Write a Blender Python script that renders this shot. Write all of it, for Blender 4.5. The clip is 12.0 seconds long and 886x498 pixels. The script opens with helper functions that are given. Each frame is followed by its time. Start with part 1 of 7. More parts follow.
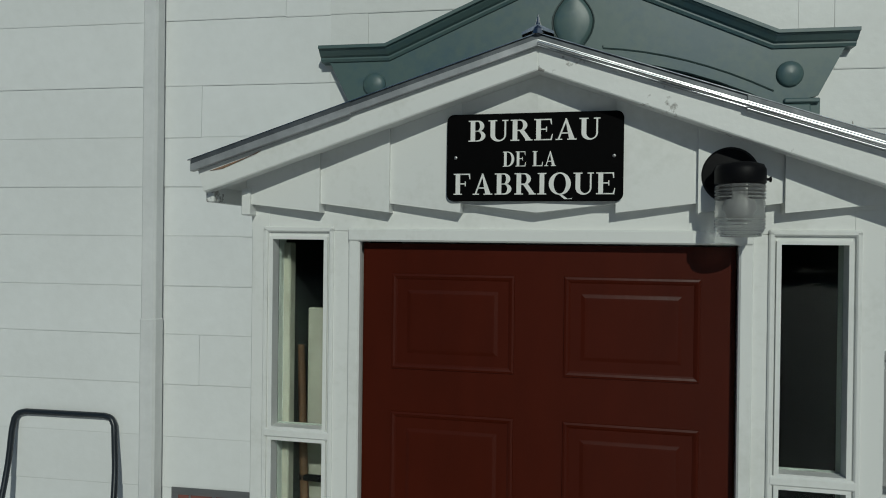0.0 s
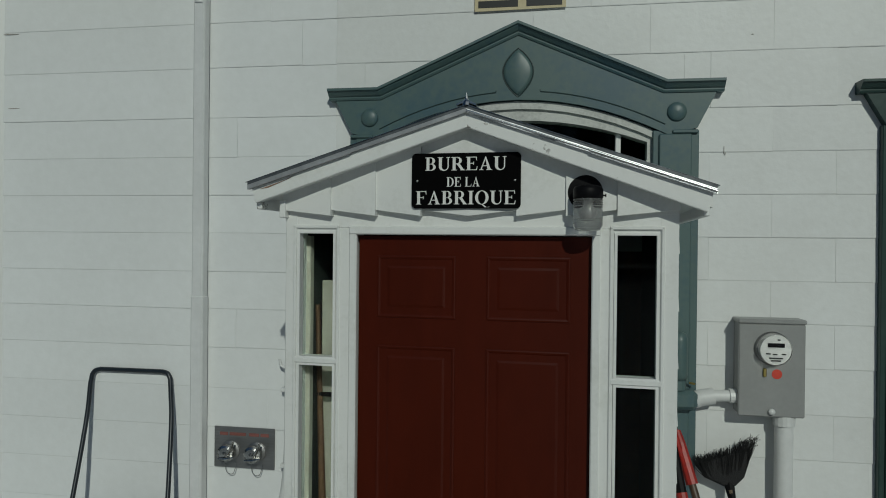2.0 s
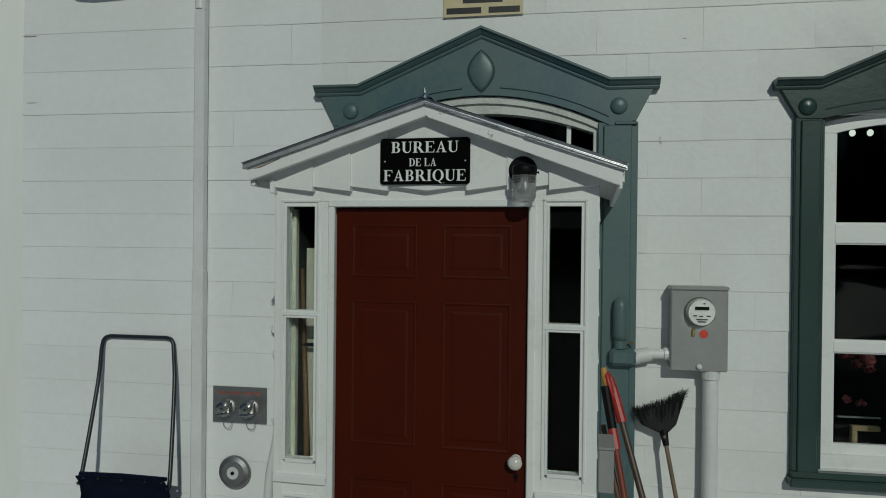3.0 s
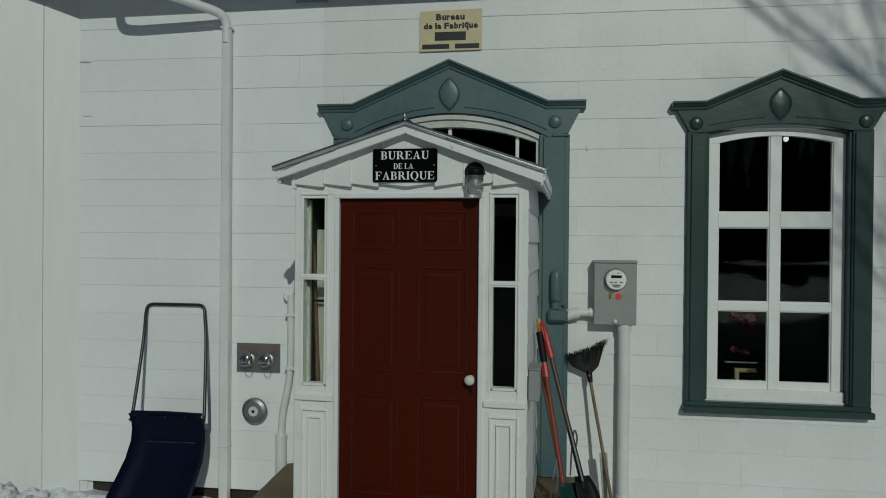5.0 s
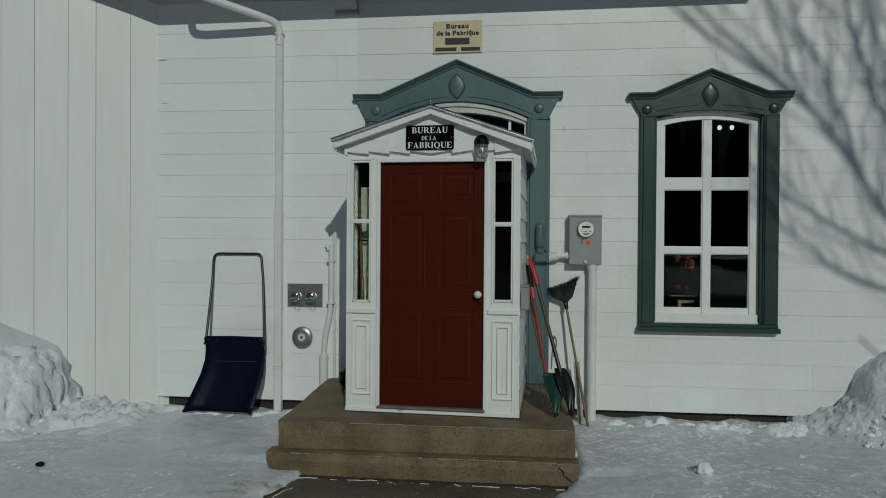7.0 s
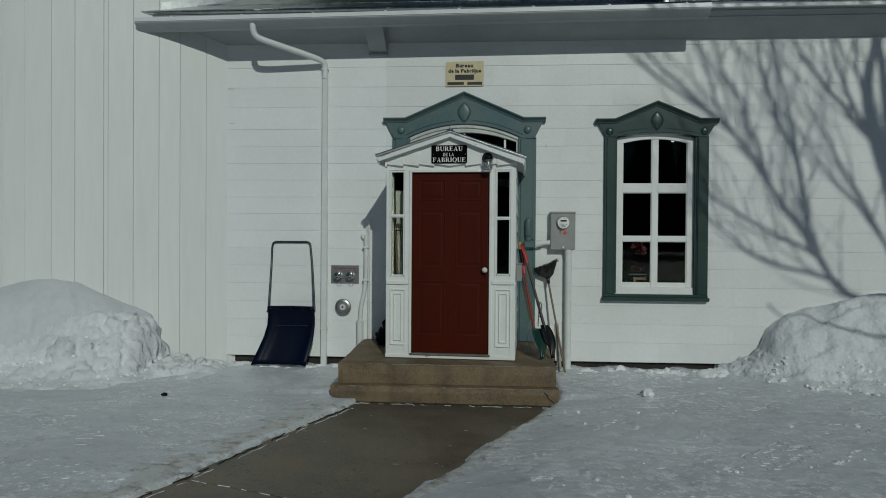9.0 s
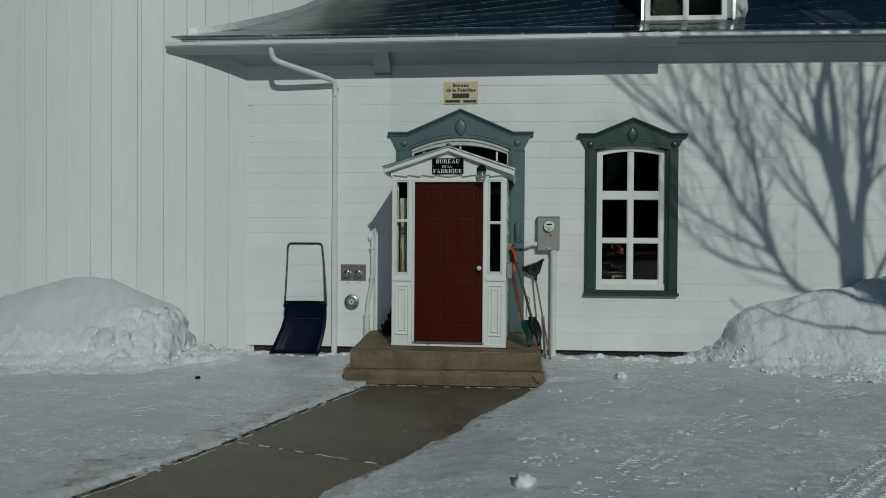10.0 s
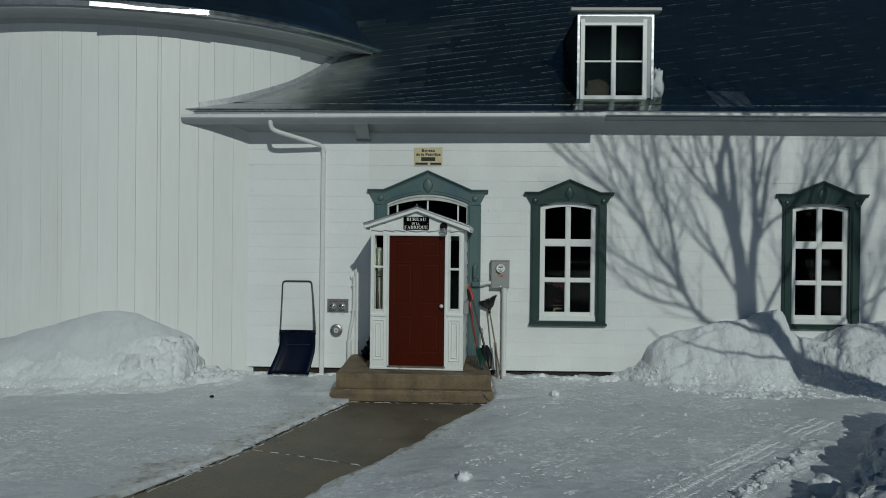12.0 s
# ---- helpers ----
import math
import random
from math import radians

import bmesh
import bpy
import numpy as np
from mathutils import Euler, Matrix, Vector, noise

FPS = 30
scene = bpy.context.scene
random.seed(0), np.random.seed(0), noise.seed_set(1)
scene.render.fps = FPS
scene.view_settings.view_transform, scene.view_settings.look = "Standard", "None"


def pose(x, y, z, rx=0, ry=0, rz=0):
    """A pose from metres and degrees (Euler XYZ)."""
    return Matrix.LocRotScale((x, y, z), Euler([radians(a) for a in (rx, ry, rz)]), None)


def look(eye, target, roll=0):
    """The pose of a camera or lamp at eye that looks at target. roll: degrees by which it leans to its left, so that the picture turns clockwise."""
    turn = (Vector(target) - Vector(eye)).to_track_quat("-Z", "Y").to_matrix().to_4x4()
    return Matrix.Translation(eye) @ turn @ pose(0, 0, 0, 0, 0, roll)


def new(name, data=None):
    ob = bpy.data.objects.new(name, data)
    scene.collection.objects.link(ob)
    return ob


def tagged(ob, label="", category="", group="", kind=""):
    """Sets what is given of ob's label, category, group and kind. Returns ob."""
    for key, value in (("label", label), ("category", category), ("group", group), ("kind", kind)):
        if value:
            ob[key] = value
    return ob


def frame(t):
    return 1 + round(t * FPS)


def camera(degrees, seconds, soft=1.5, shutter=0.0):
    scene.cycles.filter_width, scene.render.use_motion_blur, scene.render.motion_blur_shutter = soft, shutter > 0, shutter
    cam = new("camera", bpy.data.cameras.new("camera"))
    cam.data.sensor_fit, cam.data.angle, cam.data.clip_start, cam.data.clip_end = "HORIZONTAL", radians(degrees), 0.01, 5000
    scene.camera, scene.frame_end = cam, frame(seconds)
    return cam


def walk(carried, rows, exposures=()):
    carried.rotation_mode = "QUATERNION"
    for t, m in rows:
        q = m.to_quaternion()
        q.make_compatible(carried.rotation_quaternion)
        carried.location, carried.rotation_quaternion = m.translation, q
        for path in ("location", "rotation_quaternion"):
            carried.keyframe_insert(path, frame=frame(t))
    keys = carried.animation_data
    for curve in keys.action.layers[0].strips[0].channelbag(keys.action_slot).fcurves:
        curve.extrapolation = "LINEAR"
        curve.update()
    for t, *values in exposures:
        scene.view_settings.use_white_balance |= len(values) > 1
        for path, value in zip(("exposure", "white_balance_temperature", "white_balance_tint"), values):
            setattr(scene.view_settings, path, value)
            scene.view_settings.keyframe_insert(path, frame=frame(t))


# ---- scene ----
import collections

cam = camera(64.8, 12.0, soft=1.0)
PATH = [
    (0, (0.005, -2.9, 2.552), (-0.316, -0.926, 2.542), 0.7),
    (0.5, (0.062, -3.102, 2.557), (-0.263, -1.128, 2.547), 0.6),
    (1, (0.125, -3.323, 2.555), (-0.203, -1.35, 2.546), 0.7),
    (1.5, (0.194, -3.561, 2.549), (-0.136, -1.588, 2.538), 0.6),
    (2, (0.291, -3.801, 2.521), (-0.04, -1.829, 2.511), 0.6),
    (2.5, (0.403, -4.041, 2.451), (0.078, -2.068, 2.441), 0.6),
    (3, (0.514, -4.278, 2.394), (0.197, -2.303, 2.382), 0.6),
    (3.5, (0.63, -4.515, 2.342), (0.327, -2.538, 2.331), 0.6),
    (5.5, (0.75, -5.818, 2.225), (0.498, -3.834, 2.21), 0.5),
    (6, (0.729, -6.191, 2.116), (0.494, -4.204, 2.103), 0.5),
    (6.5, (0.727, -6.587, 1.985), (0.504, -4.599, 1.97), 0.4),
    (7, (0.675, -7.008, 1.891), (0.463, -5.02, 1.873), 0.4),
    (9, (0.45, -9.083, 1.784), (0.306, -7.089, 1.762), 0.4),
    (9.5, (0.465, -9.596, 1.787), (0.327, -7.601, 1.765), 0.4),
    (10, (0.446, -10.134, 1.805), (0.322, -8.138, 1.783), 0.4),
    (10.5, (0.412, -10.641, 1.944), (0.31, -8.644, 1.926), 0.5),
    (11, (0.476, -11.13, 2.118), (0.387, -9.132, 2.101), 0.5),
    (11.5, (0.571, -11.648, 2.295), (0.496, -9.65, 2.28), 0.6),
    (12, (0.686, -12.161, 2.436), (0.628, -10.162, 2.422), 0.6),
]
walk(cam, [(t, look(eye, target, roll)) for t, eye, target, roll in PATH], [(0.0, -1.13, 6100, -4), (1.0, -1.22, 6080, -4), (2.0, -1.34, 6110, -4), (7.0, -1.34, 6030, -4), (9.5, -1.29, 5980, -4), (12.0, -1.18, 5930, -4)])

# ---------------------------------------------------------------- daylight
TO_SUN = Vector((0.31, -1.0, 0.56)).normalized()
world = bpy.data.worlds.new("winter_sky")
world.use_nodes = True
scene.world = world
wn = world.node_tree
sky = wn.nodes.new("ShaderNodeTexSky")
sky.sky_type = "NISHITA"
sky.sun_disc = False
sky.sun_elevation = math.asin(TO_SUN.z)
sky.sun_rotation = math.atan2(TO_SUN.x, TO_SUN.y)
sky.air_density, sky.dust_density, sky.ozone_density = 1.1, 0.3, 6.5
wn.links.new(sky.outputs["Color"], wn.nodes["Background"].inputs["Color"])
wn.nodes["Background"].inputs["Strength"].default_value = 0.052

sun_data = bpy.data.lights.new("sun", "SUN")
sun_data.energy, sun_data.angle, sun_data.color = 3.75, radians(0.53), (1.0, 0.935, 0.85)
sun = new("sun", sun_data)
sun.matrix_world = look(TO_SUN * 40, (0, 0, 0))


# ---------------------------------------------------------------- materials
def mat(name, col, col2=None, rough=0.5, metal=0.0, scale=6.0, fine=60.0, bump=0.0, bump_scale=80.0,
        vary=0.0, stretch=(1, 1, 1), rough2=None, spec=0.5, low=0.35, high=0.7, coat=0.0):
    """A painted, mineral or metal surface: two colours mixed by coarse and fine noise, optional relief and piece-to-piece change."""
    m = bpy.data.materials.new(name)
    m.use_nodes = True
    nt = m.node_tree
    N, L = nt.nodes, nt.links
    bs = N["Principled BSDF"]
    bs.inputs["Metallic"].default_value = metal
    bs.inputs["Specular IOR Level"].default_value = spec
    bs.inputs["Coat Weight"].default_value = coat
    bs.inputs["Coat Roughness"].default_value = 0.15
    tc = N.new("ShaderNodeTexCoord")
    geo = N.new("ShaderNodeNewGeometry")
    mp = N.new("ShaderNodeMapping")
    mp.inputs["Scale"].default_value = stretch
    L.new(geo.outputs["Position"], mp.inputs["Vector"])
    n1 = N.new("ShaderNodeTexNoise")
    n1.inputs["Scale"].default_value, n1.inputs["Detail"].default_value, n1.inputs["Roughness"].default_value = scale, 6, 0.6
    n2 = N.new("ShaderNodeTexNoise")
    n2.inputs["Scale"].default_value, n2.inputs["Detail"].default_value = fine, 4
    for n in (n1, n2):
        L.new(mp.outputs["Vector"], n.inputs["Vector"])
    add = N.new("ShaderNodeMath")
    add.operation = "MULTIPLY_ADD"
    add.inputs[1].default_value, add.inputs[2].default_value = 0.45, -0.22
    L.new(n2.outputs["Fac"], add.inputs[0])
    tot = N.new("ShaderNodeMath")
    L.new(n1.outputs["Fac"], tot.inputs[0])
    L.new(add.outputs[0], tot.inputs[1])
    rmp = N.new("ShaderNodeValToRGB")
    c2 = col2 if col2 else tuple(c * 0.82 for c in col)
    rmp.color_ramp.elements[0].position, rmp.color_ramp.elements[0].color = low, (*c2, 1)
    rmp.color_ramp.elements[1].position, rmp.color_ramp.elements[1].color = high, (*col, 1)
    L.new(tot.outputs[0], rmp.inputs["Fac"])
    out = rmp.outputs["Color"]
    if vary:
        oi = N.new("ShaderNodeObjectInfo")
        mr = N.new("ShaderNodeMapRange")
        mr.inputs["To Min"].default_value, mr.inputs["To Max"].default_value = 1 - vary, 1.0
        L.new(oi.outputs["Random"], mr.inputs["Value"])
        hs = N.new("ShaderNodeHueSaturation")
        L.new(mr.outputs[0], hs.inputs["Value"])
        L.new(out, hs.inputs["Color"])
        out = hs.outputs["Color"]
    L.new(out, bs.inputs["Base Color"])
    rr = N.new("ShaderNodeMapRange")
    rr.inputs["To Min"].default_value = rough if rough2 is None else rough2
    rr.inputs["To Max"].default_value = rough
    L.new(tot.outputs[0], rr.inputs["Value"])
    L.new(rr.outputs[0], bs.inputs["Roughness"])
    if bump:
        n3 = N.new("ShaderNodeTexNoise")
        n3.inputs["Scale"].default_value, n3.inputs["Detail"].default_value = bump_scale, 5
        L.new(mp.outputs["Vector"], n3.inputs["Vector"])
        bp = N.new("ShaderNodeBump")
        bp.inputs["Strength"].default_value, bp.inputs["Distance"].default_value = bump, 0.01
        L.new(n3.outputs["Fac"], bp.inputs["Height"])
        L.new(bp.outputs["Normal"], bs.inputs["Normal"])
    return m


def glass(name, tint=(0.9, 0.95, 0.95), rough=0.0, ior=1.5):
    m = bpy.data.materials.new(name)
    m.use_nodes = True
    bs = m.node_tree.nodes["Principled BSDF"]
    bs.inputs["Base Color"].default_value = (*tint, 1)
    bs.inputs["Roughness"].default_value = rough
    bs.inputs["IOR"].default_value = ior
    bs.inputs["Transmission Weight"].default_value = 1.0
    return m


SIDING = mat("white_siding_paint", (0.77, 0.785, 0.775), (0.71, 0.72, 0.705), rough=0.5, scale=1.3, fine=22, bump=0.12, bump_scale=35, vary=0.05)
# slightly paler white for the boards at the west end
PALEBOARD = mat("paler_white_board_paint", (0.795, 0.812, 0.812), (0.74, 0.755, 0.75), rough=0.45, scale=1.1, fine=18, bump=0.08, bump_scale=30, vary=0.03)
BOARD = mat("white_board_paint", (0.74, 0.755, 0.74), (0.68, 0.69, 0.67), rough=0.5, scale=0.9, fine=14, bump=0.1, bump_scale=30, vary=0.02, stretch=(1, 1, 0.12))
SALT = mat("salt_stain", (0.30, 0.27, 0.22), (0.18, 0.155, 0.12), rough=0.9, scale=30)
TRIM = mat("white_trim_paint", (0.78, 0.79, 0.77), (0.70, 0.71, 0.68), rough=0.38, scale=5, fine=60, bump=0.05, bump_scale=30, low=0.25, high=0.5)
WORN = mat("worn_white_paint", (0.78, 0.79, 0.77), (0.33, 0.32, 0.30), rough=0.45, scale=9, fine=70, bump=0.10, bump_scale=40, low=0.30, high=0.36)
OLDWHITE = mat("old_greyed_white_paint", (0.56, 0.57, 0.54), (0.38, 0.39, 0.37), rough=0.55, scale=5, fine=60, bump=0.15, bump_scale=40, low=0.30, high=0.55)
LATH = mat("grey_white_lath_paint", (0.46, 0.45, 0.42), (0.26, 0.24, 0.21), rough=0.7, scale=12, fine=70, bump=0.3, bump_scale=60)
SILL_GREY = mat("grey_worn_threshold", (0.21, 0.195, 0.175), (0.12, 0.105, 0.09), rough=0.6, scale=8, fine=60, bump=0.3)
BARE = mat("bare_weathered_wood", (0.34, 0.20, 0.12), (0.18, 0.13, 0.10), rough=0.8, scale=30, fine=150, bump=0.4, bump_scale=120)
TEAL = mat("grey_green_gloss_paint", (0.028, 0.057, 0.050), (0.021, 0.045, 0.039), rough=0.32, scale=3, fine=40, bump=0.08, bump_scale=30, spec=0.4)
TEAL_OLD = mat("weathered_blue_green_paint", (0.082, 0.130, 0.127), (0.056, 0.106, 0.128), rough=0.42, scale=1.3, fine=30, bump=0.04, bump_scale=20, low=0.36, high=0.58)
# dark green that holds the shade of carved grooves
GROOVE = mat("groove_shade_green", (0.02, 0.042, 0.042), rough=0.5)
RED = mat("dark_red_door_paint", (0.060, 0.0075, 0.0021), (0.049, 0.0061, 0.0016), rough=0.36, scale=3, fine=25, bump=0.06, bump_scale=25, stretch=(1, 1, 0.3), low=0.3, high=0.6, spec=0.16)
BLACK = mat("black_enamel", (0.006, 0.006, 0.007), (0.004, 0.004, 0.005), rough=0.5, scale=8, spec=0.12)
SIGNBLACK = mat("black_sign_face", (0.0022, 0.0022, 0.0024), (0.0016, 0.0016, 0.0018), rough=0.6, scale=8, spec=0.04)
INK = mat("black_lettering", (0.008, 0.008, 0.008), rough=0.5)
LETTER = mat("white_sign_lettering", (0.80, 0.80, 0.77), (0.72, 0.72, 0.69), rough=0.5, scale=40, low=0.3, high=0.5)
CREAM = mat("faded_cream_sign", (0.60, 0.52, 0.33), (0.54, 0.46, 0.28), rough=0.55, scale=12, fine=60)
STEEL = mat("brushed_steel", (0.34, 0.34, 0.34), (0.26, 0.26, 0.26), rough=0.42, metal=0.9, scale=10, fine=90, stretch=(0.1, 1, 1))
CHROME = mat("polished_chrome", (0.62, 0.62, 0.60), (0.36, 0.35, 0.33), rough=0.16, rough2=0.30, metal=1.0, scale=40, fine=120)
GALV = mat("galvanized_flashing", (0.66, 0.67, 0.68), (0.46, 0.47, 0.48), rough=0.30, metal=1.0, scale=9, fine=60, bump=0.12, bump_scale=14, rough2=0.18)
GLINT = mat("bent_bright_flashing", (0.78, 0.79, 0.80), (0.42, 0.43, 0.44), rough=0.44, metal=1.0, scale=9, fine=60, bump=0.06, bump_scale=12, rough2=0.34)
BRIGHTLIP = mat("bright_rolled_tin", (0.86, 0.87, 0.88), (0.62, 0.63, 0.64), rough=0.22, rough2=0.32, metal=1.0, scale=14, fine=60, bump=0.05, bump_scale=20)
ZINC_DARK = mat("tarnished_flashing", (0.17, 0.18, 0.19), (0.10, 0.11, 0.12), rough=0.45, metal=0.6, scale=10, fine=60, bump=0.12, bump_scale=16)
ZINC = mat("dull_zinc_flashing", (0.50, 0.51, 0.52), (0.36, 0.37, 0.38), rough=0.42, metal=0.45, scale=10, fine=60, bump=0.15, bump_scale=18)
METERGREY = mat("grey_meter_enamel", (0.30, 0.305, 0.30), (0.27, 0.275, 0.27), rough=0.4, scale=6, fine=50)
DIALWHITE = mat("meter_dial_white", (0.66, 0.67, 0.66), rough=0.5)
PVC = mat("white_pvc_pipe", (0.70, 0.71, 0.70), (0.63, 0.64, 0.63), rough=0.4, scale=6, fine=40)
GUTTER = mat("white_gutter_enamel", (0.74, 0.75, 0.75), (0.66, 0.67, 0.67), rough=0.28, scale=3, fine=30, spec=0.6)
# this grey holds the shade under the eaves
SOFFIT = mat("soffit_shade_grey", (0.395, 0.412, 0.42), (0.35, 0.365, 0.372), rough=0.5, scale=3, fine=30)
ROOF = mat("dark_tin_roof", (0.192, 0.245, 0.225), (0.152, 0.195, 0.178), rough=0.26, rough2=0.17, metal=0.965, scale=1.6, fine=14, bump=0.10, bump_scale=7, vary=0.06)
GLEAM_TIN = mat("gleam_patch_tin", (0.36, 0.38, 0.38), (0.19, 0.22, 0.22), rough=0.36, rough2=0.28, metal=0.85, scale=2.0, fine=16, bump=0.10, bump_scale=14)
# the round wall's pale reflection is put into this tin's colour
VALLEY = mat("valley_reflection_tin", (0.47, 0.49, 0.49), (0.34, 0.36, 0.36), rough=0.40, rough2=0.30, metal=0.8, scale=1.1, fine=16, bump=0.10, bump_scale=10, low=0.30, high=0.62)
# the cheek's shade and dark reflection are put into this near-black
CHEEK = mat("shaded_cheek_tin", (0.020, 0.026, 0.026), (0.012, 0.016, 0.016), rough=0.6, scale=4, fine=30, spec=0.2)
ROOF_BARE = mat("bare_tin_seam", (0.34, 0.37, 0.40), (0.05, 0.065, 0.08), rough=0.6, metal=0.3, scale=7, fine=50, low=0.38, high=0.56)
CONCRETE = mat("damp_brown_concrete", (0.200, 0.143, 0.080), (0.095, 0.068, 0.038), rough=0.8, rough2=0.5, scale=2.6, fine=60, bump=0.5, bump_scale=45, low=0.34, high=0.62)
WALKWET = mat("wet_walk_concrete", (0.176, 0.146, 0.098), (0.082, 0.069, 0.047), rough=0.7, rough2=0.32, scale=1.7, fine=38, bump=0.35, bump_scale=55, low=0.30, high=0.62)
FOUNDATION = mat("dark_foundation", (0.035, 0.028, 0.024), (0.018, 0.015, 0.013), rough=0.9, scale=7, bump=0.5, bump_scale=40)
NAVY = mat("navy_plastic", (0.0014, 0.0046, 0.0185), (0.0011, 0.0036, 0.0145), spec=0.13, rough=0.42, scale=6, fine=50, bump=0.1, bump_scale=40)
TUBE_BLK = mat("dark_painted_tube", (0.014, 0.02, 0.028), rough=0.35)
REDPLASTIC = mat("red_plastic_grip", (0.40, 0.022, 0.014), (0.26, 0.016, 0.012), rough=0.45, scale=30)
YELLOWPLASTIC = mat("worn_yellow_plastic", (0.50, 0.30, 0.06), (0.36, 0.20, 0.04), rough=0.5, scale=30)
REDWOOD = mat("red_stained_shaft", (0.23, 0.036, 0.015), (0.15, 0.026, 0.012), rough=0.55, scale=20, stretch=(1, 1, 0.1))
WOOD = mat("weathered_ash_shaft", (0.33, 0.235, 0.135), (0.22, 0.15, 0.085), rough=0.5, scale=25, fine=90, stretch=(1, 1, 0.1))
BROWNSHAFT = mat("brown_varnished_shaft", (0.085, 0.055, 0.034), (0.045, 0.03, 0.02), rough=0.45, scale=22, fine=90, stretch=(1, 1, 0.1))
GREYSHAFT = mat("weathered_broom_handle", (0.20, 0.145, 0.09), (0.13, 0.09, 0.055), rough=0.5, scale=25, fine=90, stretch=(1, 1, 0.1))
DARKWOOD = mat("dark_brown_stick", (0.12, 0.06, 0.03), (0.08, 0.04, 0.02), rough=0.6, scale=25)
GREENBLADE = mat("green_shovel_blade", (0.008, 0.048, 0.034), (0.014, 0.034, 0.028), rough=0.35, scale=15, fine=80)
DARKBLADE = mat("dark_steel_blade", (0.030, 0.030, 0.033), (0.018, 0.018, 0.018), rough=0.4, metal=0.7, scale=15)
BRISTLE = mat("black_bristles", (0.010, 0.010, 0.011), (0.022, 0.022, 0.022), rough=0.7, scale=200, bump=0.8, bump_scale=260)
WHITEWARE = mat("white_porcelain", (0.72, 0.70, 0.64), rough=0.15)
BRASS = mat("dull_brass", (0.42, 0.34, 0.12), rough=0.4, metal=1.0)
STICKER = mat("red_seal_sticker", (0.62, 0.06, 0.035), rough=0.5)
FADEDRED = mat("faded_red_lettering", (0.24, 0.09, 0.075), rough=0.6)
# near-black green: the room's lack of light is put into the colour
ROOM = mat("unlit_room_tone", (0.030, 0.040, 0.034), (0.020, 0.028, 0.024), rough=0.9, spec=0.1)
CREAMWALL = mat("cream_inner_wall", (0.50, 0.47, 0.41), (0.42, 0.39, 0.34), rough=0.6, scale=4, fine=30)
# near-black: the unlit inside is put into the colour
DARK = mat("unlit_interior_tone", (0.012, 0.017, 0.0145), rough=0.8)
BARK = mat("maple_bark", (0.13, 0.11, 0.09), (0.07, 0.06, 0.05), rough=0.9, scale=8, bump=0.6, bump_scale=30)
PANE = glass("window_glass", (0.68, 0.76, 0.72), 0.0, 1.19)
JAR = glass("ribbed_clear_glass", (0.90, 0.91, 0.89), 0.14, 1.30)
JAR.node_tree.nodes["Principled BSDF"].inputs["Transmission Weight"].default_value = 0.88
DOME = glass("meter_dome_glass", (0.96, 0.97, 0.96), 0.05, 1.22)
LAMPGLASS = mat("frosted_bulb", (0.34, 0.34, 0.33), rough=0.4)
FLOWER = mat("red_petals", (0.15, 0.009, 0.014), (0.03, 0.003, 0.004), rough=0.8, scale=30)


BULB = bpy.data.materials.new("lit_bulb")
BULB.use_nodes = True
BULB.node_tree.nodes["Principled BSDF"].inputs["Emission Color"].default_value = (1, 0.95, 0.85, 1)
BULB.node_tree.nodes["Principled BSDF"].inputs["Emission Strength"].default_value = 2.5


def fade_pale_zone(m, centre, r0, r1, dark):
    """Paints a pale reflection at r0 from an upright axis, fading to the dark tone at r1 and up the slope."""
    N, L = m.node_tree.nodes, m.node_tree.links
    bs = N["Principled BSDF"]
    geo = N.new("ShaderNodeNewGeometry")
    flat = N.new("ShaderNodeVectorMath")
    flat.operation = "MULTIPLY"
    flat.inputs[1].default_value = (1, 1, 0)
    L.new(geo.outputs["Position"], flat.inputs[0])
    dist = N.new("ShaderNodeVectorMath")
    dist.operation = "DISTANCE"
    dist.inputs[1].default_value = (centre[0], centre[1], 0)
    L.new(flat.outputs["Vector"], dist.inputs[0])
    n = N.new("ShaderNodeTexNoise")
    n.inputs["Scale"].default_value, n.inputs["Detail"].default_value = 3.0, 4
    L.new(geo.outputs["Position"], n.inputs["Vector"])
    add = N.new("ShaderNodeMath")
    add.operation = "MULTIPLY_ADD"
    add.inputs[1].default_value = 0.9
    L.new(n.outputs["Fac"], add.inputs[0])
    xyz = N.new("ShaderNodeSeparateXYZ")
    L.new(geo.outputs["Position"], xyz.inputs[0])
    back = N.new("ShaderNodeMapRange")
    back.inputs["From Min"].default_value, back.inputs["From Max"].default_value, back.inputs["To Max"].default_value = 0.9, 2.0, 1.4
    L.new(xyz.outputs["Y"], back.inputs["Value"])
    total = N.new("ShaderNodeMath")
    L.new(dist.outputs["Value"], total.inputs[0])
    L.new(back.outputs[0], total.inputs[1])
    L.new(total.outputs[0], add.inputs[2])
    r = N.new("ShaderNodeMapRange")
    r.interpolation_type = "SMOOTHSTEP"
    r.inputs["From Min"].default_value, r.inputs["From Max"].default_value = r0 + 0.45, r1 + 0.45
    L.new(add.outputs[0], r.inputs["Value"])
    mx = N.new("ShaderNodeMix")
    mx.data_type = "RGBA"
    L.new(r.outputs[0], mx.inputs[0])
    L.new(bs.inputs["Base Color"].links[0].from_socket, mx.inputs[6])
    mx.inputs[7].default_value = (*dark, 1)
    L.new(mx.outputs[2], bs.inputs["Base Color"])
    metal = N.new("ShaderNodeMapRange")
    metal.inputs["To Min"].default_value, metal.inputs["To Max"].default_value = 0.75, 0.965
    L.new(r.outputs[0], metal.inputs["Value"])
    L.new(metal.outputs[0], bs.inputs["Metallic"])


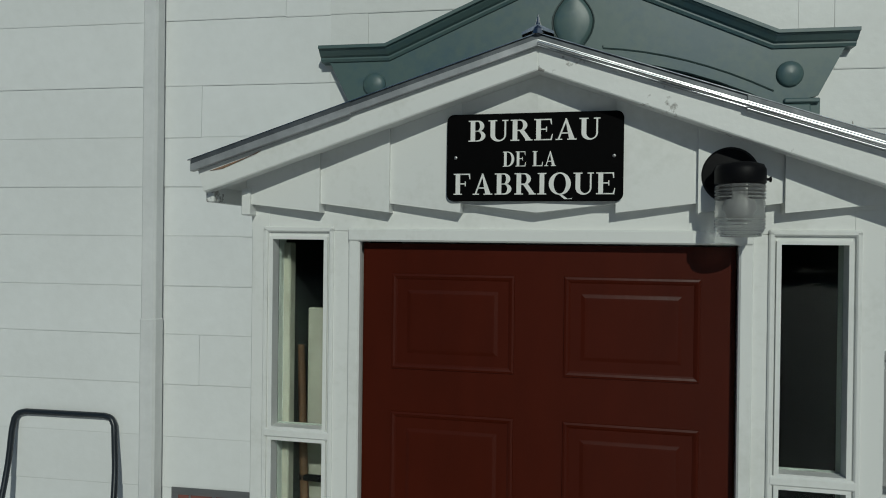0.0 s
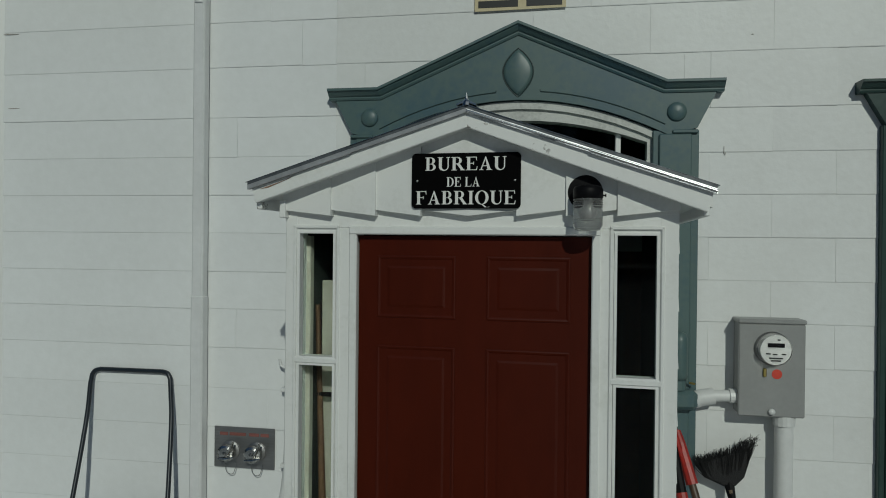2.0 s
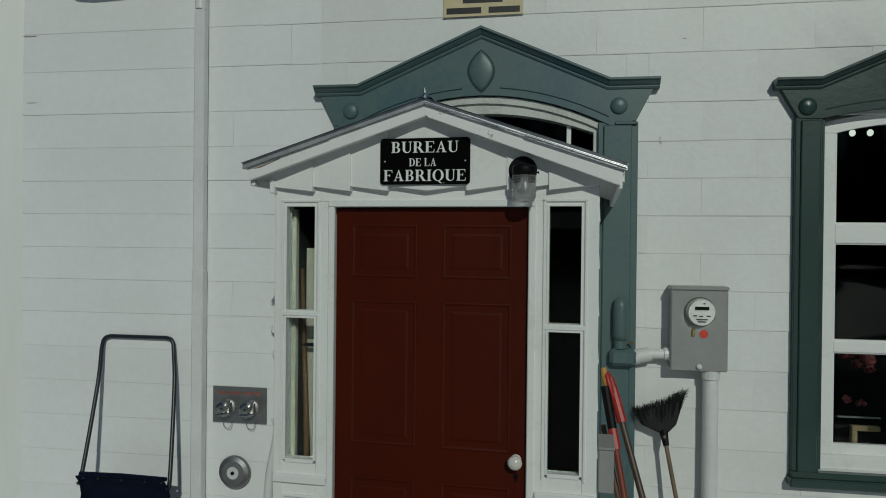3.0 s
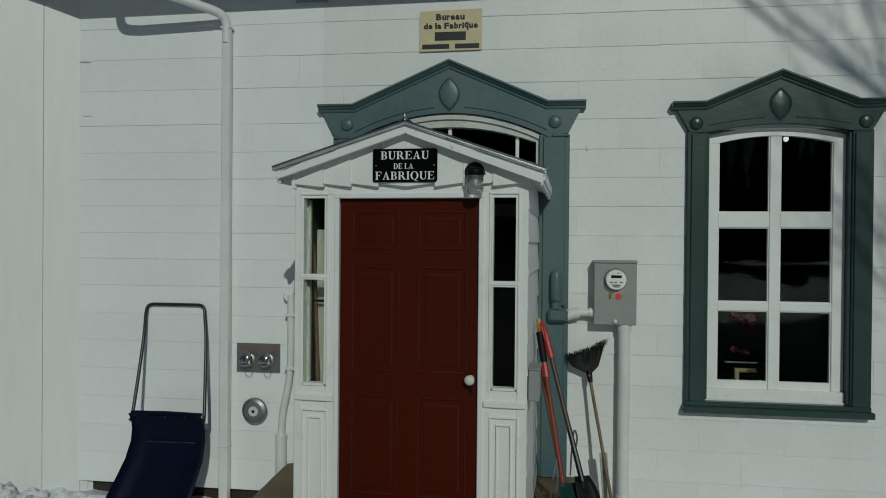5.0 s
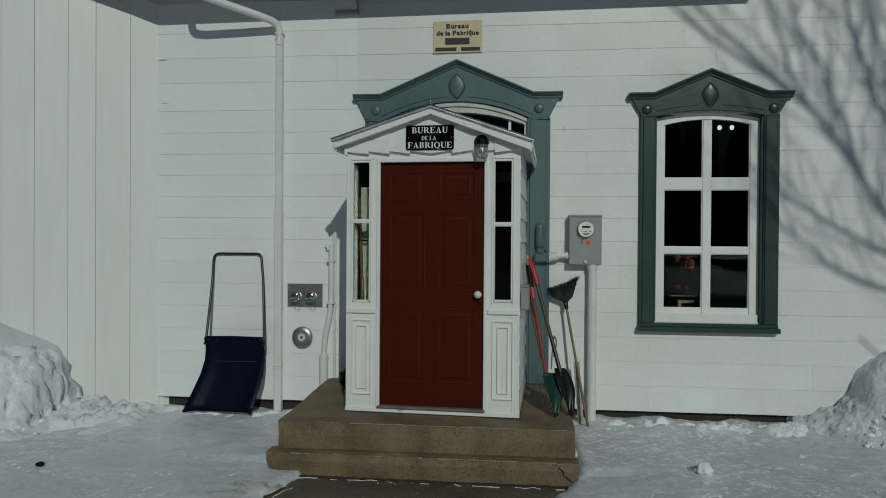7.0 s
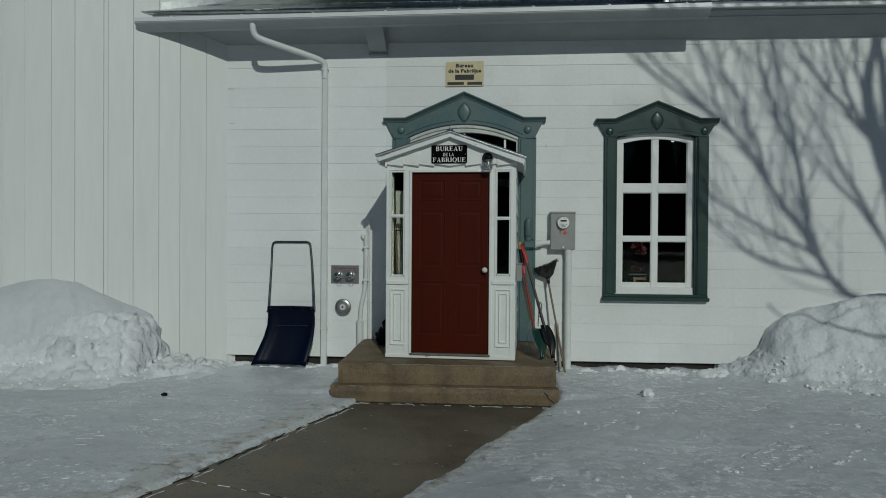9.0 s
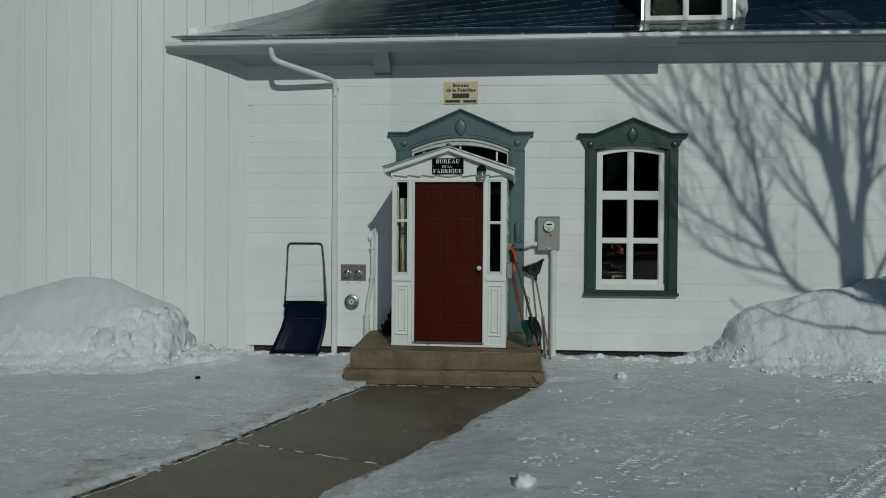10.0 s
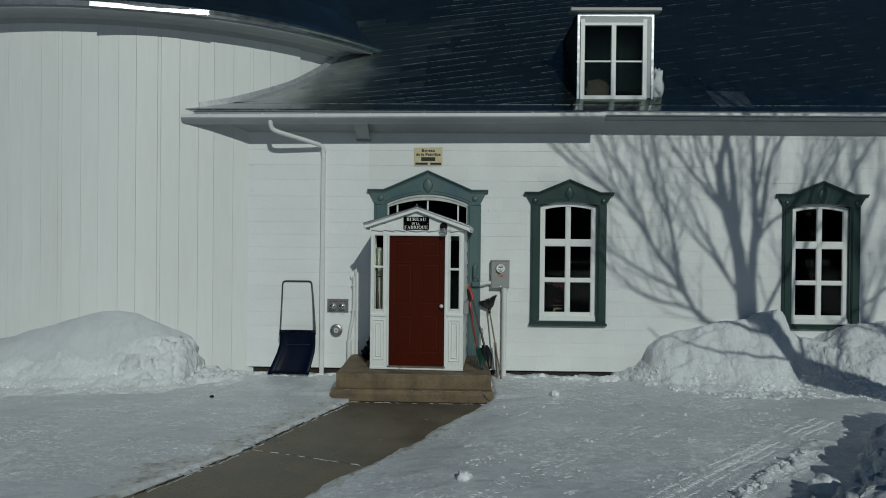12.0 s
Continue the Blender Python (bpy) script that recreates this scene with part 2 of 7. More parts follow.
fade_pale_zone(VALLEY, (-6.2, 4.80), 5.75, 7.0, (0.175, 0.225, 0.205))


def weathered(m, pit_scale, pit_amount, streak, darker=None):
    """Adds dark pits where the face has crumbled, upright run marks, and a darkening along y (from, to) to a cast
    surface.
    """
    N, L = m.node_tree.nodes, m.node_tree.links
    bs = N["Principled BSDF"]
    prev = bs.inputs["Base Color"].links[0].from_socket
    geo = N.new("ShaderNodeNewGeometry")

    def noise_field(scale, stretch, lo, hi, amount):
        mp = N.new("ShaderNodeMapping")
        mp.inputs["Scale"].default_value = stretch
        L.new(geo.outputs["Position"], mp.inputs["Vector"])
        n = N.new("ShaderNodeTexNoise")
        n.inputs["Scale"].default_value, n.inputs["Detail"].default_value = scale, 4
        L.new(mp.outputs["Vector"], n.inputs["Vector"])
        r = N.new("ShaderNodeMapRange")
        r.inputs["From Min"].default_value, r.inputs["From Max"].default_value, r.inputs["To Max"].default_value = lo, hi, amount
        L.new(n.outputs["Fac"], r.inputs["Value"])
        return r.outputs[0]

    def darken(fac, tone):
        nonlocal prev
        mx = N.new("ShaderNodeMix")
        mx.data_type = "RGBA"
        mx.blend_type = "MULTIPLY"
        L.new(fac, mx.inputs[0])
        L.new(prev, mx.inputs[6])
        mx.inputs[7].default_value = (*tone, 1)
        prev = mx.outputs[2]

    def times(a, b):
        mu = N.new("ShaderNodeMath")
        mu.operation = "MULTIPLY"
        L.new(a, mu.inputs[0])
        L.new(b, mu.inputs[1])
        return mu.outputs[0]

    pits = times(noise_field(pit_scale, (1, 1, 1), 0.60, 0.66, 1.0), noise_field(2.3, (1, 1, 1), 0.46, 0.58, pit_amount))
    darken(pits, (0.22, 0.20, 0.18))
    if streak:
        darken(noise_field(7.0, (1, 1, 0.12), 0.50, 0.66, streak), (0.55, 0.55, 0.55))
    if darker:
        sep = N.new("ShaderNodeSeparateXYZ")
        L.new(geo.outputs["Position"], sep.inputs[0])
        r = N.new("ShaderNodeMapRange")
        r.inputs["From Min"].default_value, r.inputs["From Max"].default_value = darker
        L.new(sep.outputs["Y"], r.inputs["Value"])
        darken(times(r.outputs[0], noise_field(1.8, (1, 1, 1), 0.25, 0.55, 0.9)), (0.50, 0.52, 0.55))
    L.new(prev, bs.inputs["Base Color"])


weathered(CONCRETE, 42.0, 0.55, 0.35)
# the walk's colour darkens along y towards the steps
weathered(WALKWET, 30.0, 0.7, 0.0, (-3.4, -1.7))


def snow_mat(name, tone, dirt, rough, bump):
    m = mat(name, tone, dirt, rough=rough, rough2=rough - 0.22, scale=1.6, fine=18, bump=0, low=0.22, high=0.58)
    N, L = m.node_tree.nodes, m.node_tree.links
    bs = N["Principled BSDF"]
    geo = N.new("ShaderNodeNewGeometry")
    last = None
    for sc, st, dist in ((5.0, bump, 0.05), (28.0, bump, 0.018), (150.0, bump * 0.8, 0.004)):
        n = N.new("ShaderNodeTexNoise")
        n.inputs["Scale"].default_value, n.inputs["Detail"].default_value = sc, 5
        L.new(geo.outputs["Position"], n.inputs["Vector"])
        b = N.new("ShaderNodeBump")
        b.inputs["Strength"].default_value, b.inputs["Distance"].default_value = st, dist
        L.new(n.outputs["Fac"], b.inputs["Height"])
        if last:
            L.new(last.outputs["Normal"], b.inputs["Normal"])
        last = b
    L.new(last.outputs["Normal"], bs.inputs["Normal"])
    return m


def yard_snow(name):
    """Trampled snow: dull grey ice in patches, dusted and flecked with loose white snow."""
    m = mat(name, (0.64, 0.66, 0.68), (0.53, 0.55, 0.575), rough=0.62, rough2=0.34, scale=0.9, fine=5, low=0.30, high=0.66)
    N, L = m.node_tree.nodes, m.node_tree.links
    bs = N["Principled BSDF"]
    prev = bs.inputs["Base Color"].links[0].from_socket
    geo = N.new("ShaderNodeNewGeometry")

    def field(scale, lo, hi, amount, stretch=(1, 1, 1), turn=0.0, detail=6):
        mp = N.new("ShaderNodeMapping")
        mp.inputs["Scale"].default_value = stretch
        mp.inputs["Rotation"].default_value = (0, 0, -turn)
        L.new(geo.outputs["Position"], mp.inputs["Vector"])
        n = N.new("ShaderNodeTexNoise")
        n.inputs["Scale"].default_value, n.inputs["Detail"].default_value, n.inputs["Roughness"].default_value = scale, detail, 0.6
        L.new(mp.outputs["Vector"], n.inputs["Vector"])
        r = N.new("ShaderNodeMapRange")
        r.inputs["From Min"].default_value, r.inputs["From Max"].default_value, r.inputs["To Max"].default_value = lo, hi, amount
        L.new(n.outputs["Fac"], r.inputs["Value"])
        return r.outputs[0]

    patch = field(0.6, 0.40, 0.62, 1.0)
    for fac, tone in ((field(0.45, 0.48, 0.62, 0.6), (0.45, 0.47, 0.50, 1)), (field(2.6, 0.53, 0.63, 0.55), (0.76, 0.795, 0.81, 1)),
                      (field(6.5, 0.55, 0.61, 0.75, (1, 1.6, 1), 0.84), (0.84, 0.855, 0.87, 1)), (field(19.0, 0.55, 0.61, 0.95), (0.90, 0.91, 0.92, 1)),
                      (field(12.0, 0.57, 0.66, 0.55), (0.40, 0.41, 0.43, 1))):
        mul = N.new("ShaderNodeMath")
        mul.operation = "MULTIPLY"
        L.new(fac, mul.inputs[0])
        if tone[0] > 0.5:
            L.new(patch, mul.inputs[1])
        else:
            mul.inputs[1].default_value = 1.0
        mx = N.new("ShaderNodeMix")
        mx.data_type = "RGBA"
        L.new(mul.outputs[0], mx.inputs[0])
        L.new(prev, mx.inputs[6])
        mx.inputs[7].default_value = tone
        prev = mx.outputs[2]
    L.new(prev, bs.inputs["Base Color"])
    last = None
    for sc, st, dist in ((2.0, 0.40, 0.06), (9.0, 0.45, 0.020), (45.0, 0.60, 0.008)):
        n = N.new("ShaderNodeTexNoise")
        n.inputs["Scale"].default_value, n.inputs["Detail"].default_value = sc, 4
        L.new(geo.outputs["Position"], n.inputs["Vector"])
        b = N.new("ShaderNodeBump")
        b.inputs["Strength"].default_value, b.inputs["Distance"].default_value = st, dist
        L.new(n.outputs["Fac"], b.inputs["Height"])
        if last:
            L.new(last.outputs["Normal"], b.inputs["Normal"])
        last = b
    L.new(last.outputs["Normal"], bs.inputs["Normal"])
    return m


SNOW = yard_snow("trampled_icy_snow")
CRUST = snow_mat("grey_wind_crust", (0.59, 0.61, 0.63), (0.52, 0.54, 0.56), 0.75, 0.22)
PRESSED = snow_mat("pressed_snow_ribs", (0.70, 0.72, 0.74), (0.58, 0.60, 0.62), 0.7, 0.3)
BANKSNOW = snow_mat("broken_bank_snow", (0.68, 0.70, 0.72), (0.50, 0.52, 0.54), 0.75, 0.75)
TOESNOW = snow_mat("soft_crumbled_toe_snow", (0.69, 0.71, 0.725), (0.57, 0.59, 0.605), 0.75, 0.6)
SLUSH = snow_mat("dirty_refrozen_slush", (0.585, 0.59, 0.575), (0.27, 0.25, 0.215), 0.6, 0.5)
for nd in SLUSH.node_tree.nodes:
    if nd.type == "VALTORGB":
        nd.color_ramp.elements[0].position, nd.color_ramp.elements[1].position = 0.30, 0.54
    if nd.type == "TEX_NOISE" and abs(nd.inputs["Scale"].default_value - 1.6) < 0.01:
        nd.inputs["Scale"].default_value = 7.0
LUMPSNOW = snow_mat("crumbled_snow", (0.84, 0.86, 0.87), (0.74, 0.75, 0.76), 0.7, 0.6)


# ---------------------------------------------------------------- mesh helpers
def link(name, bm, material, parent=None, label="", smooth=False):
    me = bpy.data.meshes.new(name)
    bmesh.ops.recalc_face_normals(bm, faces=bm.faces)
    bm.to_mesh(me)
    bm.free()
    me.materials.append(material)
    if smooth:
        for p in me.polygons:
            p.use_smooth = True
    ob = new(name, me)
    if parent is not None:
        ob.parent = parent
    if label:
        ob["label"] = label
    return ob


def part(name, bm, material, parent, label="", smooth=False):
    return link(name, bm, material, parent, label, smooth)


def thing(name, label, category, at=(0, 0, 0), turn=0.0, group="", kind=""):
    """An empty at the thing's base; its parts are laid in the thing's own metres."""
    e = new(name)
    e.empty_display_size = 0.1
    e.matrix_world = pose(*at, 0, 0, turn)
    return tagged(e, label, category, group, kind)


def box(x0, x1, y0, y1, z0, z1, bevel=0.0, bm=None):
    bm = bm or bmesh.new()
    vs = [bm.verts.new((x, y, z)) for x in (x0, x1) for y in (y0, y1) for z in (z0, z1)]
    fs = [bm.faces.new([vs[i] for i in q]) for q in ((0, 1, 3, 2), (4, 6, 7, 5), (0, 4, 5, 1), (2, 3, 7, 6), (0, 2, 6, 4), (1, 5, 7, 3))]
    if bevel:
        es = list({e for f in fs for e in f.edges})
        bmesh.ops.bevel(bm, geom=es, offset=bevel, segments=1, affect="EDGES")
    return bm


def prism(poly, y0, y1, bm=None, bevel=0.0):
    """A plate: the outline poly in x, z, from y0 (front) to y1."""
    bm = bm or bmesh.new()
    a = [bm.verts.new((x, y0, z)) for x, z in poly]
    b = [bm.verts.new((x, y1, z)) for x, z in poly]
    front = bm.faces.new(a)
    bm.faces.new(b[::-1])
    n = len(poly)
    for i in range(n):
        bm.faces.new((a[i], b[i], b[(i + 1) % n], a[(i + 1) % n]))
    if bevel:
        bmesh.ops.bevel(bm, geom=list(front.edges), offset=bevel, segments=2, affect="EDGES")
    return bm


def tube(pts, r, sides=10, bm=None, cap=True):
    """A round bar along pts; r is one radius or one for each point."""
    bm = bm or bmesh.new()
    pts = [Vector(p) for p in pts]
    rs = r if isinstance(r, (list, tuple)) else [r] * len(pts)
    rings, side = [], None
    for i, p in enumerate(pts):
        d = (pts[min(i + 1, len(pts) - 1)] - pts[max(i - 1, 0)]).normalized()
        if side is None:
            side = d.orthogonal().normalized()
        side = (side - d * side.dot(d)).normalized()
        up = d.cross(side)
        rings.append([bm.verts.new(p + rs[i] * (math.cos(2 * math.pi * k / sides) * side + math.sin(2 * math.pi * k / sides) * up)) for k in range(sides)])
    for a, b in zip(rings, rings[1:]):
        for k in range(sides):
            bm.faces.new((a[k], a[(k + 1) % sides], b[(k + 1) % sides], b[k]))
    if cap:
        # end discs of their own, so that the sides stay evenly round
        bm.faces.new([bm.verts.new(v.co) for v in rings[0][::-1]])
        bm.faces.new([bm.verts.new(v.co) for v in rings[-1]])
    return bm


def lathe(profile, axis="z", at=(0, 0, 0), sides=24, bm=None):
    """Turned shape: profile of (radius, height along the axis)."""
    bm = bm or bmesh.new()
    rings = []
    for r, h in profile:
        ring = []
        for k in range(sides):
            a = 2 * math.pi * k / sides
            c, s = max(r, 1e-4) * math.cos(a), max(r, 1e-4) * math.sin(a)
            p = {"z": (c, s, h), "y": (c, h, s), "x": (h, c, s)}[axis]
            ring.append(bm.verts.new(Vector(p) + Vector(at)))
        rings.append(ring)
    for a, b in zip(rings, rings[1:]):
        for k in range(sides):
            bm.faces.new((a[k], a[(k + 1) % sides], b[(k + 1) % sides], b[k]))
    bm.faces.new(rings[0])
    bm.faces.new(rings[-1])
    return bm


def bow(pts, n=6):
    """Points smoothed by a Catmull-Rom curve."""
    P = [Vector(p) for p in pts]
    P = [2 * P[0] - P[1]] + P + [2 * P[-1] - P[-2]]
    out = []
    for i in range(1, len(P) - 2):
        for k in range(n):
            t = k / n
            a, b, c, d = P[i - 1:i + 3]
            out.append(0.5 * (2 * b + (c - a) * t + (2 * a - 5 * b + 4 * c - d) * t * t + (3 * b - a - 3 * c + d) * t ** 3))
    return out + [P[-2]]


def sweep(path, profile, bm=None):
    """A moulding: profile of (y, up) swept along path in x, z, mitred at its corners."""
    bm = bm or bmesh.new()
    rings = []
    for i, (x, z) in enumerate(path):
        a = Vector(path[i]) - Vector(path[i - 1]) if i else Vector(path[1]) - Vector(path[0])
        b = Vector(path[i + 1]) - Vector(path[i]) if i < len(path) - 1 else a
        a, b = a.normalized(), b.normalized()
        na, nb = Vector((-a.y, a.x)), Vector((-b.y, b.x))
        n = (na + nb).normalized()
        n = n / max(n.dot(na), 0.3)
        rings.append([bm.verts.new((x + n.x * u, y, z + n.y * u)) for y, u in profile])
    m = len(profile)
    for a, b in zip(rings, rings[1:]):
        for k in range(m):
            bm.faces.new((a[k], a[(k + 1) % m], b[(k + 1) % m], b[k]))
    bm.faces.new(rings[0])
    bm.faces.new(rings[-1][::-1])
    return bm


def letters(text, height, at, material, parent, name="lettering", width=None, depth=0.0015, bold=0.0):
    """Raised words in the built-in type, centred at `at`, facing -y."""
    cu = bpy.data.curves.new(name, "FONT")
    cu.body, cu.align_x, cu.align_y, cu.size, cu.extrude, cu.offset = text, "CENTER", "CENTER", 1.0, depth, bold
    cu.resolution_u = 3
    tmp = new(name, cu)
    dg = bpy.context.evaluated_depsgraph_get()
    me = bpy.data.meshes.new_from_object(tmp.evaluated_get(dg))
    bpy.data.objects.remove(tmp)
    xs = [v.co.x for v in me.vertices]
    ys = [v.co.y for v in me.vertices]
    w, h = max(xs) - min(xs), max(ys) - min(ys)
    cx, cy = (max(xs) + min(xs)) / 2, (max(ys) + min(ys)) / 2
    sz, sx = height / h, (width / w if width else height / h)
    for v in me.vertices:
        x, y, z = v.co
        v.co = (at[0] + (x - cx) * sx, at[1] - z, at[2] + (y - cy) * sz)
    me.materials.clear()
    me.materials.append(material)
    ob = new(name, me)
    ob.parent = parent
    return ob


def fbm(x, y, z=0.0, s=1.0, octaves=4):
    return noise.fractal((x * s, y * s, z * s), 0.9, 2.1, octaves, noise_basis="PERLIN_ORIGINAL")


def smooth(a, b, x):
    t = min(1.0, max(0.0, (x - a) / (b - a)))
    return t * t * (3 - 2 * t)


# ---------------------------------------------------------------- ground
APSE_X, APSE_Y, APSE_R = -6.2, 4.80, 5.70
WALK_L = [(-1.02, -1.6), (-1.08, -1.92), (-1.38, -2.80), (-1.58, -3.43), (-1.80, -4.14), (-2.02, -4.76), (-2.42, -5.70), (-3.0, -6.9), (-4.6, -10.0), (-5.9, -12.5)]
WALK_R = [(1.08, -1.6), (1.04, -1.80), (0.85, -2.22), (0.36, -3.32), (-0.03, -4.28), (-0.31, -4.81), (-0.54, -5.21), (-0.76, -5.77), (-1.5, -7.0), (-3.0, -10.0), (-4.3, -12.5)]


def edge_x(edge, y):
    for (xa, ya), (xb, yb) in zip(edge, edge[1:]):
        if yb <= y <= ya:
            return xa + (xb - xa) * (y - ya) / (yb - ya)
    return edge[0][0] if y > edge[0][1] else edge[-1][0]


def apse_gap(x, y):
    """How far a place lies in front of the round wall."""
    return math.hypot(x - APSE_X, y - APSE_Y) - APSE_R


def ground_z(x, y):
    if abs(x) > 14 or y < -16 or y > 3:
        return 0.15
    near = smooth(-1.6, -0.1, y)
    z = 0.130 + 0.022 * near + 0.028 * fbm(x, y, 3.1, 0.5) + 0.014 * fbm(x, y, 7.7, 1.9)
    z += 0.009 * fbm(x, y, 1.3, 3.4, 4) + 0.006 * abs(fbm(x, y, 4.1, 5.5, 3))
    # ploughed-up rim along the wall
    rim = smooth(0.55, 0.10, abs(y + 0.10))
    z += rim * (0.012 + 0.03 * fbm(x, y, 2.0, 3.1)) * (1.0 if x > 1.2 or x < -1.3 else 0.2)
    # wheel tracks: ribbed ruts with a crumbled ridge between them
    along, across = 0.67 * (x - 4.2) + 0.74 * (y + 4.2), 0.74 * (x - 4.2) - 0.67 * (y + 4.2)
    run = smooth(-7.0, -2.0, along) * smooth(1.1, 0.4, along)
    for c in (-0.02, 0.62):
        d = across - c + 0.03 * math.sin(along * 1.3)
        if abs(d) < 0.22:
            f = smooth(0.22, 0.14, abs(d)) * run
            z += f * -0.012
    d = across - 0.30
    z += 0.06 * math.exp(-(d / 0.10) ** 2) * smooth(-0.1, 0.35, fbm(x, y, 6.6, 4.5)) * run
    # shovelled walk: a shallow trench in the packed snow
    if y < -1.5:
        xl, xr = edge_x(WALK_L, y), edge_x(WALK_R, y)
        wob = 0.05 * fbm(x * 0.3, y, 5.0, 2.0) + 0.02 * fbm(x, y, 9.0, 8.0, 3)
        side = min(smooth(0.0, 1.1, xl - x) if x < (xl + xr) / 2 else 1.0, smooth(0.0, 1.0, x - xr) if x > (xl + xr) / 2 else 1.0)
        z = z * side + (0.082 + 0.5 * (z - 0.13)) * (1 - side)
        inside = min(smooth(-0.015, 0.035, x - xl + wob), smooth(-0.03, 0.09, xr - x + wob * 1.2))
        inside *= smooth(-12.3, -11.5, y + 0.3 * fbm(x, y, 2.0, 1.5))
        z = z * (1 - inside) + -0.02 * inside
    else:
        if -1.27 < x < 1.16 and y > -1.68:
            z = min(z, 0.03)
    return z


def lines(a, b, step, far):
    mid = list(np.arange(a, b + step / 2, step))
    lo, hi, d = [], [], step
    u, v = a, b
    while v < far:
        d *= 1.45
        u, v = u - d, v + d
        lo.append(u)
        hi.append(v)
    return lo[::-1] + mid + hi


def sheet(xs, ys, zf):
    verts = [(x, y, zf(x, y)) for y in ys for x in xs]
    n = len(xs)
    faces = [(j * n + i, j * n + i + 1, (j + 1) * n + i + 1, (j + 1) * n + i) for j in range(len(ys) - 1) for i in range(n - 1)]
    return verts, faces


def sheet_object(name, xs, ys, zf, material):
    verts, faces = sheet(xs, ys, zf)
    me = bpy.data.meshes.new(name)
    me.from_pydata(verts, [], faces)
    me.materials.append(material)
    for p in me.polygons:
        p.use_smooth = True
    return new(name, me)


def finer(ls, a, b):
    """Twice the lines between a and b."""
    return sorted(ls + [(p + q) / 2 for p, q in zip(ls, ls[1:]) if a < p < b])


ground = sheet_object("ground", finer(lines(-8.0, 8.4, 0.042, 2500), 1.9, 5.3), finer(lines(-12.6, 0.3, 0.042, 2500), -6.6, -3.1), ground_z, SNOW)
tagged(ground, "trampled packed snow with icy wheel ruts round the building", "snow ground", kind="structure")

# the shovelled concrete walk: two slabs, parted by a snow-filled joint
pavement = thing("pavement", "wet brown concrete walk cleared of snow before the steps", "walkway", (0, 0, 0), kind="structure")


def slab(poly):
    bm = bmesh.new()
    top = [bm.verts.new((x, y, 0.045)) for x, y in poly]
    bot = [bm.verts.new((x, y, -0.10)) for x, y in poly]
    bm.faces.new(top)
    bm.faces.new(bot[::-1])
    for i in range(len(poly)):
        k = (i + 1) % len(poly)
        bm.faces.new((top[i], bot[i], bot[k], top[k]))
    return bm


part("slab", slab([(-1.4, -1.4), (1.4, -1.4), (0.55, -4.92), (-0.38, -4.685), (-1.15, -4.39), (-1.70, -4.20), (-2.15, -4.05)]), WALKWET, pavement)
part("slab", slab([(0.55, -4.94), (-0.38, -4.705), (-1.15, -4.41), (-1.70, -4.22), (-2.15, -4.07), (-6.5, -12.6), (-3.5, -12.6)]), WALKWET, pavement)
rng = random.Random(41)


def broken_line(path, r0, r1, gap, z=0.046, wander=0.006):
    """A ragged broken ribbon of snow along a line on the slabs."""
    out = bmesh.new()
    P = [Vector(p) for p in path]
    for a, b in zip(P, P[1:]):
        n = max(2, int((b - a).length / 0.05))
        run = []
        for k in range(n + 1):
            q = a.lerp(b, k / n) + Vector((rng.gauss(0, wander), rng.gauss(0, wander)))
            if rng.random() < gap:
                if len(run) > 1:
                    tube(run, [rng.uniform(r0, r1) for _ in run], 5, out)
                run = []
            else:
                run.append((q.x, q.y, z))
        if len(run) > 1:
            tube(run, [rng.uniform(r0, r1) for _ in run], 5, out)
    return out


part("joint_snow", broken_line([(-1.72, -4.20), (-1.15, -4.40), (-0.75, -4.555), (-0.40, -4.69)], 0.0008, 0.0045, 0.16, 0.0452, 0.004), LUMPSNOW, pavement, "thin broken line of snow in the slab joint")
part("foot_ice", broken_line([(-1.05, -1.715), (-0.5, -1.72), (0.2, -1.735), (1.05, -1.73)], 0.0015, 0.006, 0.38, 0.0450, 0.012), PRESSED, pavement, "thin broken ice before the step")
edge = [(x + 0.085, y) for x, y in WALK_L[1:8]]
part("edge_ice", broken_line(edge, 0.0015, 0.0065, 0.12, 0.0445, 0.009), PRESSED, pavement, "thin ridge of ice left along the cleared edge")
part("edge_dirt", broken_line([(x - 0.048, y) for x, y in edge], 0.006, 0.014, 0.10, 0.044, 0.008), FOUNDATION, pavement, "dark wet dirt beside the packed snow")
part("foot_line", broken_line([(-1.2, -1.682), (-0.4, -1.684), (0.4, -1.686), (1.10, -1.684)], 0.006, 0.013, 0.04, 0.049, 0.004), FOUNDATION, pavement, "dark broken line along the foot of the step")


def slush(edge, width, toward, seed):
    """A ragged skin of dirty refrozen slush along one edge of the walk."""
    bm = bmesh.new()
    rows = []
    for (xa, ya), (xb, yb) in zip(edge, edge[1:]):
        n = max(2, int(math.hypot(xb - xa, yb - ya) / 0.05))
        for k in range(n):
            x, y = xa + (xb - xa) * k / n, ya + (yb - ya) * k / n
            w = width * (0.45 + 0.9 * max(0.0, 0.5 + fbm(x, y, seed, 2.0) + 0.5 * fbm(x, y, seed, 9.0, 3)))
            rows.append([bm.verts.new((x + toward * u * w, y, max(ground_z(x + toward * u * w, y), 0.046) + (0.006 if 0 < u < 1 else -0.004) * (1 + fbm(x, y, u, 14.0, 2)))) for u in (-0.12, 0.0, 0.2, 0.45, 0.72, 1.0)])
    for p, q in zip(rows, rows[1:]):
        for k in range(5):
            bm.faces.new((p[k], p[k + 1], q[k + 1], q[k]))
    return bm


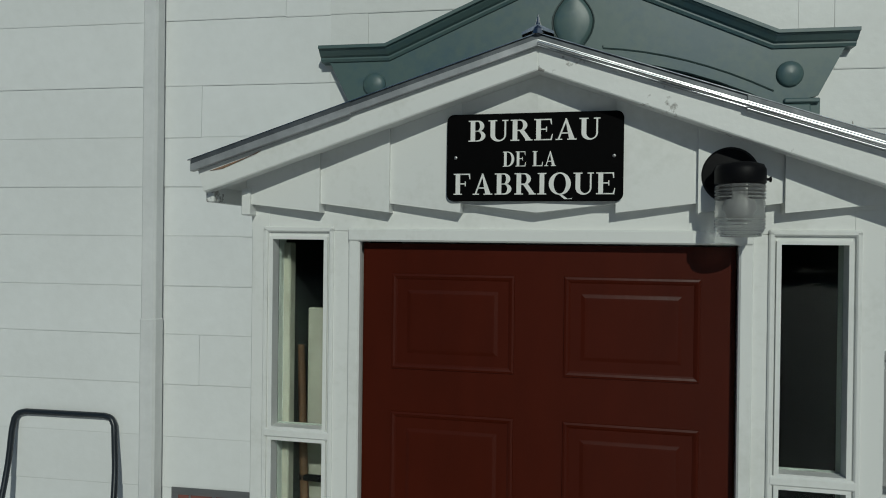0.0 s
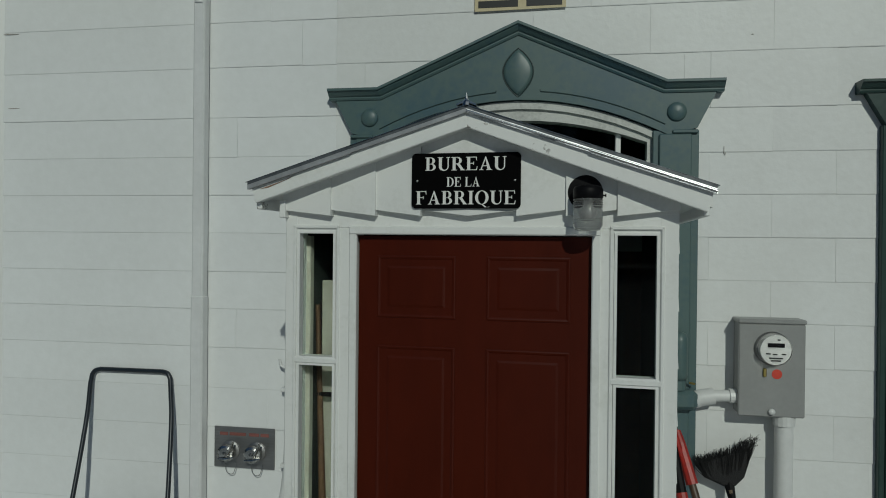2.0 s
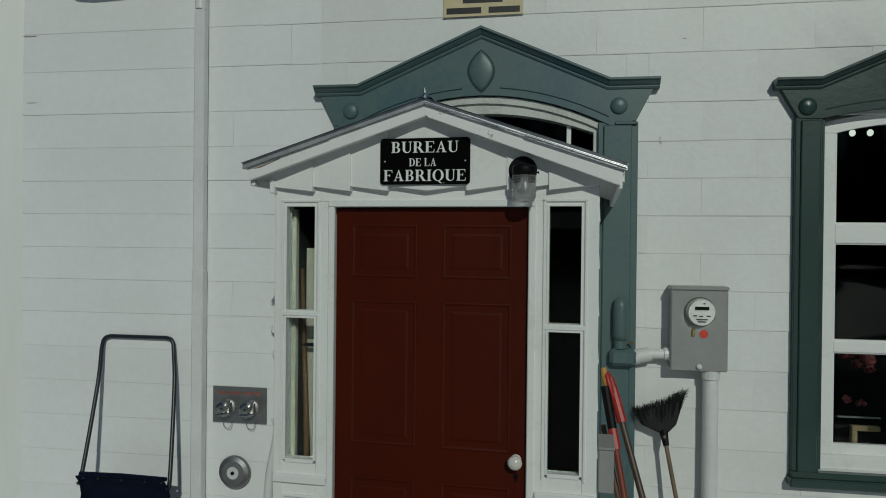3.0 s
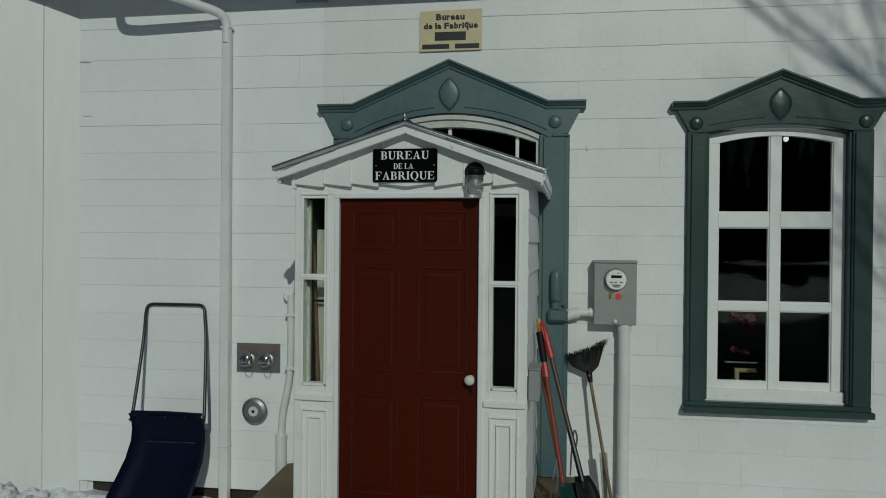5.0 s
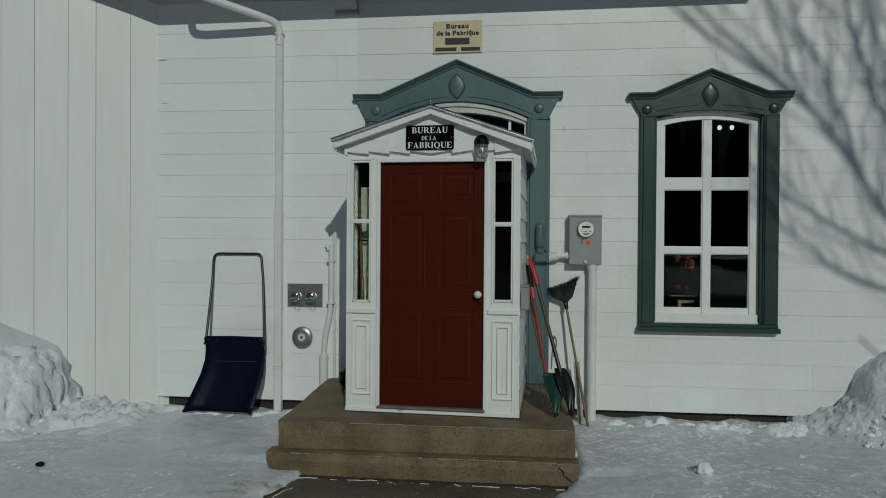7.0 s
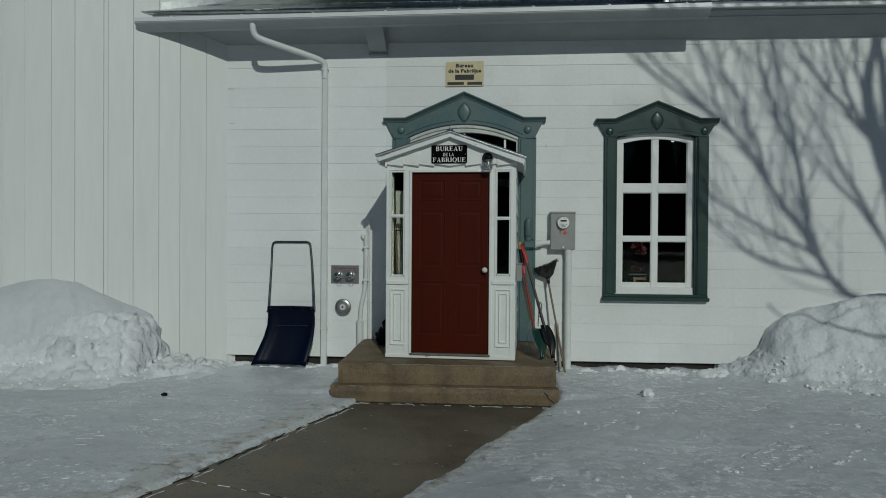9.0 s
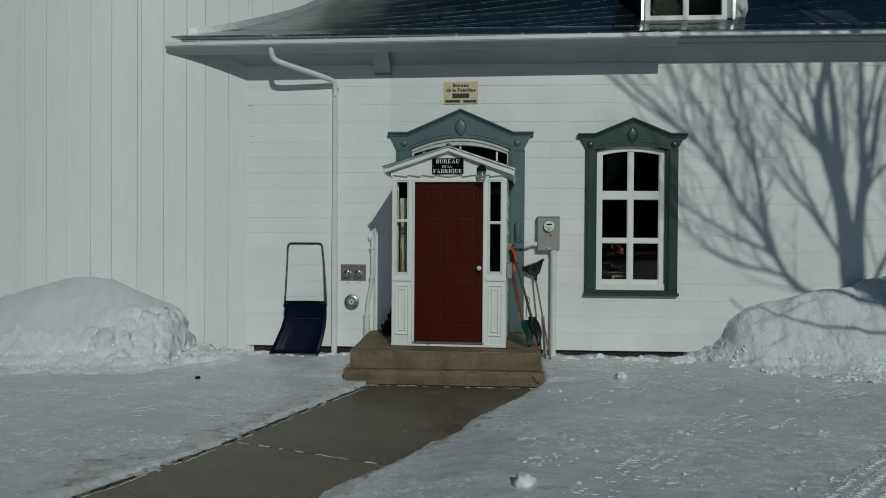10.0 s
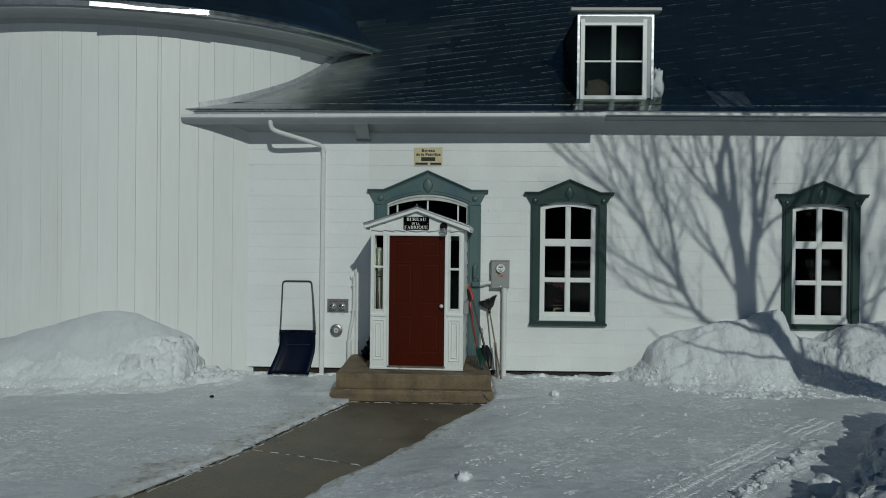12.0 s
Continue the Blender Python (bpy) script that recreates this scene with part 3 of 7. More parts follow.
part("dirty_slush", slush(WALK_L[1:9], 0.42, -1, 3.0), SLUSH, pavement, "dirty grey slush along the cleared edge", smooth=True)
part("dirty_slush", slush(WALK_R[2:9], 0.17, 1, 8.0), SLUSH, pavement, "dirty grey slush along the cleared edge", smooth=True)
bm = bmesh.new()
for _ in range(44):
    y = rng.uniform(-6.2, -1.8)
    x = rng.uniform(edge_x(WALK_L, y) + 0.1, edge_x(WALK_R, y) - 0.05)
    r = 0.006 + 0.03 * rng.random() ** 3
    n = 7
    ring = [(x + r * rng.uniform(0.6, 1.5) * math.cos(6.283 * k / n), y + r * rng.uniform(0.5, 1.0) * math.sin(6.283 * k / n)) for k in range(n)]
    lo = [bm.verts.new((*p, 0.044)) for p in ring]
    hi = [bm.verts.new((x + (p[0] - x) * 0.8, y + (p[1] - y) * 0.8, 0.0475)) for p in ring]
    bm.faces.new(hi)
    for k in range(n):
        bm.faces.new((lo[k], lo[(k + 1) % n], hi[(k + 1) % n], hi[k]))
spots_salt = part("salt_spot", bm, SALT, pavement, "pale dried spots on the damp concrete")
tagged(spots_salt, "pale dried spots on the damp concrete", "", kind="stuff")


# ---------------------------------------------------------------- front wall with lapped siding
def strips(x0, x1, z0, z1, holes, y0, y1):
    """A wall of blocks round its openings."""
    xs = sorted({x0, x1, *[v for h in holes for v in h[:2]]})
    bm = bmesh.new()
    for a, b in zip(xs, xs[1:]):
        cut = sorted((h[2], h[3]) for h in holes if h[0] < (a + b) / 2 < h[1])
        z = z0
        for lo, hi in cut + [(z1, z1)]:
            if lo > z:
                box(a, b, y0, y1, z, lo, bm=bm)
            z = hi
    return bm


OPENINGS = [(-0.74, 0.86, 0.50, 3.24), (1.99, 3.02, 1.14, 3.16), (6.295, 7.325, 1.14, 3.16)]
CASED = [(-0.80, 0.92, 0.46, 3.30), (1.92, 3.09, 1.08, 3.22), (6.225, 7.395, 1.08, 3.22)]
wall_front = link("wall_front", strips(-3.4, 12.0, 0.262, 4.7, OPENINGS, 0.0, 0.28), SIDING)
tagged(wall_front, "white painted lapped shingle siding of the sacristy", "wall", kind="structure")
# the gap's shade under the siding is put into the footing's near-black
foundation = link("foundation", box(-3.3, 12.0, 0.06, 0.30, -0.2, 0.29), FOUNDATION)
tagged(foundation, "stone footing, coloured near black for the shade under the siding", "foundation", kind="structure")
wall_side = link("wall_east", box(11.7, 12.0, 0.28, 9.6, 0.0, 4.7), SIDING)
tagged(wall_side, "white painted end wall of the sacristy", "wall", kind="structure")
wall_rear = link("wall_rear", box(-3.0, 12.0, 9.6, 9.9, 0.0, 4.7), SIDING)
tagged(wall_rear, "white painted rear wall of the sacristy", "wall", kind="structure")

ROW_Z = [0.252, 0.50, 0.735, 0.975, 1.215, 1.45, 1.68, 1.915, 2.14, 2.355, 2.58, 2.80, 3.02, 3.25, 3.54, 3.80, 4.06, 4.30, 4.56]


# ---------------------------------------------------------------- round wall of vertical boards
wall_apse = link("wall_apse", lathe([(APSE_R - 0.02, 0.0), (APSE_R - 0.02, 6.2)], "z", (APSE_X, APSE_Y, 0), 96), BOARD)
tagged(wall_apse, "rounded church wall clad in white vertical boards", "wall", kind="structure")

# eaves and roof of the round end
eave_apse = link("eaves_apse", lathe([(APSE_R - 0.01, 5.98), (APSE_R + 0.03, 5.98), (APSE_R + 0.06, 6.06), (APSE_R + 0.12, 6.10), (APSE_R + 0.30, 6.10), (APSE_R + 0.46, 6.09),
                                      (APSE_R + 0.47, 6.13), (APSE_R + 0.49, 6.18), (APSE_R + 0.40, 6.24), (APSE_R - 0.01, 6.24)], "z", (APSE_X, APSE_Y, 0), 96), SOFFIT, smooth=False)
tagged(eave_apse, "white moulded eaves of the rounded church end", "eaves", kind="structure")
# one flat length of bright fascia sheet, square to the low sun
a0, a1 = radians(-80.8), radians(-64.5)
pa, pb = [Vector((APSE_X + (APSE_R + 0.545) * math.cos(a), APSE_Y + (APSE_R + 0.545) * math.sin(a), 0)) for a in (a0, a1)]
out = Vector(((pb - pa).y, -(pb - pa).x, 0)).normalized()
bm = bmesh.new()
quad = []
for back in (0.0, -0.01):
    for p, z, lean in ((pa, 6.100, 0.008), (pb, 6.130, 0.008), (pb, 6.205, 0.0), (pa, 6.175, 0.0)):
        quad.append(bm.verts.new(p + out * (0.035 + back + lean) + Vector((0, 0, z))))
for f in ((0, 1, 2, 3), (7, 6, 5, 4), (0, 4, 5, 1), (1, 5, 6, 2), (2, 6, 7, 3), (3, 7, 4, 0)):
    bm.faces.new([quad[i] for i in f])
bright = link("fascia_sheet", bm, GALV)
tagged(bright, "bright flat metal fascia sheet on the curved eaves", "fascia", kind="structure")
gutter_apse = link("gutter_apse", lathe([(APSE_R + 0.46, 6.125), (APSE_R + 0.50, 6.120), (APSE_R + 0.52, 6.16), (APSE_R + 0.545, 6.19), (APSE_R + 0.55, 6.225), (APSE_R + 0.53, 6.23), (APSE_R + 0.46, 6.2)], "z", (APSE_X, APSE_Y, 0), 96), GALV)
tagged(gutter_apse, "shiny metal drip edge round the curved eaves", "drip edge", kind="structure")
roof_apse = link("roof_apse", lathe([(APSE_R + 0.53, 6.215), (APSE_R + 0.2, 6.42), (APSE_R - 0.6, 7.15), (0.1, 13.2)], "z", (APSE_X, APSE_Y, 0), 64), ROOF)
tagged(roof_apse, "dark metal cone roof over the rounded church end", "roof", kind="structure")

# ---------------------------------------------------------------- sacristy roof
PROFILE = [(-0.47, 4.677), (-0.42, 4.70), (-0.20, 4.82), (0.05, 4.99), (0.45, 5.27), (0.75, 5.54), (1.5, 6.24), (3.0, 7.64), (5.0, 9.5)]


def roof_at(y):
    for (ya, za), (yb, zb) in zip(PROFILE, PROFILE[1:]):
        if y <= yb:
            return za + (zb - za) * (y - ya) / (yb - ya)
    return PROFILE[-1][1]


bm = bmesh.new()
cols = []
for x in (-4.15, 12.3):
    cols.append([bm.verts.new((x, y, z)) for y, z in PROFILE] + [bm.verts.new((x, 10.2, 4.7))])
for k in range(len(cols[0]) - 1):
    bm.faces.new((cols[0][k], cols[1][k], cols[1][k + 1], cols[0][k + 1]))
roof = link("roof", bm, ROOF)
tagged(roof, "steep dark tin roof with flared eaves and bare worn seams", "roof", kind="structure")

bm = bmesh.new()
prof = [(-0.44, 4.665), (-0.44, 4.620), (-0.41, 4.600), (-0.26, 4.505), (0.0, 4.365), (0.0, 4.46), (-0.26, 4.60), (-0.38, 4.655)]
ends = []
for x in (-4.12, 12.2):
    ends.append([bm.verts.new((x, y, z)) for y, z in prof])
for k in range(len(prof)):
    bm.faces.new((ends[0][k], ends[0][(k + 1) % len(prof)], ends[1][(k + 1) % len(prof)], ends[1][k]))
bm.faces.new(ends[0])
bm.faces.new(ends[1][::-1])
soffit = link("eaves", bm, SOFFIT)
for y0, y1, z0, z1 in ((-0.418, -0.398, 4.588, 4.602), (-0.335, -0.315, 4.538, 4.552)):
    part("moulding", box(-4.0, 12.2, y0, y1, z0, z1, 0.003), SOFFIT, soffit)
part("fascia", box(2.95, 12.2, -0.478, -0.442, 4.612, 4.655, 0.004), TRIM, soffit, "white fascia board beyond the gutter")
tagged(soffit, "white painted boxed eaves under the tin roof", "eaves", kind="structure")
# turned-up metal edge over the fascia
bm = sweep([(-4.14, 4.667), (12.2, 4.667)], [(-0.485, -0.008), (-0.495, 0.004), (-0.485, 0.018), (-0.45, 0.022), (-0.41, 0.012), (-0.41, -0.035)])
drip = link("drip_edge", bm, GALV)
tagged(drip, "bare tin drip edge along the roof eaves", "drip edge", kind="structure")

# step flashing where the tin roof meets the round wall
bm = bmesh.new()
steps = []
for k in range(26):
    a = radians(-65.5 + k * 1.28)
    x, y = APSE_X + (APSE_R + 0.02) * math.cos(a), APSE_Y + (APSE_R + 0.02) * math.sin(a)
    steps.append((x, y))
for k, (p, q) in enumerate(zip(steps, steps[1:])):
    h = 0.10
    za, zb = roof_at(p[1]), roof_at(q[1])
    v = [bm.verts.new(c) for c in ((p[0], p[1], za - 0.02), (q[0], q[1], zb - 0.02), (q[0], q[1], zb + h), (p[0], p[1], za + h))]
    w = [bm.verts.new(c.co + Vector((0.012, -0.012, 0))) for c in v]
    for f in ((0, 1, 2, 3), (7, 6, 5, 4), (0, 4, 5, 1), (1, 5, 6, 2), (2, 6, 7, 3), (3, 7, 4, 0)):
        bm.faces.new([(v + w)[i] for i in f])
flash = link("flashing", bm, ZINC)
tagged(flash, "crimped galvanized step flashing against the boards", "flashing", kind="structure")

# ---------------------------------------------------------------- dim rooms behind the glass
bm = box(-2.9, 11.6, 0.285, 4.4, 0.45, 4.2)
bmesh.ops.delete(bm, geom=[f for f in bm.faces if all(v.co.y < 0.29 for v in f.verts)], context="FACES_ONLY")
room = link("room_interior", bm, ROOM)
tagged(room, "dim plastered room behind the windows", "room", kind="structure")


# ---------------------------------------------------------------- windows and door surround
def arch(xa, xb, z, rise, n=12):
    """Points of a flat arch from (xa, z) to (xb, z)."""
    return [(xa + (xb - xa) * k / n, z + rise * (1 - (2 * k / n - 1) ** 2)) for k in range(n + 1)]


def hood(parent, half, ztip, zpeak, flat, zfoot, half_foot, half_in, z_in, rise, paint, boss_in=0.175):
    """A pedimented hood: moulded cornice, frieze with slanted ends, oval boss, two round bosses and a carved line."""
    rake = [(-half, ztip), (-half + flat, ztip), (0, zpeak), (half - flat, ztip), (half, ztip)]
    top = [(x, z - 0.015) for x, z in rake]
    poly = [(-half + 0.022, ztip - 0.03)] + top[1:4] + [(half - 0.022, ztip - 0.03)]
    poly += [(half_foot, zfoot)] + [(x, z) for x, z in arch(half_in, -half_in, z_in, rise, 14)] + [(-half_foot, zfoot)]
    part("frieze", prism(poly, -0.052, 0.0), paint, parent)
    part("cornice", sweep(rake, [(0.0, -0.056), (-0.058, -0.056), (-0.064, -0.046), (-0.064, -0.040), (-0.074, -0.034), (-0.090, -0.018), (-0.094, -0.012), (-0.104, -0.010), (-0.104, 0.003), (0.0, 0.005)]), paint, parent)
    zc = zpeak - 0.66 * (zpeak - z_in - rise)
    r = 0.072 * (zpeak - z_in - rise) / 0.42
    # pointed almond: a low ridged leaf inside a carved groove
    up, down, wide = 1.72 * r, 1.86 * r, 1.12 * r
    zc += 0.012
    def almond(g, n=12):
        right = [(wide * g * math.cos(math.pi / 2 * (2 * k / n - 1)) ** 0.85, (up if k > n / 2 else down) * g * (2 * k / n - 1)) for k in range(1, n)]
        return [(0, -down * g)] + right + [(0, up * g)] + [(-x, z) for x, z in right[::-1]]
    bm = bmesh.new()
    rings = [[bm.verts.new((x, -0.0515 - h, zc + z)) for x, z in almond(g)] for g, h in ((1.0, 0.0), (0.97, 0.007), (0.80, 0.010), (0.45, 0.015))]
    for p, q in zip(rings, rings[1:]):
        for k in range(len(p)):
            bm.faces.new((p[k], p[(k + 1) % len(p)], q[(k + 1) % len(p)], q[k]))
    bm.faces.new(rings[-1])
    bmesh.ops.recalc_face_normals(bm, faces=bm.faces)
    part("oval_boss", bm, paint, parent, smooth=True)
    # the groove's shade is drawn as a thin dark tube
    groove = [(x, -0.0520, zc + z) for x, z in almond(1.05)]
    part("carved_line", tube(groove + groove[:2], 0.0040, 6), GROOVE, parent, "dark carved line round the almond boss")
    for s in (-1, 1):
        bm = lathe([(a * 0.050, -0.0515 - h) for a, h in ((1.0, 0.0), (0.98, 0.006), (0.85, 0.013), (0.55, 0.019), (0.01, 0.022))], "y", (s * (half - boss_in), 0, ztip - 0.155), 24)
        part("round_boss", bm, paint, parent, smooth=True)
        line = [(s * (half_in - 0.02 - (half_in - 0.02 - 1.7 * r) * k / 8), 0.0) for k in range(9)]
        line = [(x, z_in + rise * (1 - (x / half_in) ** 2) + 0.045) for x, z in line]
        line.append((line[-1][0], line[-1][1] + 0.01))
        bm = tube([(x, -0.0520, z) for x, z in line], 0.0035, 6)
        part("carved_line", bm, GROOVE, parent, "dark carved line following the arch")


def window(name, cx, label):
    w = thing(name, label, "window", (cx, 0, 0), kind="structure")
    hood(w, 0.765, 3.352, 3.575, 0.235, 3.135, 0.635, 0.515, 3.13, 0.06, TEAL)
    for s in (-1, 1):
        xa, xb = sorted((s * 0.505, s * 0.65))
        part("casing", box(xa, xb, -0.045, 0.0, 1.128, 3.14, 0.004), TEAL, w)
        xa, xb = sorted((s * 0.518, s * 0.622))
        part("pilaster_strip", box(xa, xb, -0.058, -0.044, 1.128, 3.12, 0.005), TEAL, w)
        xa, xb = sorted((s * 0.490, s * 0.507))
        part("reveal", box(xa, xb, -0.030, 0.17, 1.14, 3.13), TEAL, w)
    sill = box(-0.665, 0.665, -0.085, 0.0, 1.045, 1.092, 0.006)
    box(-0.650, 0.650, -0.055, 0.0, 1.092, 1.128, 0.004, bm=sill)
    part("window_sill", sill, TEAL, w)
    # white frame: bottom rail, stiles, arched head, mullion, transoms
    y0, y1 = 0.035, 0.085
    part("window_frame", box(-0.492, 0.492, y0 - 0.025, y1, 1.13, 1.215, 0.004), TRIM, w)
    for s in (-1, 1):
        xa, xb = sorted((s * 0.405, s * 0.492))
        part("window_frame", box(xa, xb, y0, y1, 1.215, 3.06, 0.004), TRIM, w)
    head = [(-0.492, 3.06), (-0.405, 3.06)] + arch(-0.405, 0.405, 3.06, 0.052) + [(0.405, 3.06), (0.492, 3.06)] + arch(0.492, -0.492, 3.115, 0.062)
    head = [p for i, p in enumerate(head) if i == 0 or p != head[i - 1]]
    part("window_frame", prism(head, y0, y1), TRIM, w)
    part("mullion", box(-0.038, 0.038, y0, y1 - 0.004, 1.215, 3.108, 0.004), TRIM, w)
    for za, zb in ((1.80, 1.862), (2.425, 2.535)):
        for s in (-1, 1):
            xa, xb = sorted((s * 0.038, s * 0.405))
            part("glazing_bar", box(xa, xb, y0 + 0.002, y1 - 0.006, za, zb, 0.004), TRIM, w)
    # sash beads and panes
    for s in (-1, 1):
        xa, xb = sorted((s * 0.038, s * 0.405))
        for za, zb in ((1.215, 1.80), (1.862, 2.425), (2.535, 3.115)):
            pane = part("pane", box(xa, xb, 0.060, 0.064, za, zb), PANE, w)
            pane.visible_shadow = False
            bead = box(xa, xa + 0.008, 0.046, 0.074, za, zb)
            box(xb - 0.008, xb, 0.046, 0.074, za, zb, bm=bead)
            box(xa + 0.008, xb - 0.008, 0.046, 0.074, za, za + (0.06 if za < 1.3 else 0.012), bm=bead)
            if zb < 3:
                box(xa + 0.008, xb - 0.008, 0.046, 0.074, zb - 0.006, zb, bm=bead)
            part("sash", bead, TRIM, w)
    return w


window("window_1", 2.505, "six-pane white window under a grey-green pedimented hood")
window("window_2", 6.81, "six-pane white window with grey-green hood behind the snow bank")

door_surround = thing("door_surround", "blue-green pedimented door surround with arched transom behind the porch", "door surround", (0.059, 0, 0), kind="structure")
hood(door_surround, 1.048, 3.378, 3.71, 0.285, 3.14, 0.92, 0.78, 3.105, 0.20, TEAL_OLD, 0.231)
for s in (-1, 1):
    xa, xb = sorted((s * 0.70, s * 0.93))
    part("casing", box(xa, xb, -0.045, 0.0, 0.50, 3.13, 0.004), TEAL_OLD, door_surround)
    xa, xb = sorted((s * 0.73, s * 0.893))
    part("pilaster_strip", box(xa, xb, -0.06, -0.044, 0.50, 3.11, 0.006), TEAL_OLD, door_surround)
    part("capital", box(s * 0.93 - 0.064 - s * 0.07, s * 0.93 + 0.064 - s * 0.07, -0.064, -0.0, 3.112, 3.130, 0.004), TEAL_OLD, door_surround)
head = [(-0.775, 2.60), (-0.675, 2.60), (-0.675, 3.075)] + arch(-0.675, 0.675, 3.075, 0.125) + [(0.675, 2.60), (0.775, 2.60)] + arch(0.775, -0.775, 3.105, 0.20)
head = [p for i, p in enumerate(head) if i == 0 or p != head[i - 1]]
part("transom_frame", prism(head, -0.012, 0.08), OLDWHITE, door_surround)
head = arch(-0.765, 0.765, 3.065, 0.195) + arch(0.765, -0.765, 3.100, 0.20)
part("arched_moulding", prism(head, -0.030, -0.010), OLDWHITE, door_surround)
for x in (-0.53, 0.0, 0.53):
    top = 3.075 + 0.125 * (1 - (x / 0.675) ** 2)
    part("glazing_bar", box(x - 0.013, x + 0.013, 0.02, 0.07, 2.55, top), TRIM, door_surround)
part("transom_bar", box(-0.79, 0.79, 0.0, 0.10, 2.50, 2.60, 0.004), TRIM, door_surround)
for xa, xb in ((-0.68, -0.55), (-0.51, -0.02), (0.02, 0.51), (0.55, 0.68)):
    pane = part("pane", box(xa, xb, 0.044, 0.048, 2.60, 3.195), PANE, door_surround)
    pane.visible_shadow = False
# inner door coloured dark, as part of the painted unlit inside
part("inner_door", box(-0.79, 0.79, 0.04, 0.09, 0.50, 2.50, 0.004), DARKWOOD, door_surround, "plain dark inner door")

# ---------------------------------------------------------------- steps
steps = thing("concrete_steps", "damp brown concrete landing with one chipped lower step", "steps", (0, 0, 0))


def worn_block(x0, x1, y0, y1, z0, z1, dz_back=0.0, step=0.06, rough=0.008, chip=0.012):
    """A cast block with a worn, uneven skin."""
    bm = box(x0, x1, y0, y1, z0, z1)
    n = max(2, int((x1 - x0) / step))
    bmesh.ops.subdivide_edges(bm, edges=[e for e in bm.edges if abs(e.verts[0].co.x - e.verts[1].co.x) > 0.1], cuts=n, use_grid_fill=True)
    bmesh.ops.subdivide_edges(bm, edges=[e for e in bm.edges if abs(e.verts[0].co.y - e.verts[1].co.y) > 0.1], cuts=max(2, int((y1 - y0) / (step * 2))), use_grid_fill=True)
    bmesh.ops.subdivide_edges(bm, edges=[e for e in bm.edges if abs(e.verts[0].co.z - e.verts[1].co.z) > 0.1], cuts=3, use_grid_fill=True)
    for v in bm.verts:
        x, y, z = v.co
        f = smooth(y0, y1, y)
        edge = (abs(y - y0) < 1e-4) + (abs(z - z1) < 1e-4) + (abs(x - x0) < 1e-4) + (abs(x - x1) < 1e-4)
        d = rough * fbm(x, y, z, 3.0) + (chip * max(0, fbm(x, y, z, 11.0, 2)) if edge > 1 else 0)
        if abs(y - y0) < 1e-4:
            v.co.y += d + (0.012 if edge > 1 else 0)
        if abs(z - z1) < 1e-4:
            v.co.z += dz_back * f - abs(d) * 0.6 - (0.010 if edge > 1 else 0)
        if abs(x - x0) < 1e-4:
            v.co.x += abs(d) * 1.5
        if abs(x - x1) < 1e-4:
            v.co.x -= abs(d)
    return bm


part("landing", worn_block(-1.245, 1.135, -1.545, 0.0, 0.0, 0.452, 0.045), CONCRETE, steps)
bm = worn_block(-1.305, 1.155, -1.665, -1.50, -0.05, 0.232, 0.0, rough=0.010, chip=0.02)
for v in bm.verts:
    if v.co.x < -1.22 and v.co.z < 0.12:
        v.co.x += (0.12 - v.co.z) * 0.75
lower = part("lower_step", bm, CONCRETE, steps, "lower step with broken pitted edge")
rng = random.Random(77)
arris = part("worn_edge", broken_line([(-1.10, -1.650), (-0.3, -1.652), (0.5, -1.652), (1.08, -1.650)], 0.003, 0.009, 0.10, 0.217, 0.003), SALT, lower)
tagged(arris, "pale worn arris of the lower step", "", kind="stuff")
arris = part("worn_edge", broken_line([(-0.95, -1.530), (-0.3, -1.531), (0.5, -1.531), (1.08, -1.530)], 0.003, 0.008, 0.10, 0.437, 0.003), SALT, steps)
tagged(arris, "pale worn arris of the landing", "", kind="stuff")
for xa, xb, y in ((-0.62, -0.52, -1.555), (-0.36, -0.16, -1.585), (-0.30, -0.20, -1.610), (0.20, 0.27, -1.600), (-0.70, -0.66, -1.60)):
    part("scuff", tube([(xa, y, 0.2285), ((xa + xb) / 2, y - 0.004, 0.2290), (xb, y + 0.003, 0.2285)], [0.001, 0.003, 0.001], 5), SALT, lower, "pale scrape mark on the lower tread")
crack = bmesh.new()
tube([(0.985, -1.664, 0.205), (1.03, -1.667, 0.165), (1.035, -1.667, 0.135), (1.075, -1.667, 0.105), (1.12, -1.664, 0.070)], [0.003, 0.008, 0.006, 0.007, 0.003], 6, crack)
part("crack", crack, FOUNDATION, lower, "dark crack across the broken corner")
chip = bmesh.new()
for k in range(14):
    x, z = 0.965 + 0.055 * rng.random(), 0.165 + 0.045 * rng.random()
    box(x, x + rng.uniform(0.008, 0.025), -1.668, -1.655, z, z + rng.uniform(0.006, 0.02), 0.002, chip)
tagged(part("chip", chip, SALT, lower), "pale freshly broken concrete at the corner", "", kind="stuff")

# ---------------------------------------------------------------- entrance porch
PZ = 0.46
PORCH = pose(0.03, 0, PZ, 0, 0, -3.0)
porch = tagged(new("entrance_porch"), "white wooden entrance porch with gabled roof and red door", "porch")
porch.matrix_world = PORCH


def p_box(x0, x1, y0, y1, z0, z1, bevel=0.0, bm=None):
    return box(x0, x1, y0, y1, z0 - PZ, z1 - PZ, bevel, bm)


def p_prism(poly, y0, y1, bevel=0.0, bm=None):
    return prism([(x, z - PZ) for x, z in poly], y0, y1, bm, bevel)


FY = -1.25
HW = 0.733
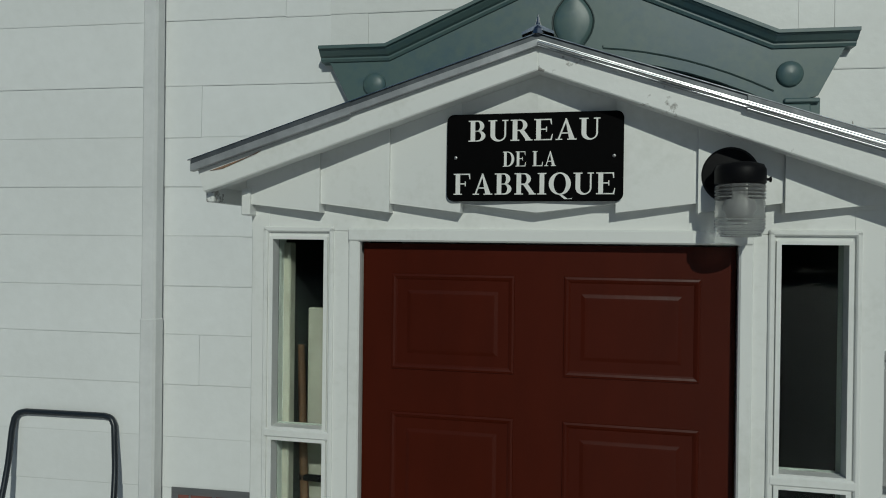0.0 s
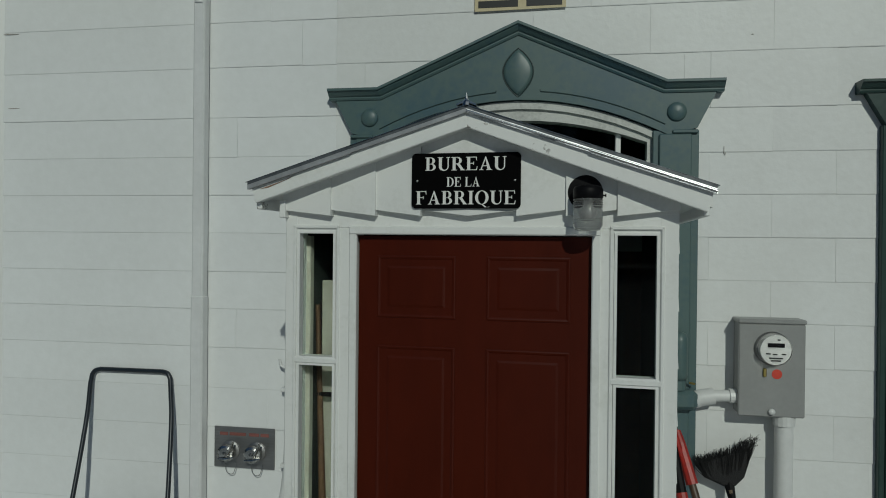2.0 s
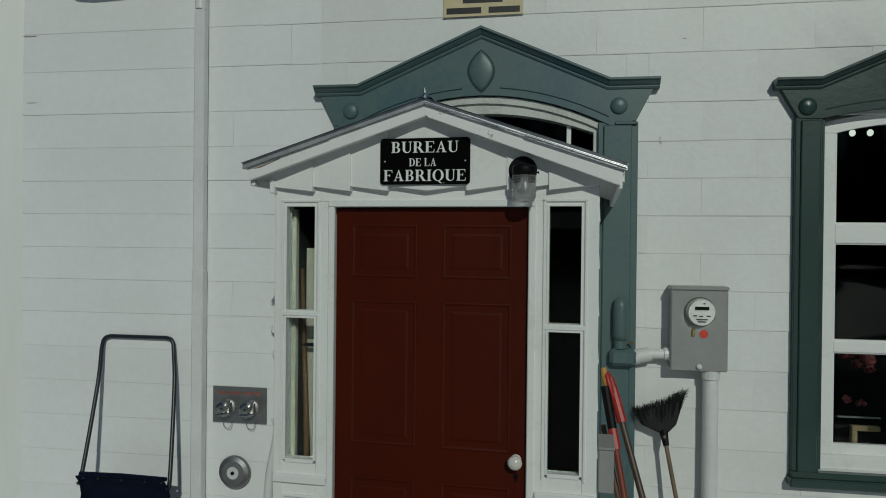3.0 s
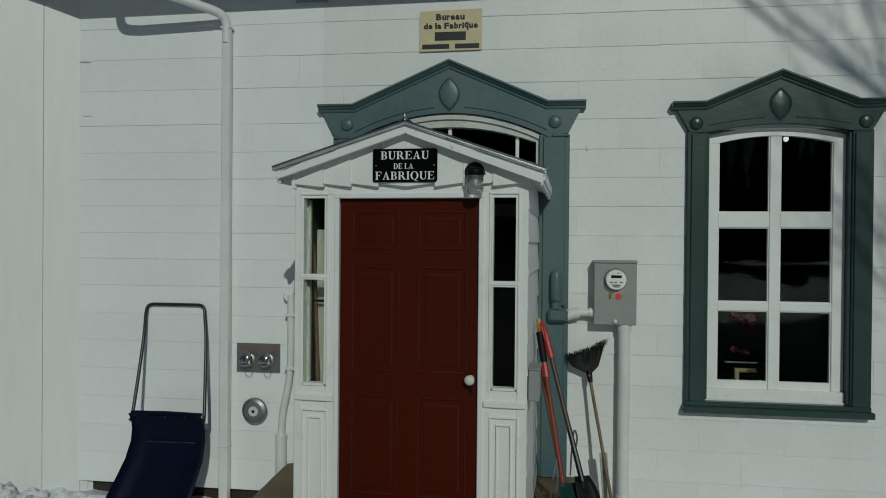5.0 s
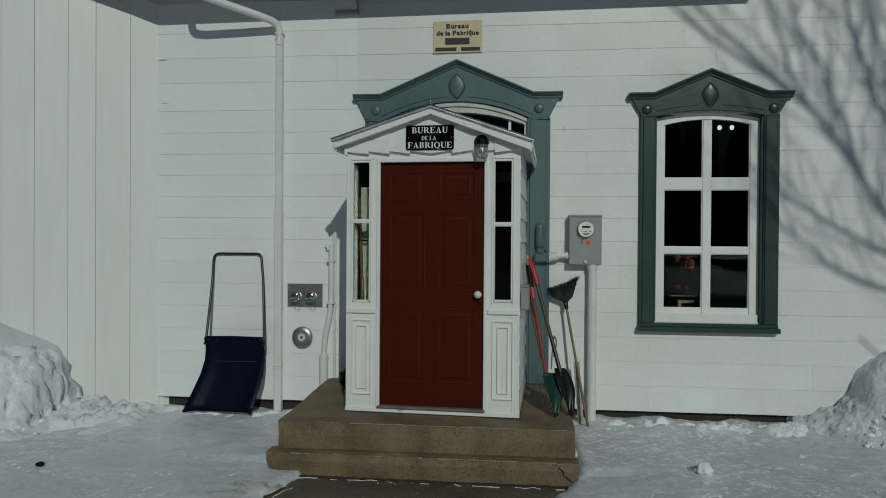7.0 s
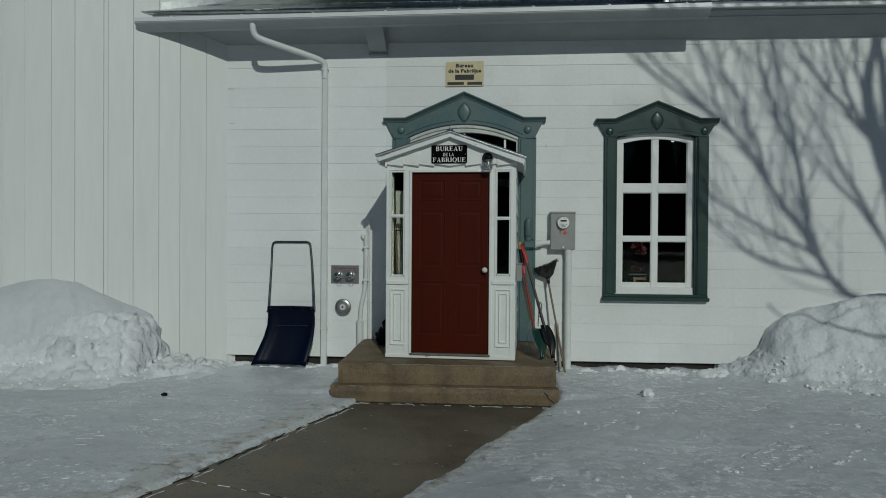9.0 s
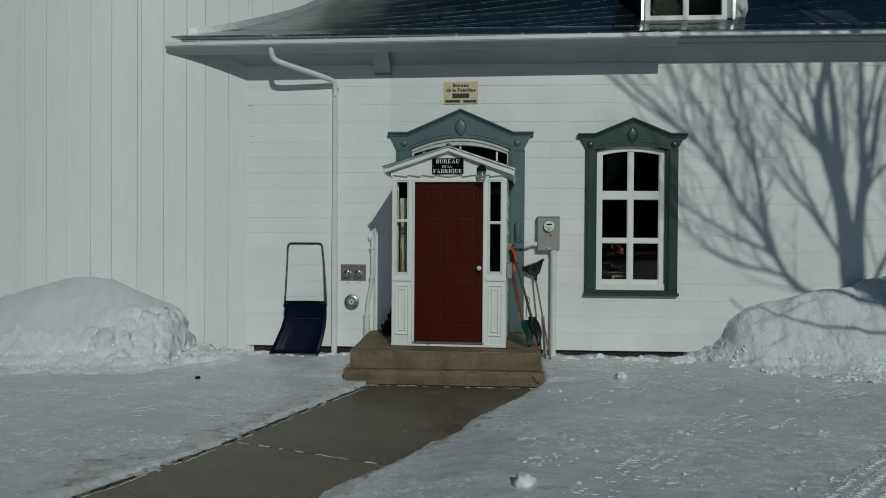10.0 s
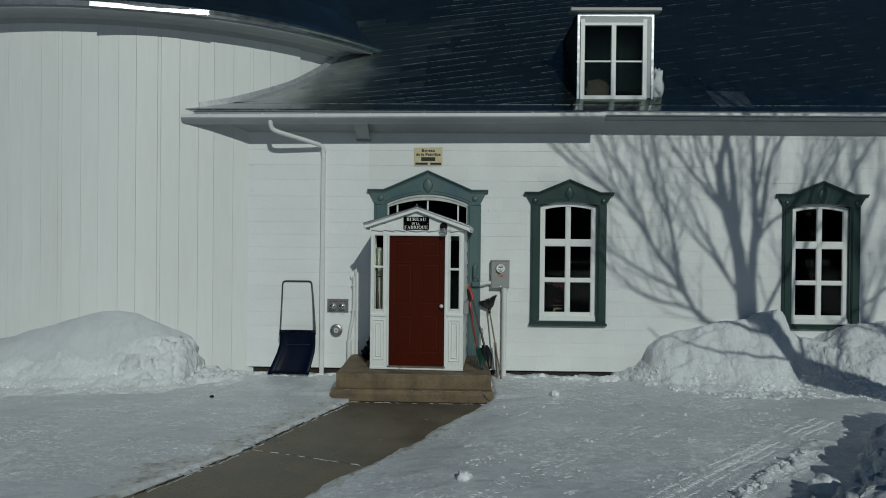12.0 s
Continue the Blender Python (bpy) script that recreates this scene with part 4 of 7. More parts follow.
# frame of the front
for s in (-1, 1):
    xa, xb = sorted((s * (0.670 if s > 0 else 0.682), s * HW))
    part("corner_post", p_box(xa, xb, FY, FY + 0.10, 0.475, 2.64, 0.003), TRIM, porch)
    xa, xb = sorted((s * 0.446, s * (0.516 if s > 0 else 0.525)))
    part("door_post", p_box(xa, xb, FY, FY + 0.10, 0.50, 2.585, 0.003), TRIM, porch)
    xa, xb = sorted((s * 0.438, s * 0.468))
    part("door_stop", p_box(xa, xb, FY - 0.012, FY + 0.01, 0.50, 2.572, 0.004), TRIM, porch)
    xa, xb = (0.516, 0.670) if s > 0 else (-0.682, -0.525)
    bar = 2.036 if s > 0 else 2.060
    part("rail", p_box(xa, xb, FY + 0.003, FY + 0.09, 2.570, 2.586), TRIM, porch)
    low = 0.0 if s > 0 else -0.022
    part("rail", p_box(xa, xb, FY + 0.003, FY + 0.09, 1.335 + low, 1.405 + low), TRIM, porch)
    part("apron_strip", p_box(s * 0.60 - 0.128, s * 0.60 + 0.128, FY - 0.016, FY + 0.02, 1.305 + low * 0.6, 1.345 + low * 0.6, 0.005), TRIM, porch)
    part("kick_panel", p_box(xa, xb, FY + 0.004, FY + 0.05, 0.475, 1.305 + low * 0.6), TRIM, porch)
    # applied mouldings: an outer and an inner frame
    for hw, za, zb, t in ((0.088, 0.605, 1.252 + low * 0.6, 0.012), (0.047, 0.655, 1.205 + low * 0.6, 0.010)):
        c = s * 0.597
        bm = p_box(c - hw, c - hw + t, FY - 0.010, FY + 0.01, za, zb, 0.003)
        p_box(c + hw - t, c + hw, FY - 0.010, FY + 0.01, za, zb, 0.003, bm)
        p_box(c - hw + t, c + hw - t, FY - 0.010, FY + 0.01, za, za + t, 0.003, bm)
        p_box(c - hw + t, c + hw - t, FY - 0.010, FY + 0.01, zb - t, zb, 0.003, bm)
        part("panel_moulding", bm, TRIM, porch)
    # side light: bead, bar and two panes
    for za, zb in ((1.42 + low, bar), (bar + 0.022, 2.571)):
        bm = p_box(xa, xa + 0.010, FY - 0.004, FY + 0.05, za, zb)
        p_box(xb - 0.010, xb, FY - 0.004, FY + 0.05, za, zb, bm=bm)
        p_box(xa + 0.010, xb - 0.010, FY - 0.004, FY + 0.05, zb - 0.008, zb, bm=bm)
        p_box(xa + 0.010, xb - 0.010, FY - 0.004, FY + 0.05, za - 0.012, za + 0.005, bm=bm)
        part("sash_bead", bm, TRIM, porch)
        pane = part("pane", p_box(xa + 0.010, xb - 0.010, FY + 0.030, FY + 0.033, za, zb - 0.008), PANE, porch)
        pane.visible_shadow = False
    part("glazing_bar", p_box(xa - 0.012, xb + 0.012, FY - 0.008, FY + 0.045, bar, bar + 0.022, 0.004), TRIM, porch)
    # outer bead round the side light, as a stepped frame
    bm = p_box(xa - 0.016, xa - 0.004, FY - 0.007, FY + 0.01, 1.395 + low, 2.592, 0.003)
    p_box(xb + 0.004, xb + 0.016, FY - 0.007, FY + 0.01, 1.395 + low, 2.592, 0.003, bm)
    p_box(xa - 0.016, xb + 0.016, FY - 0.007, FY + 0.01, 2.582, 2.596, 0.003, bm)
    part("bead_frame", bm, TRIM, porch)
part("header", p_box(-HW, HW, FY + 0.001, FY + 0.10, 2.586, 2.74), TRIM, porch)
bm = p_box(-0.468, 0.468, FY - 0.016, FY + 0.02, 2.560, 2.592, 0.004)
part("door_head", bm, TRIM, porch)
part("base_board", p_box(-HW - 0.004, HW + 0.004, FY - 0.008, FY + 0.05, 0.462, 0.500, 0.004), WORN, porch, "base board with peeling white paint")
part("threshold", p_box(-0.455, 0.455, FY - 0.03, FY + 0.12, 0.500, 0.520, 0.004), SILL_GREY, porch, "worn grey threshold")

# the door
door = part("door", p_box(-0.4375, 0.4375, FY + 0.022, FY + 0.062, 0.524, 2.556), RED, porch, "dark red painted six-panel wooden door")
for s in (-1, 1):
    c = s * 0.211
    for za, zb in ((2.245, 2.482), (1.49, 2.14), (0.72, 1.34)):
        bm = bmesh.new()
        hw = 0.153
        rings = []
        for inset, y in ((0.0, 0.0225), (0.001, 0.0193), (0.006, 0.0179), (0.011, 0.0195), (0.015, 0.0217), (0.040, 0.0217), (0.042, 0.0213), (0.049, 0.0195), (0.054, 0.0193)):
            rings.append([bm.verts.new((c + a * (hw - inset), FY + y, (za + inset if b < 0 else zb - inset) - PZ)) for a, b in ((-1, -1), (1, -1), (1, 1), (-1, 1))])
        for r0, r1 in zip(rings, rings[1:]):
            for k in range(4):
                bm.faces.new((r0[k], r0[(k + 1) % 4], r1[(k + 1) % 4], r1[k]))
        bm.faces.new(rings[-1])
        part("door_panel", bm, RED, door)
bm = lathe([(0.024, 0.0), (0.024, -0.006), (0.010, -0.010), (0.010, -0.026), (0.022, -0.032), (0.031, -0.046), (0.031, -0.056), (0.022, -0.068), (0.001, -0.072)], "y", (0.392, FY + 0.022, 1.467 - PZ), 20)
part("door_knob", bm, WHITEWARE, door, "round white porcelain knob", smooth=True)
bm = lathe([(0.011, 0.0), (0.011, -0.004), (0.001, -0.004)], "y", (0.392, FY + 0.022, 1.398 - PZ), 12)
p_box(0.387, 0.397, FY + 0.018, FY + 0.022, 1.372, 1.398, bm=bm)
part("keyhole_plate", bm, BLACK, door)

# gable boards, each lapped over its neighbour
GX = [-0.735, -0.535, -0.357, -0.182, -0.004, 0.172, 0.347, 0.524, 0.735]


def soffit_z(x):
    return 2.945 - (0.335 if x > 0 else 0.300) * abs(x)


for k in range(8):
    xa, xb = GX[k], GX[k + 1]
    down = k < 4
    zl, zr = (2.652, 2.630) if down else (2.630, 2.652)
    poly = [(xa, zl), (xb, zr), (xb, soffit_z(xb) + 0.03), (xa, soffit_z(xa) + 0.03)]
    bm = p_prism(poly, FY - 0.034, FY + 0.002)
    for v in bm.verts:
        if v.co.y < FY - 0.01:
            lap = (v.co.x - xa) / (xb - xa)
            v.co.y += -0.010 * (lap if down else 1 - lap) + 0.008
    part("gable_board", bm, TRIM, porch)
box_x = (-HW - 0.012, -HW + 0.012)
part("corner_block", p_box(*box_x, FY - 0.036, FY + 0.03, 2.622, 2.69, 0.003), TRIM, porch)

# roof slopes with thickness, boxed under; the east slope has sagged a little
APEX = 3.013
FALL = {-1: 0.3145, 1: 0.345}


def rake_z(s, a):
    return APEX - 0.010 - FALL[s] * a


for s in (-1, 1):
    for nm, m, z0, z1, y0, lab in (("roof_slope", ROOF, 0.000, 0.012, -1.345, "thin dark metal roof skin"), ("roof_deck", TRIM, -0.060, 0.0, -1.322, "")):
        poly = [(0, APEX - 0.008 + z0), (s * 0.830, rake_z(s, 0.83) + z0), (s * 0.830, rake_z(s, 0.83) + z1), (0, APEX - 0.008 + z1)]
        part(nm, p_prism(poly, y0, 0.0), m, porch, lab)
    # fascia board on the rake, peeling
    poly = [(0, APEX - 0.011), (s * 0.832, rake_z(s, 0.832)), (s * 0.812, 2.676 if s < 0 else 2.640), (0, 2.942)]
    part("rake_board", p_prism(poly, -1.348, -1.315, 0.002), WORN if s > 0 else TRIM, porch, "white rake board with flaking paint")
    # bare metal drip edge in two lengths: a dull upper fold and a bright lower bend
    for a, b, dy in ((0.0, 0.44, 0.0), (0.43, 0.838, 0.003)):
        za, zb = rake_z(s, a), rake_z(s, b)
        poly = [(s * a, za - 0.011 - dy), (s * b, zb - 0.011 - dy), (s * b, zb + 0.003), (s * a, za + 0.003)]
        bm = p_prism(poly, -1.3635 - dy, -1.3485)
        for v in bm.verts:
            if v.co.y < -1.355 and v.co.z + PZ > rake_z(s, abs(v.co.x)) - 0.002:
                v.co.y += 0.0026 if s > 0 else 0.0
        part("drip_flashing", bm, GLINT if s > 0 else ZINC, porch, "dented galvanized drip edge")
        poly = [(s * a, za + 0.0035), (s * b, zb + 0.0035), (s * b, zb + 0.014), (s * a, za + 0.014)]
        if s > 0:
            n = 10 if a < 0.1 else 4
            lip = [(s * (a + (b - a) * k / n), -1.3650 - dy + (0.0015 * math.sin(5.1 * k) if a < 0.1 else 0.0), rake_z(s, a + (b - a) * k / n) - 0.0045 - 0.4 * dy - PZ) for k in range(n + 1)]
            part("rolled_lip", tube(lip, 0.0052 if a > 0.1 else 0.0038, 10), BRIGHTLIP, porch, "rolled bright lip of the drip edge", smooth=True)
        part("drip_fold", p_prism(poly, -1.362 - dy, -1.3485), ZINC_DARK, porch, "dull upper fold of the drip edge")
    poly = [(0, APEX + 0.0065), (s * 0.846, rake_z(s, 0.846) + 0.0165), (s * 0.846, rake_z(s, 0.846) + 0.0145), (0, APEX + 0.0045)]
    part("metal_edge", p_prism(poly, -1.366, -1.27), GALV, porch)
    # eave boards at the sides
    xa, xb = sorted((s * 0.800, s * 0.822))
    low = rake_z(s, 0.82) - 0.004
    part("eave_board", p_box(xa, xb, -1.322, 0.0, low - 0.088, low, 0.003), WORN, porch)
# bare wood where the paint fell off
part("bare_patch", p_prism([(-0.795, 2.728), (-0.745, 2.744), (-0.672, 2.768), (-0.66, 2.775), (-0.70, 2.757), (-0.76, 2.733)], -1.3505, -1.346), BARE, porch, "bare brown wood under lost paint")
bm = lathe([(0.016, 0.0), (0.012, 0.012), (0.006, 0.024), (0.003, 0.036), (0.0005, 0.046)], "z", (0, -1.358, 3.016 - PZ), 8)
part("ridge_tip", bm, GALV, porch, "pinched metal tip on the ridge")
part("ridge_cap", p_prism([(-0.035, 3.015), (0, 3.028), (0.035, 3.014), (0.035, 3.020), (0, 3.038), (-0.035, 3.021)], -1.366, 0.0), GALV, porch)

# side walls of lapped boards, floor, ceiling; the unlit inside is put into near-black faces
for s in (-1, 1):
    xa, xb = sorted((s * (HW - 0.05), s * (HW - 0.012)))
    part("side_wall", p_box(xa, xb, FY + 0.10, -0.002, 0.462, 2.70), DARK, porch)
    for k in range(11):
        za = 0.50 + k * 0.20
        bm = bmesh.new()
        out, thin = s * (HW + 0.004), s * (HW - 0.012)
        vs = [bm.verts.new((x, y, z - PZ)) for y in (FY + 0.012, -0.004) for x, z in ((thin, za), (out, za), (thin + s * 0.004, za + 0.205), (thin, za + 0.205))]
        for f in ((0, 1, 2, 3), (7, 6, 5, 4), (0, 4, 5, 1), (1, 5, 6, 2), (2, 6, 7, 3), (3, 7, 4, 0)):
            bm.faces.new([vs[i] for i in f])
        part("lapped_board", bm, SIDING, porch)
part("porch_floor", p_box(-HW + 0.05, HW - 0.05, FY + 0.05, -0.002, 0.462, 0.50), DARKWOOD, porch)
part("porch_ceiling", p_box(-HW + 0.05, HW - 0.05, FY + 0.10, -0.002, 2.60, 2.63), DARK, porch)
part("inner_post", p_box(-0.708, -0.664, -1.165, -1.13, 0.50, 2.555, 0.003), CREAMWALL, porch, "pale upright post inside the porch")

# ---------------------------------------------------------------- inside the porch, seen through the side light
panel = link("cream_board", box(-0.10, 0.10, -0.010, 0.010, 0, 1.885, 0.003), CREAMWALL)
panel.matrix_world = PORCH @ pose(-0.570, -1.02, 0.025)
tagged(panel, "cream painted board standing inside the porch", "board")
stick = link("brown_stick", tube([(0.05, 0, 0), (0.03, 0.0, 0.9), (0.0, 0.0, 1.77)], [0.018, 0.016, 0.010], 8), DARKWOOD, smooth=True)
stick.matrix_world = PORCH @ pose(-0.666, -1.085, 0.042)
part("cross_bar", box(0.0, 0.075, -0.012, 0.0, 1.395, 1.413, 0.003), BLACK, stick, "short dark cross bar")
tagged(stick, "dark brown wooden pole standing inside the porch", "pole")

# ---------------------------------------------------------------- signs and lamp on the porch and wall
office_sign = tagged(new("name_sign"), "black sign with white serif lettering on the porch gable", "sign")
office_sign.matrix_world = PORCH @ pose(-0.013, FY - 0.038, 2.757 - PZ)


def rounded(w, h, r, n=5):
    out = []
    for cx, cz, a0 in ((w / 2 - r, h / 2 - r, 0), (-w / 2 + r, h / 2 - r, 90), (-w / 2 + r, -h / 2 + r, 180), (w / 2 - r, -h / 2 + r, 270)):
        out += [(cx + r * math.cos(radians(a0 + 90 * k / n)), cz + r * math.sin(radians(a0 + 90 * k / n))) for k in range(n + 1)]
    return out


part("plate", prism(rounded(0.402, 0.202, 0.016), -0.006, 0.0), SIGNBLACK, office_sign)


def glyph(ch):
    """A serif capital one unit high: its faces as lists of points, and its width."""
    F = []

    def bar(x0, x1, z0, z1):
        F.append([(x0, z0), (x1, z0), (x1, z1), (x0, z1)])

    def ring(c, ro, ci, ri, a0, a1, n=14):
        pts = []
        for k in range(n + 1):
            a = radians(a0 + (a1 - a0) * k / n)
            pts.append(((c[0] + ro[0] * math.cos(a), c[1] + ro[1] * math.sin(a)), (ci[0] + ri[0] * math.cos(a), ci[1] + ri[1] * math.sin(a))))
        for (p, q), (r, t) in zip(pts, pts[1:]):
            F.append([p, r, t, q])

    def stem(x, foot=True, head=True):
        bar(x, x + 0.18, 0.05 if foot else 0.0, 0.95 if head else 1.0)
        if foot:
            bar(x - 0.08, x + 0.26, 0.0, 0.05)
        if head:
            bar(x - 0.08, x + 0.26, 0.95, 1.0)

    w = 0.7
    if ch in "EFL":
        stem(0.08)
        if ch in "EF":
            bar(0.26, 0.66, 0.945, 1.0)
            F.append([(0.60, 0.945), (0.66, 0.945), (0.67, 0.74), (0.64, 0.74)])
            bar(0.26, 0.47, 0.49, 0.545)
            bar(0.45, 0.49, 0.40, 0.635)
        if ch in "EL":
            bar(0.26, 0.68, 0.0, 0.055)
            F.append([(0.62, 0.055), (0.68, 0.055), (0.71, 0.29), (0.68, 0.29)])
        w = {"E": 0.72, "F": 0.68, "L": 0.72}[ch]
    elif ch == "I":
        stem(0.08)
        w = 0.34
    elif ch == "B":
        stem(0.08)
        for z0, z1, rx in ((0.47, 1.0, 0.25), (0.0, 0.525, 0.30)):
            c = (0.36, (z0 + z1) / 2)
            h = (z1 - z0) / 2
            bar(0.26, 0.36, z1 - 0.055, z1)
            bar(0.26, 0.36, z0, z0 + 0.055)
            ring(c, (rx, h), c, (rx - 0.165, h - 0.055), -90, 90)
        w = 0.70
    elif ch == "R":
        stem(0.08)
        c = (0.37, 0.73)
        bar(0.26, 0.37, 0.945, 1.0)
        bar(0.26, 0.37, 0.46, 0.515)
        ring(c, (0.27, 0.27), c, (0.105, 0.215), -90, 90)
        F.append([(0.33, 0.47), (0.52, 0.49), (0.78, 0.05), (0.58, 0.05)])
        bar(0.56, 0.84, 0.0, 0.05)
        w = 0.82
    elif ch == "D":
        stem(0.08)
        c = (0.32, 0.5)
        bar(0.26, 0.32, 0.945, 1.0)
        bar(0.26, 0.32, 0.0, 0.055)
        ring(c, (0.46, 0.5), c, (0.28, 0.445), -90, 90, 18)
        w = 0.80
    elif ch == "A":
        F.append([(0.10, 0.05), (0.165, 0.05), (0.42, 0.88), (0.39, 1.0)])
        F.append([(0.52, 0.05), (0.725, 0.05), (0.43, 1.0), (0.37, 1.0), (0.34, 0.84)][:4])
        bar(0.20, 0.56, 0.29, 0.345)
        bar(0.02, 0.27, 0.0, 0.05)
        bar(0.45, 0.80, 0.0, 0.05)
        w = 0.82
    elif ch == "U":
        bar(0.08, 0.26, 0.30, 0.95)
        bar(0.0, 0.34, 0.95, 1.0)
        bar(0.62, 0.685, 0.30, 0.95)
        bar(0.53, 0.77, 0.95, 1.0)
        ring((0.3825, 0.30), (0.3025, 0.32), (0.44, 0.30), (0.18, 0.245), 180, 360, 16)
        w = 0.78
    elif ch == "Q":
        ring((0.44, 0.5), (0.42, 0.52), (0.44, 0.5), (0.235, 0.465), 0, 360, 32)
        F.append([(0.38, 0.02), (0.52, 0.0), (0.74, -0.20), (0.62, -0.22)])
        F.append([(0.62, -0.22), (0.74, -0.20), (0.92, -0.17), (0.90, -0.21)])
        w = 0.88
    return F, w


def serif_word(word, height, width, cx, z0, parent):
    gap = 0.075
    total = sum(glyph(c)[1] if c != " " else 0.28 for c in word) + gap * (len(word) - 1)
    sx, x = width / total, 0.0
    for c in word:
        if c == " ":
            x += 0.28 + gap
            continue
        faces, w = glyph(c)
        bm = bmesh.new()
        for f in faces:
            pts = [(cx - width / 2 + (x + u) * sx, z0 + v * height) for u, v in f]
            prism(pts, -0.0078, -0.0055, bm)
        part("letter", bm, LETTER, parent)
        x += w + gap


serif_word("BUREAU", 0.0485, 0.300, 0.0, 0.0375, office_sign)
serif_word("DE LA", 0.0345, 0.122, -0.008, -0.0215, office_sign)
serif_word("FABRIQUE", 0.0490, 0.368, 0.0, -0.086, office_sign)
for x in (-0.18, 0.18):
    part("screw", lathe([(0.004, 0), (0.004, -0.002), (0.001, -0.003)], "y", (x, -0.006, 0.0), 8), STEEL, office_sign)

plaque = tagged(new("wall_plaque"), "faded cream wall plaque with black lettering above the door", "sign")
plaque.matrix_world = pose(0.062, -0.016, 3.955)
part("plate", prism([(-0.245, -0.16), (0.245, -0.155), (0.245, 0.165), (-0.245, 0.155)], -0.004, 0.0), CREAM, plaque)


def plate_line(text, widths, height, x, z, span):
    """One line of the plaque, each letter a piece of its own."""
    total = sum(widths)
    for ch, w in zip(text, widths):
        u = span * w / total
        if ch != " ":
            high = height * (1.0 if ch in "BFdl" else 1.25 if ch == "q" else 1.0 if ch == "b" else 0.98 if ch == "i" else 0.74)
            base = z - (0.27 * height if ch == "q" else 0.0)
            letters(ch, high, (x + u / 2, -0.0045, base + high / 2), INK, plaque, "letter", width=u * 0.90, bold=0.055)
        x += u


plate_line("Bureau", (1.25, 1.0, 0.75, 1.0, 1.0, 1.0), 0.050, -0.118, 0.082, 0.230)
plate_line("de la Fabrique", (1.0, 1.0, 0.5, 0.45, 1.0, 0.5, 1.15, 1.0, 1.0, 0.75, 0.45, 1.0, 1.0, 1.0), 0.048, -0.215, 0.014, 0.430)
part("number_bar", box(-0.125, 0.12, -0.0055, -0.004, -0.078, -0.010), INK, plaque, "plain dark bar in place of a number")
bm = box(-0.225, -0.01, -0.0055, -0.004, -0.142, -0.105)
box(0.035, 0.225, -0.0055, -0.004, -0.142, -0.105, bm=bm)
part("address_bar", bm, INK, plaque, "plain dark bars in place of an address line")

lamp = tagged(new("porch_lamp"), "black wall lamp with ribbed clear glass jar", "wall lamp")
lamp.matrix_world = PORCH @ pose(0.412, FY - 0.020, 2.70 - PZ)
part("wall_plate", lathe([(0.062, 0.0), (0.062, -0.012), (0.056, -0.020), (0.001, -0.022)], "y", (0.0, 0, 0.012), 36), BLACK, lamp)
bm = lathe([(0.001, 0.030), (0.030, 0.029), (0.046, 0.024), (0.051, 0.014), (0.051, -0.014), (0.048, -0.017), (0.001, -0.017)], "z", (0.012, -0.062, 0.004), 36)
box(-0.032, 0.050, -0.062, -0.01, -0.010, 0.026, bm=bm)
part("hood_cap", bm, BLACK, lamp, smooth=True)
prof = [(0.040, -0.012), (0.049, -0.014)]
for k in range(4):
    z = -0.017 - k * 0.0075
    prof += [(0.0505, z), (0.0505, z - 0.0035), (0.0480, z - 0.0045), (0.0480, z - 0.0065)]
prof += [(0.0495, -0.050), (0.0495, -0.076)]
for k in range(4):
    z = -0.079 - k * 0.0075
    prof += [(0.0505, z), (0.0505, z - 0.0035), (0.0480, z - 0.0045), (0.0480, z - 0.0065)]
prof += [(0.0475, -0.110), (0.043, -0.116), (0.043, -0.121), (0.030, -0.123), (0.001, -0.124)]
part("glass_jar", lathe(prof, "z", (0.012, -0.062, 0.0), 32), JAR, lamp, "ribbed clear glass jar", smooth=True)
part("bulb", lathe([(0.012, -0.014), (0.012, -0.034), (0.024, -0.052), (0.026, -0.066), (0.018, -0.086), (0.001, -0.092)], "z", (0.012, -0.062, 0.0), 16), LAMPGLASS, lamp, smooth=True)
part("thumb_screw", lathe([(0.003, 0.0), (0.003, 0.008), (0.006, 0.009), (0.006, 0.012), (0.001, 0.012)], "x", (0.061, -0.062, -0.002), 10), BLACK, lamp)


# ---------------------------------------------------------------- gutter, downpipe, eaves box
gutter = thing("gutter", "white metal gutter along the eaves", "gutter", (0, 0, 0))
bm = sweep([(-4.06, 4.416), (3.00, 4.482)], [(-0.442, 0.0), (-0.505, 0.008), (-0.545, 0.034), (-0.590, 0.066), (-0.604, 0.080), (-0.606, 0.138), (-0.596, 0.142), (-0.588, 0.088), (-0.535, 0.046), (-0.490, 0.100), (-0.442, 0.190)])
# the channel's underside shade is put into the grey; only the lip is white
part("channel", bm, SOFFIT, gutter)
part("lip", prism([(-4.06, 4.510), (3.0, 4.576), (3.0, 4.625), (-4.06, 4.559)], -0.611, -0.605), GUTTER, gutter, "white enamelled gutter lip")
for k in range(8):
    part("gutter_clip", box(-3.6 + k * 0.9, -3.575 + k * 0.9, -0.606, -0.44, 4.562 + k * 0.0084, 4.577 + k * 0.0084), GUTTER, gutter)
downpipe = thing("downpipe", "white square metal downpipe from gutter to ground", "downpipe", (0, 0, 0))
pipe = bow([(-2.565, -0.54, 4.57), (-2.565, -0.53, 4.42), (-2.53, -0.50, 4.335), (-2.42, -0.45, 4.29)], 5)[:-1] + bow([(-2.42, -0.45, 4.29), (-1.95, -0.20, 4.17), (-1.80, -0.10, 4.12), (-1.765, -0.065, 4.05), (-1.764, -0.06, 3.9)], 5)
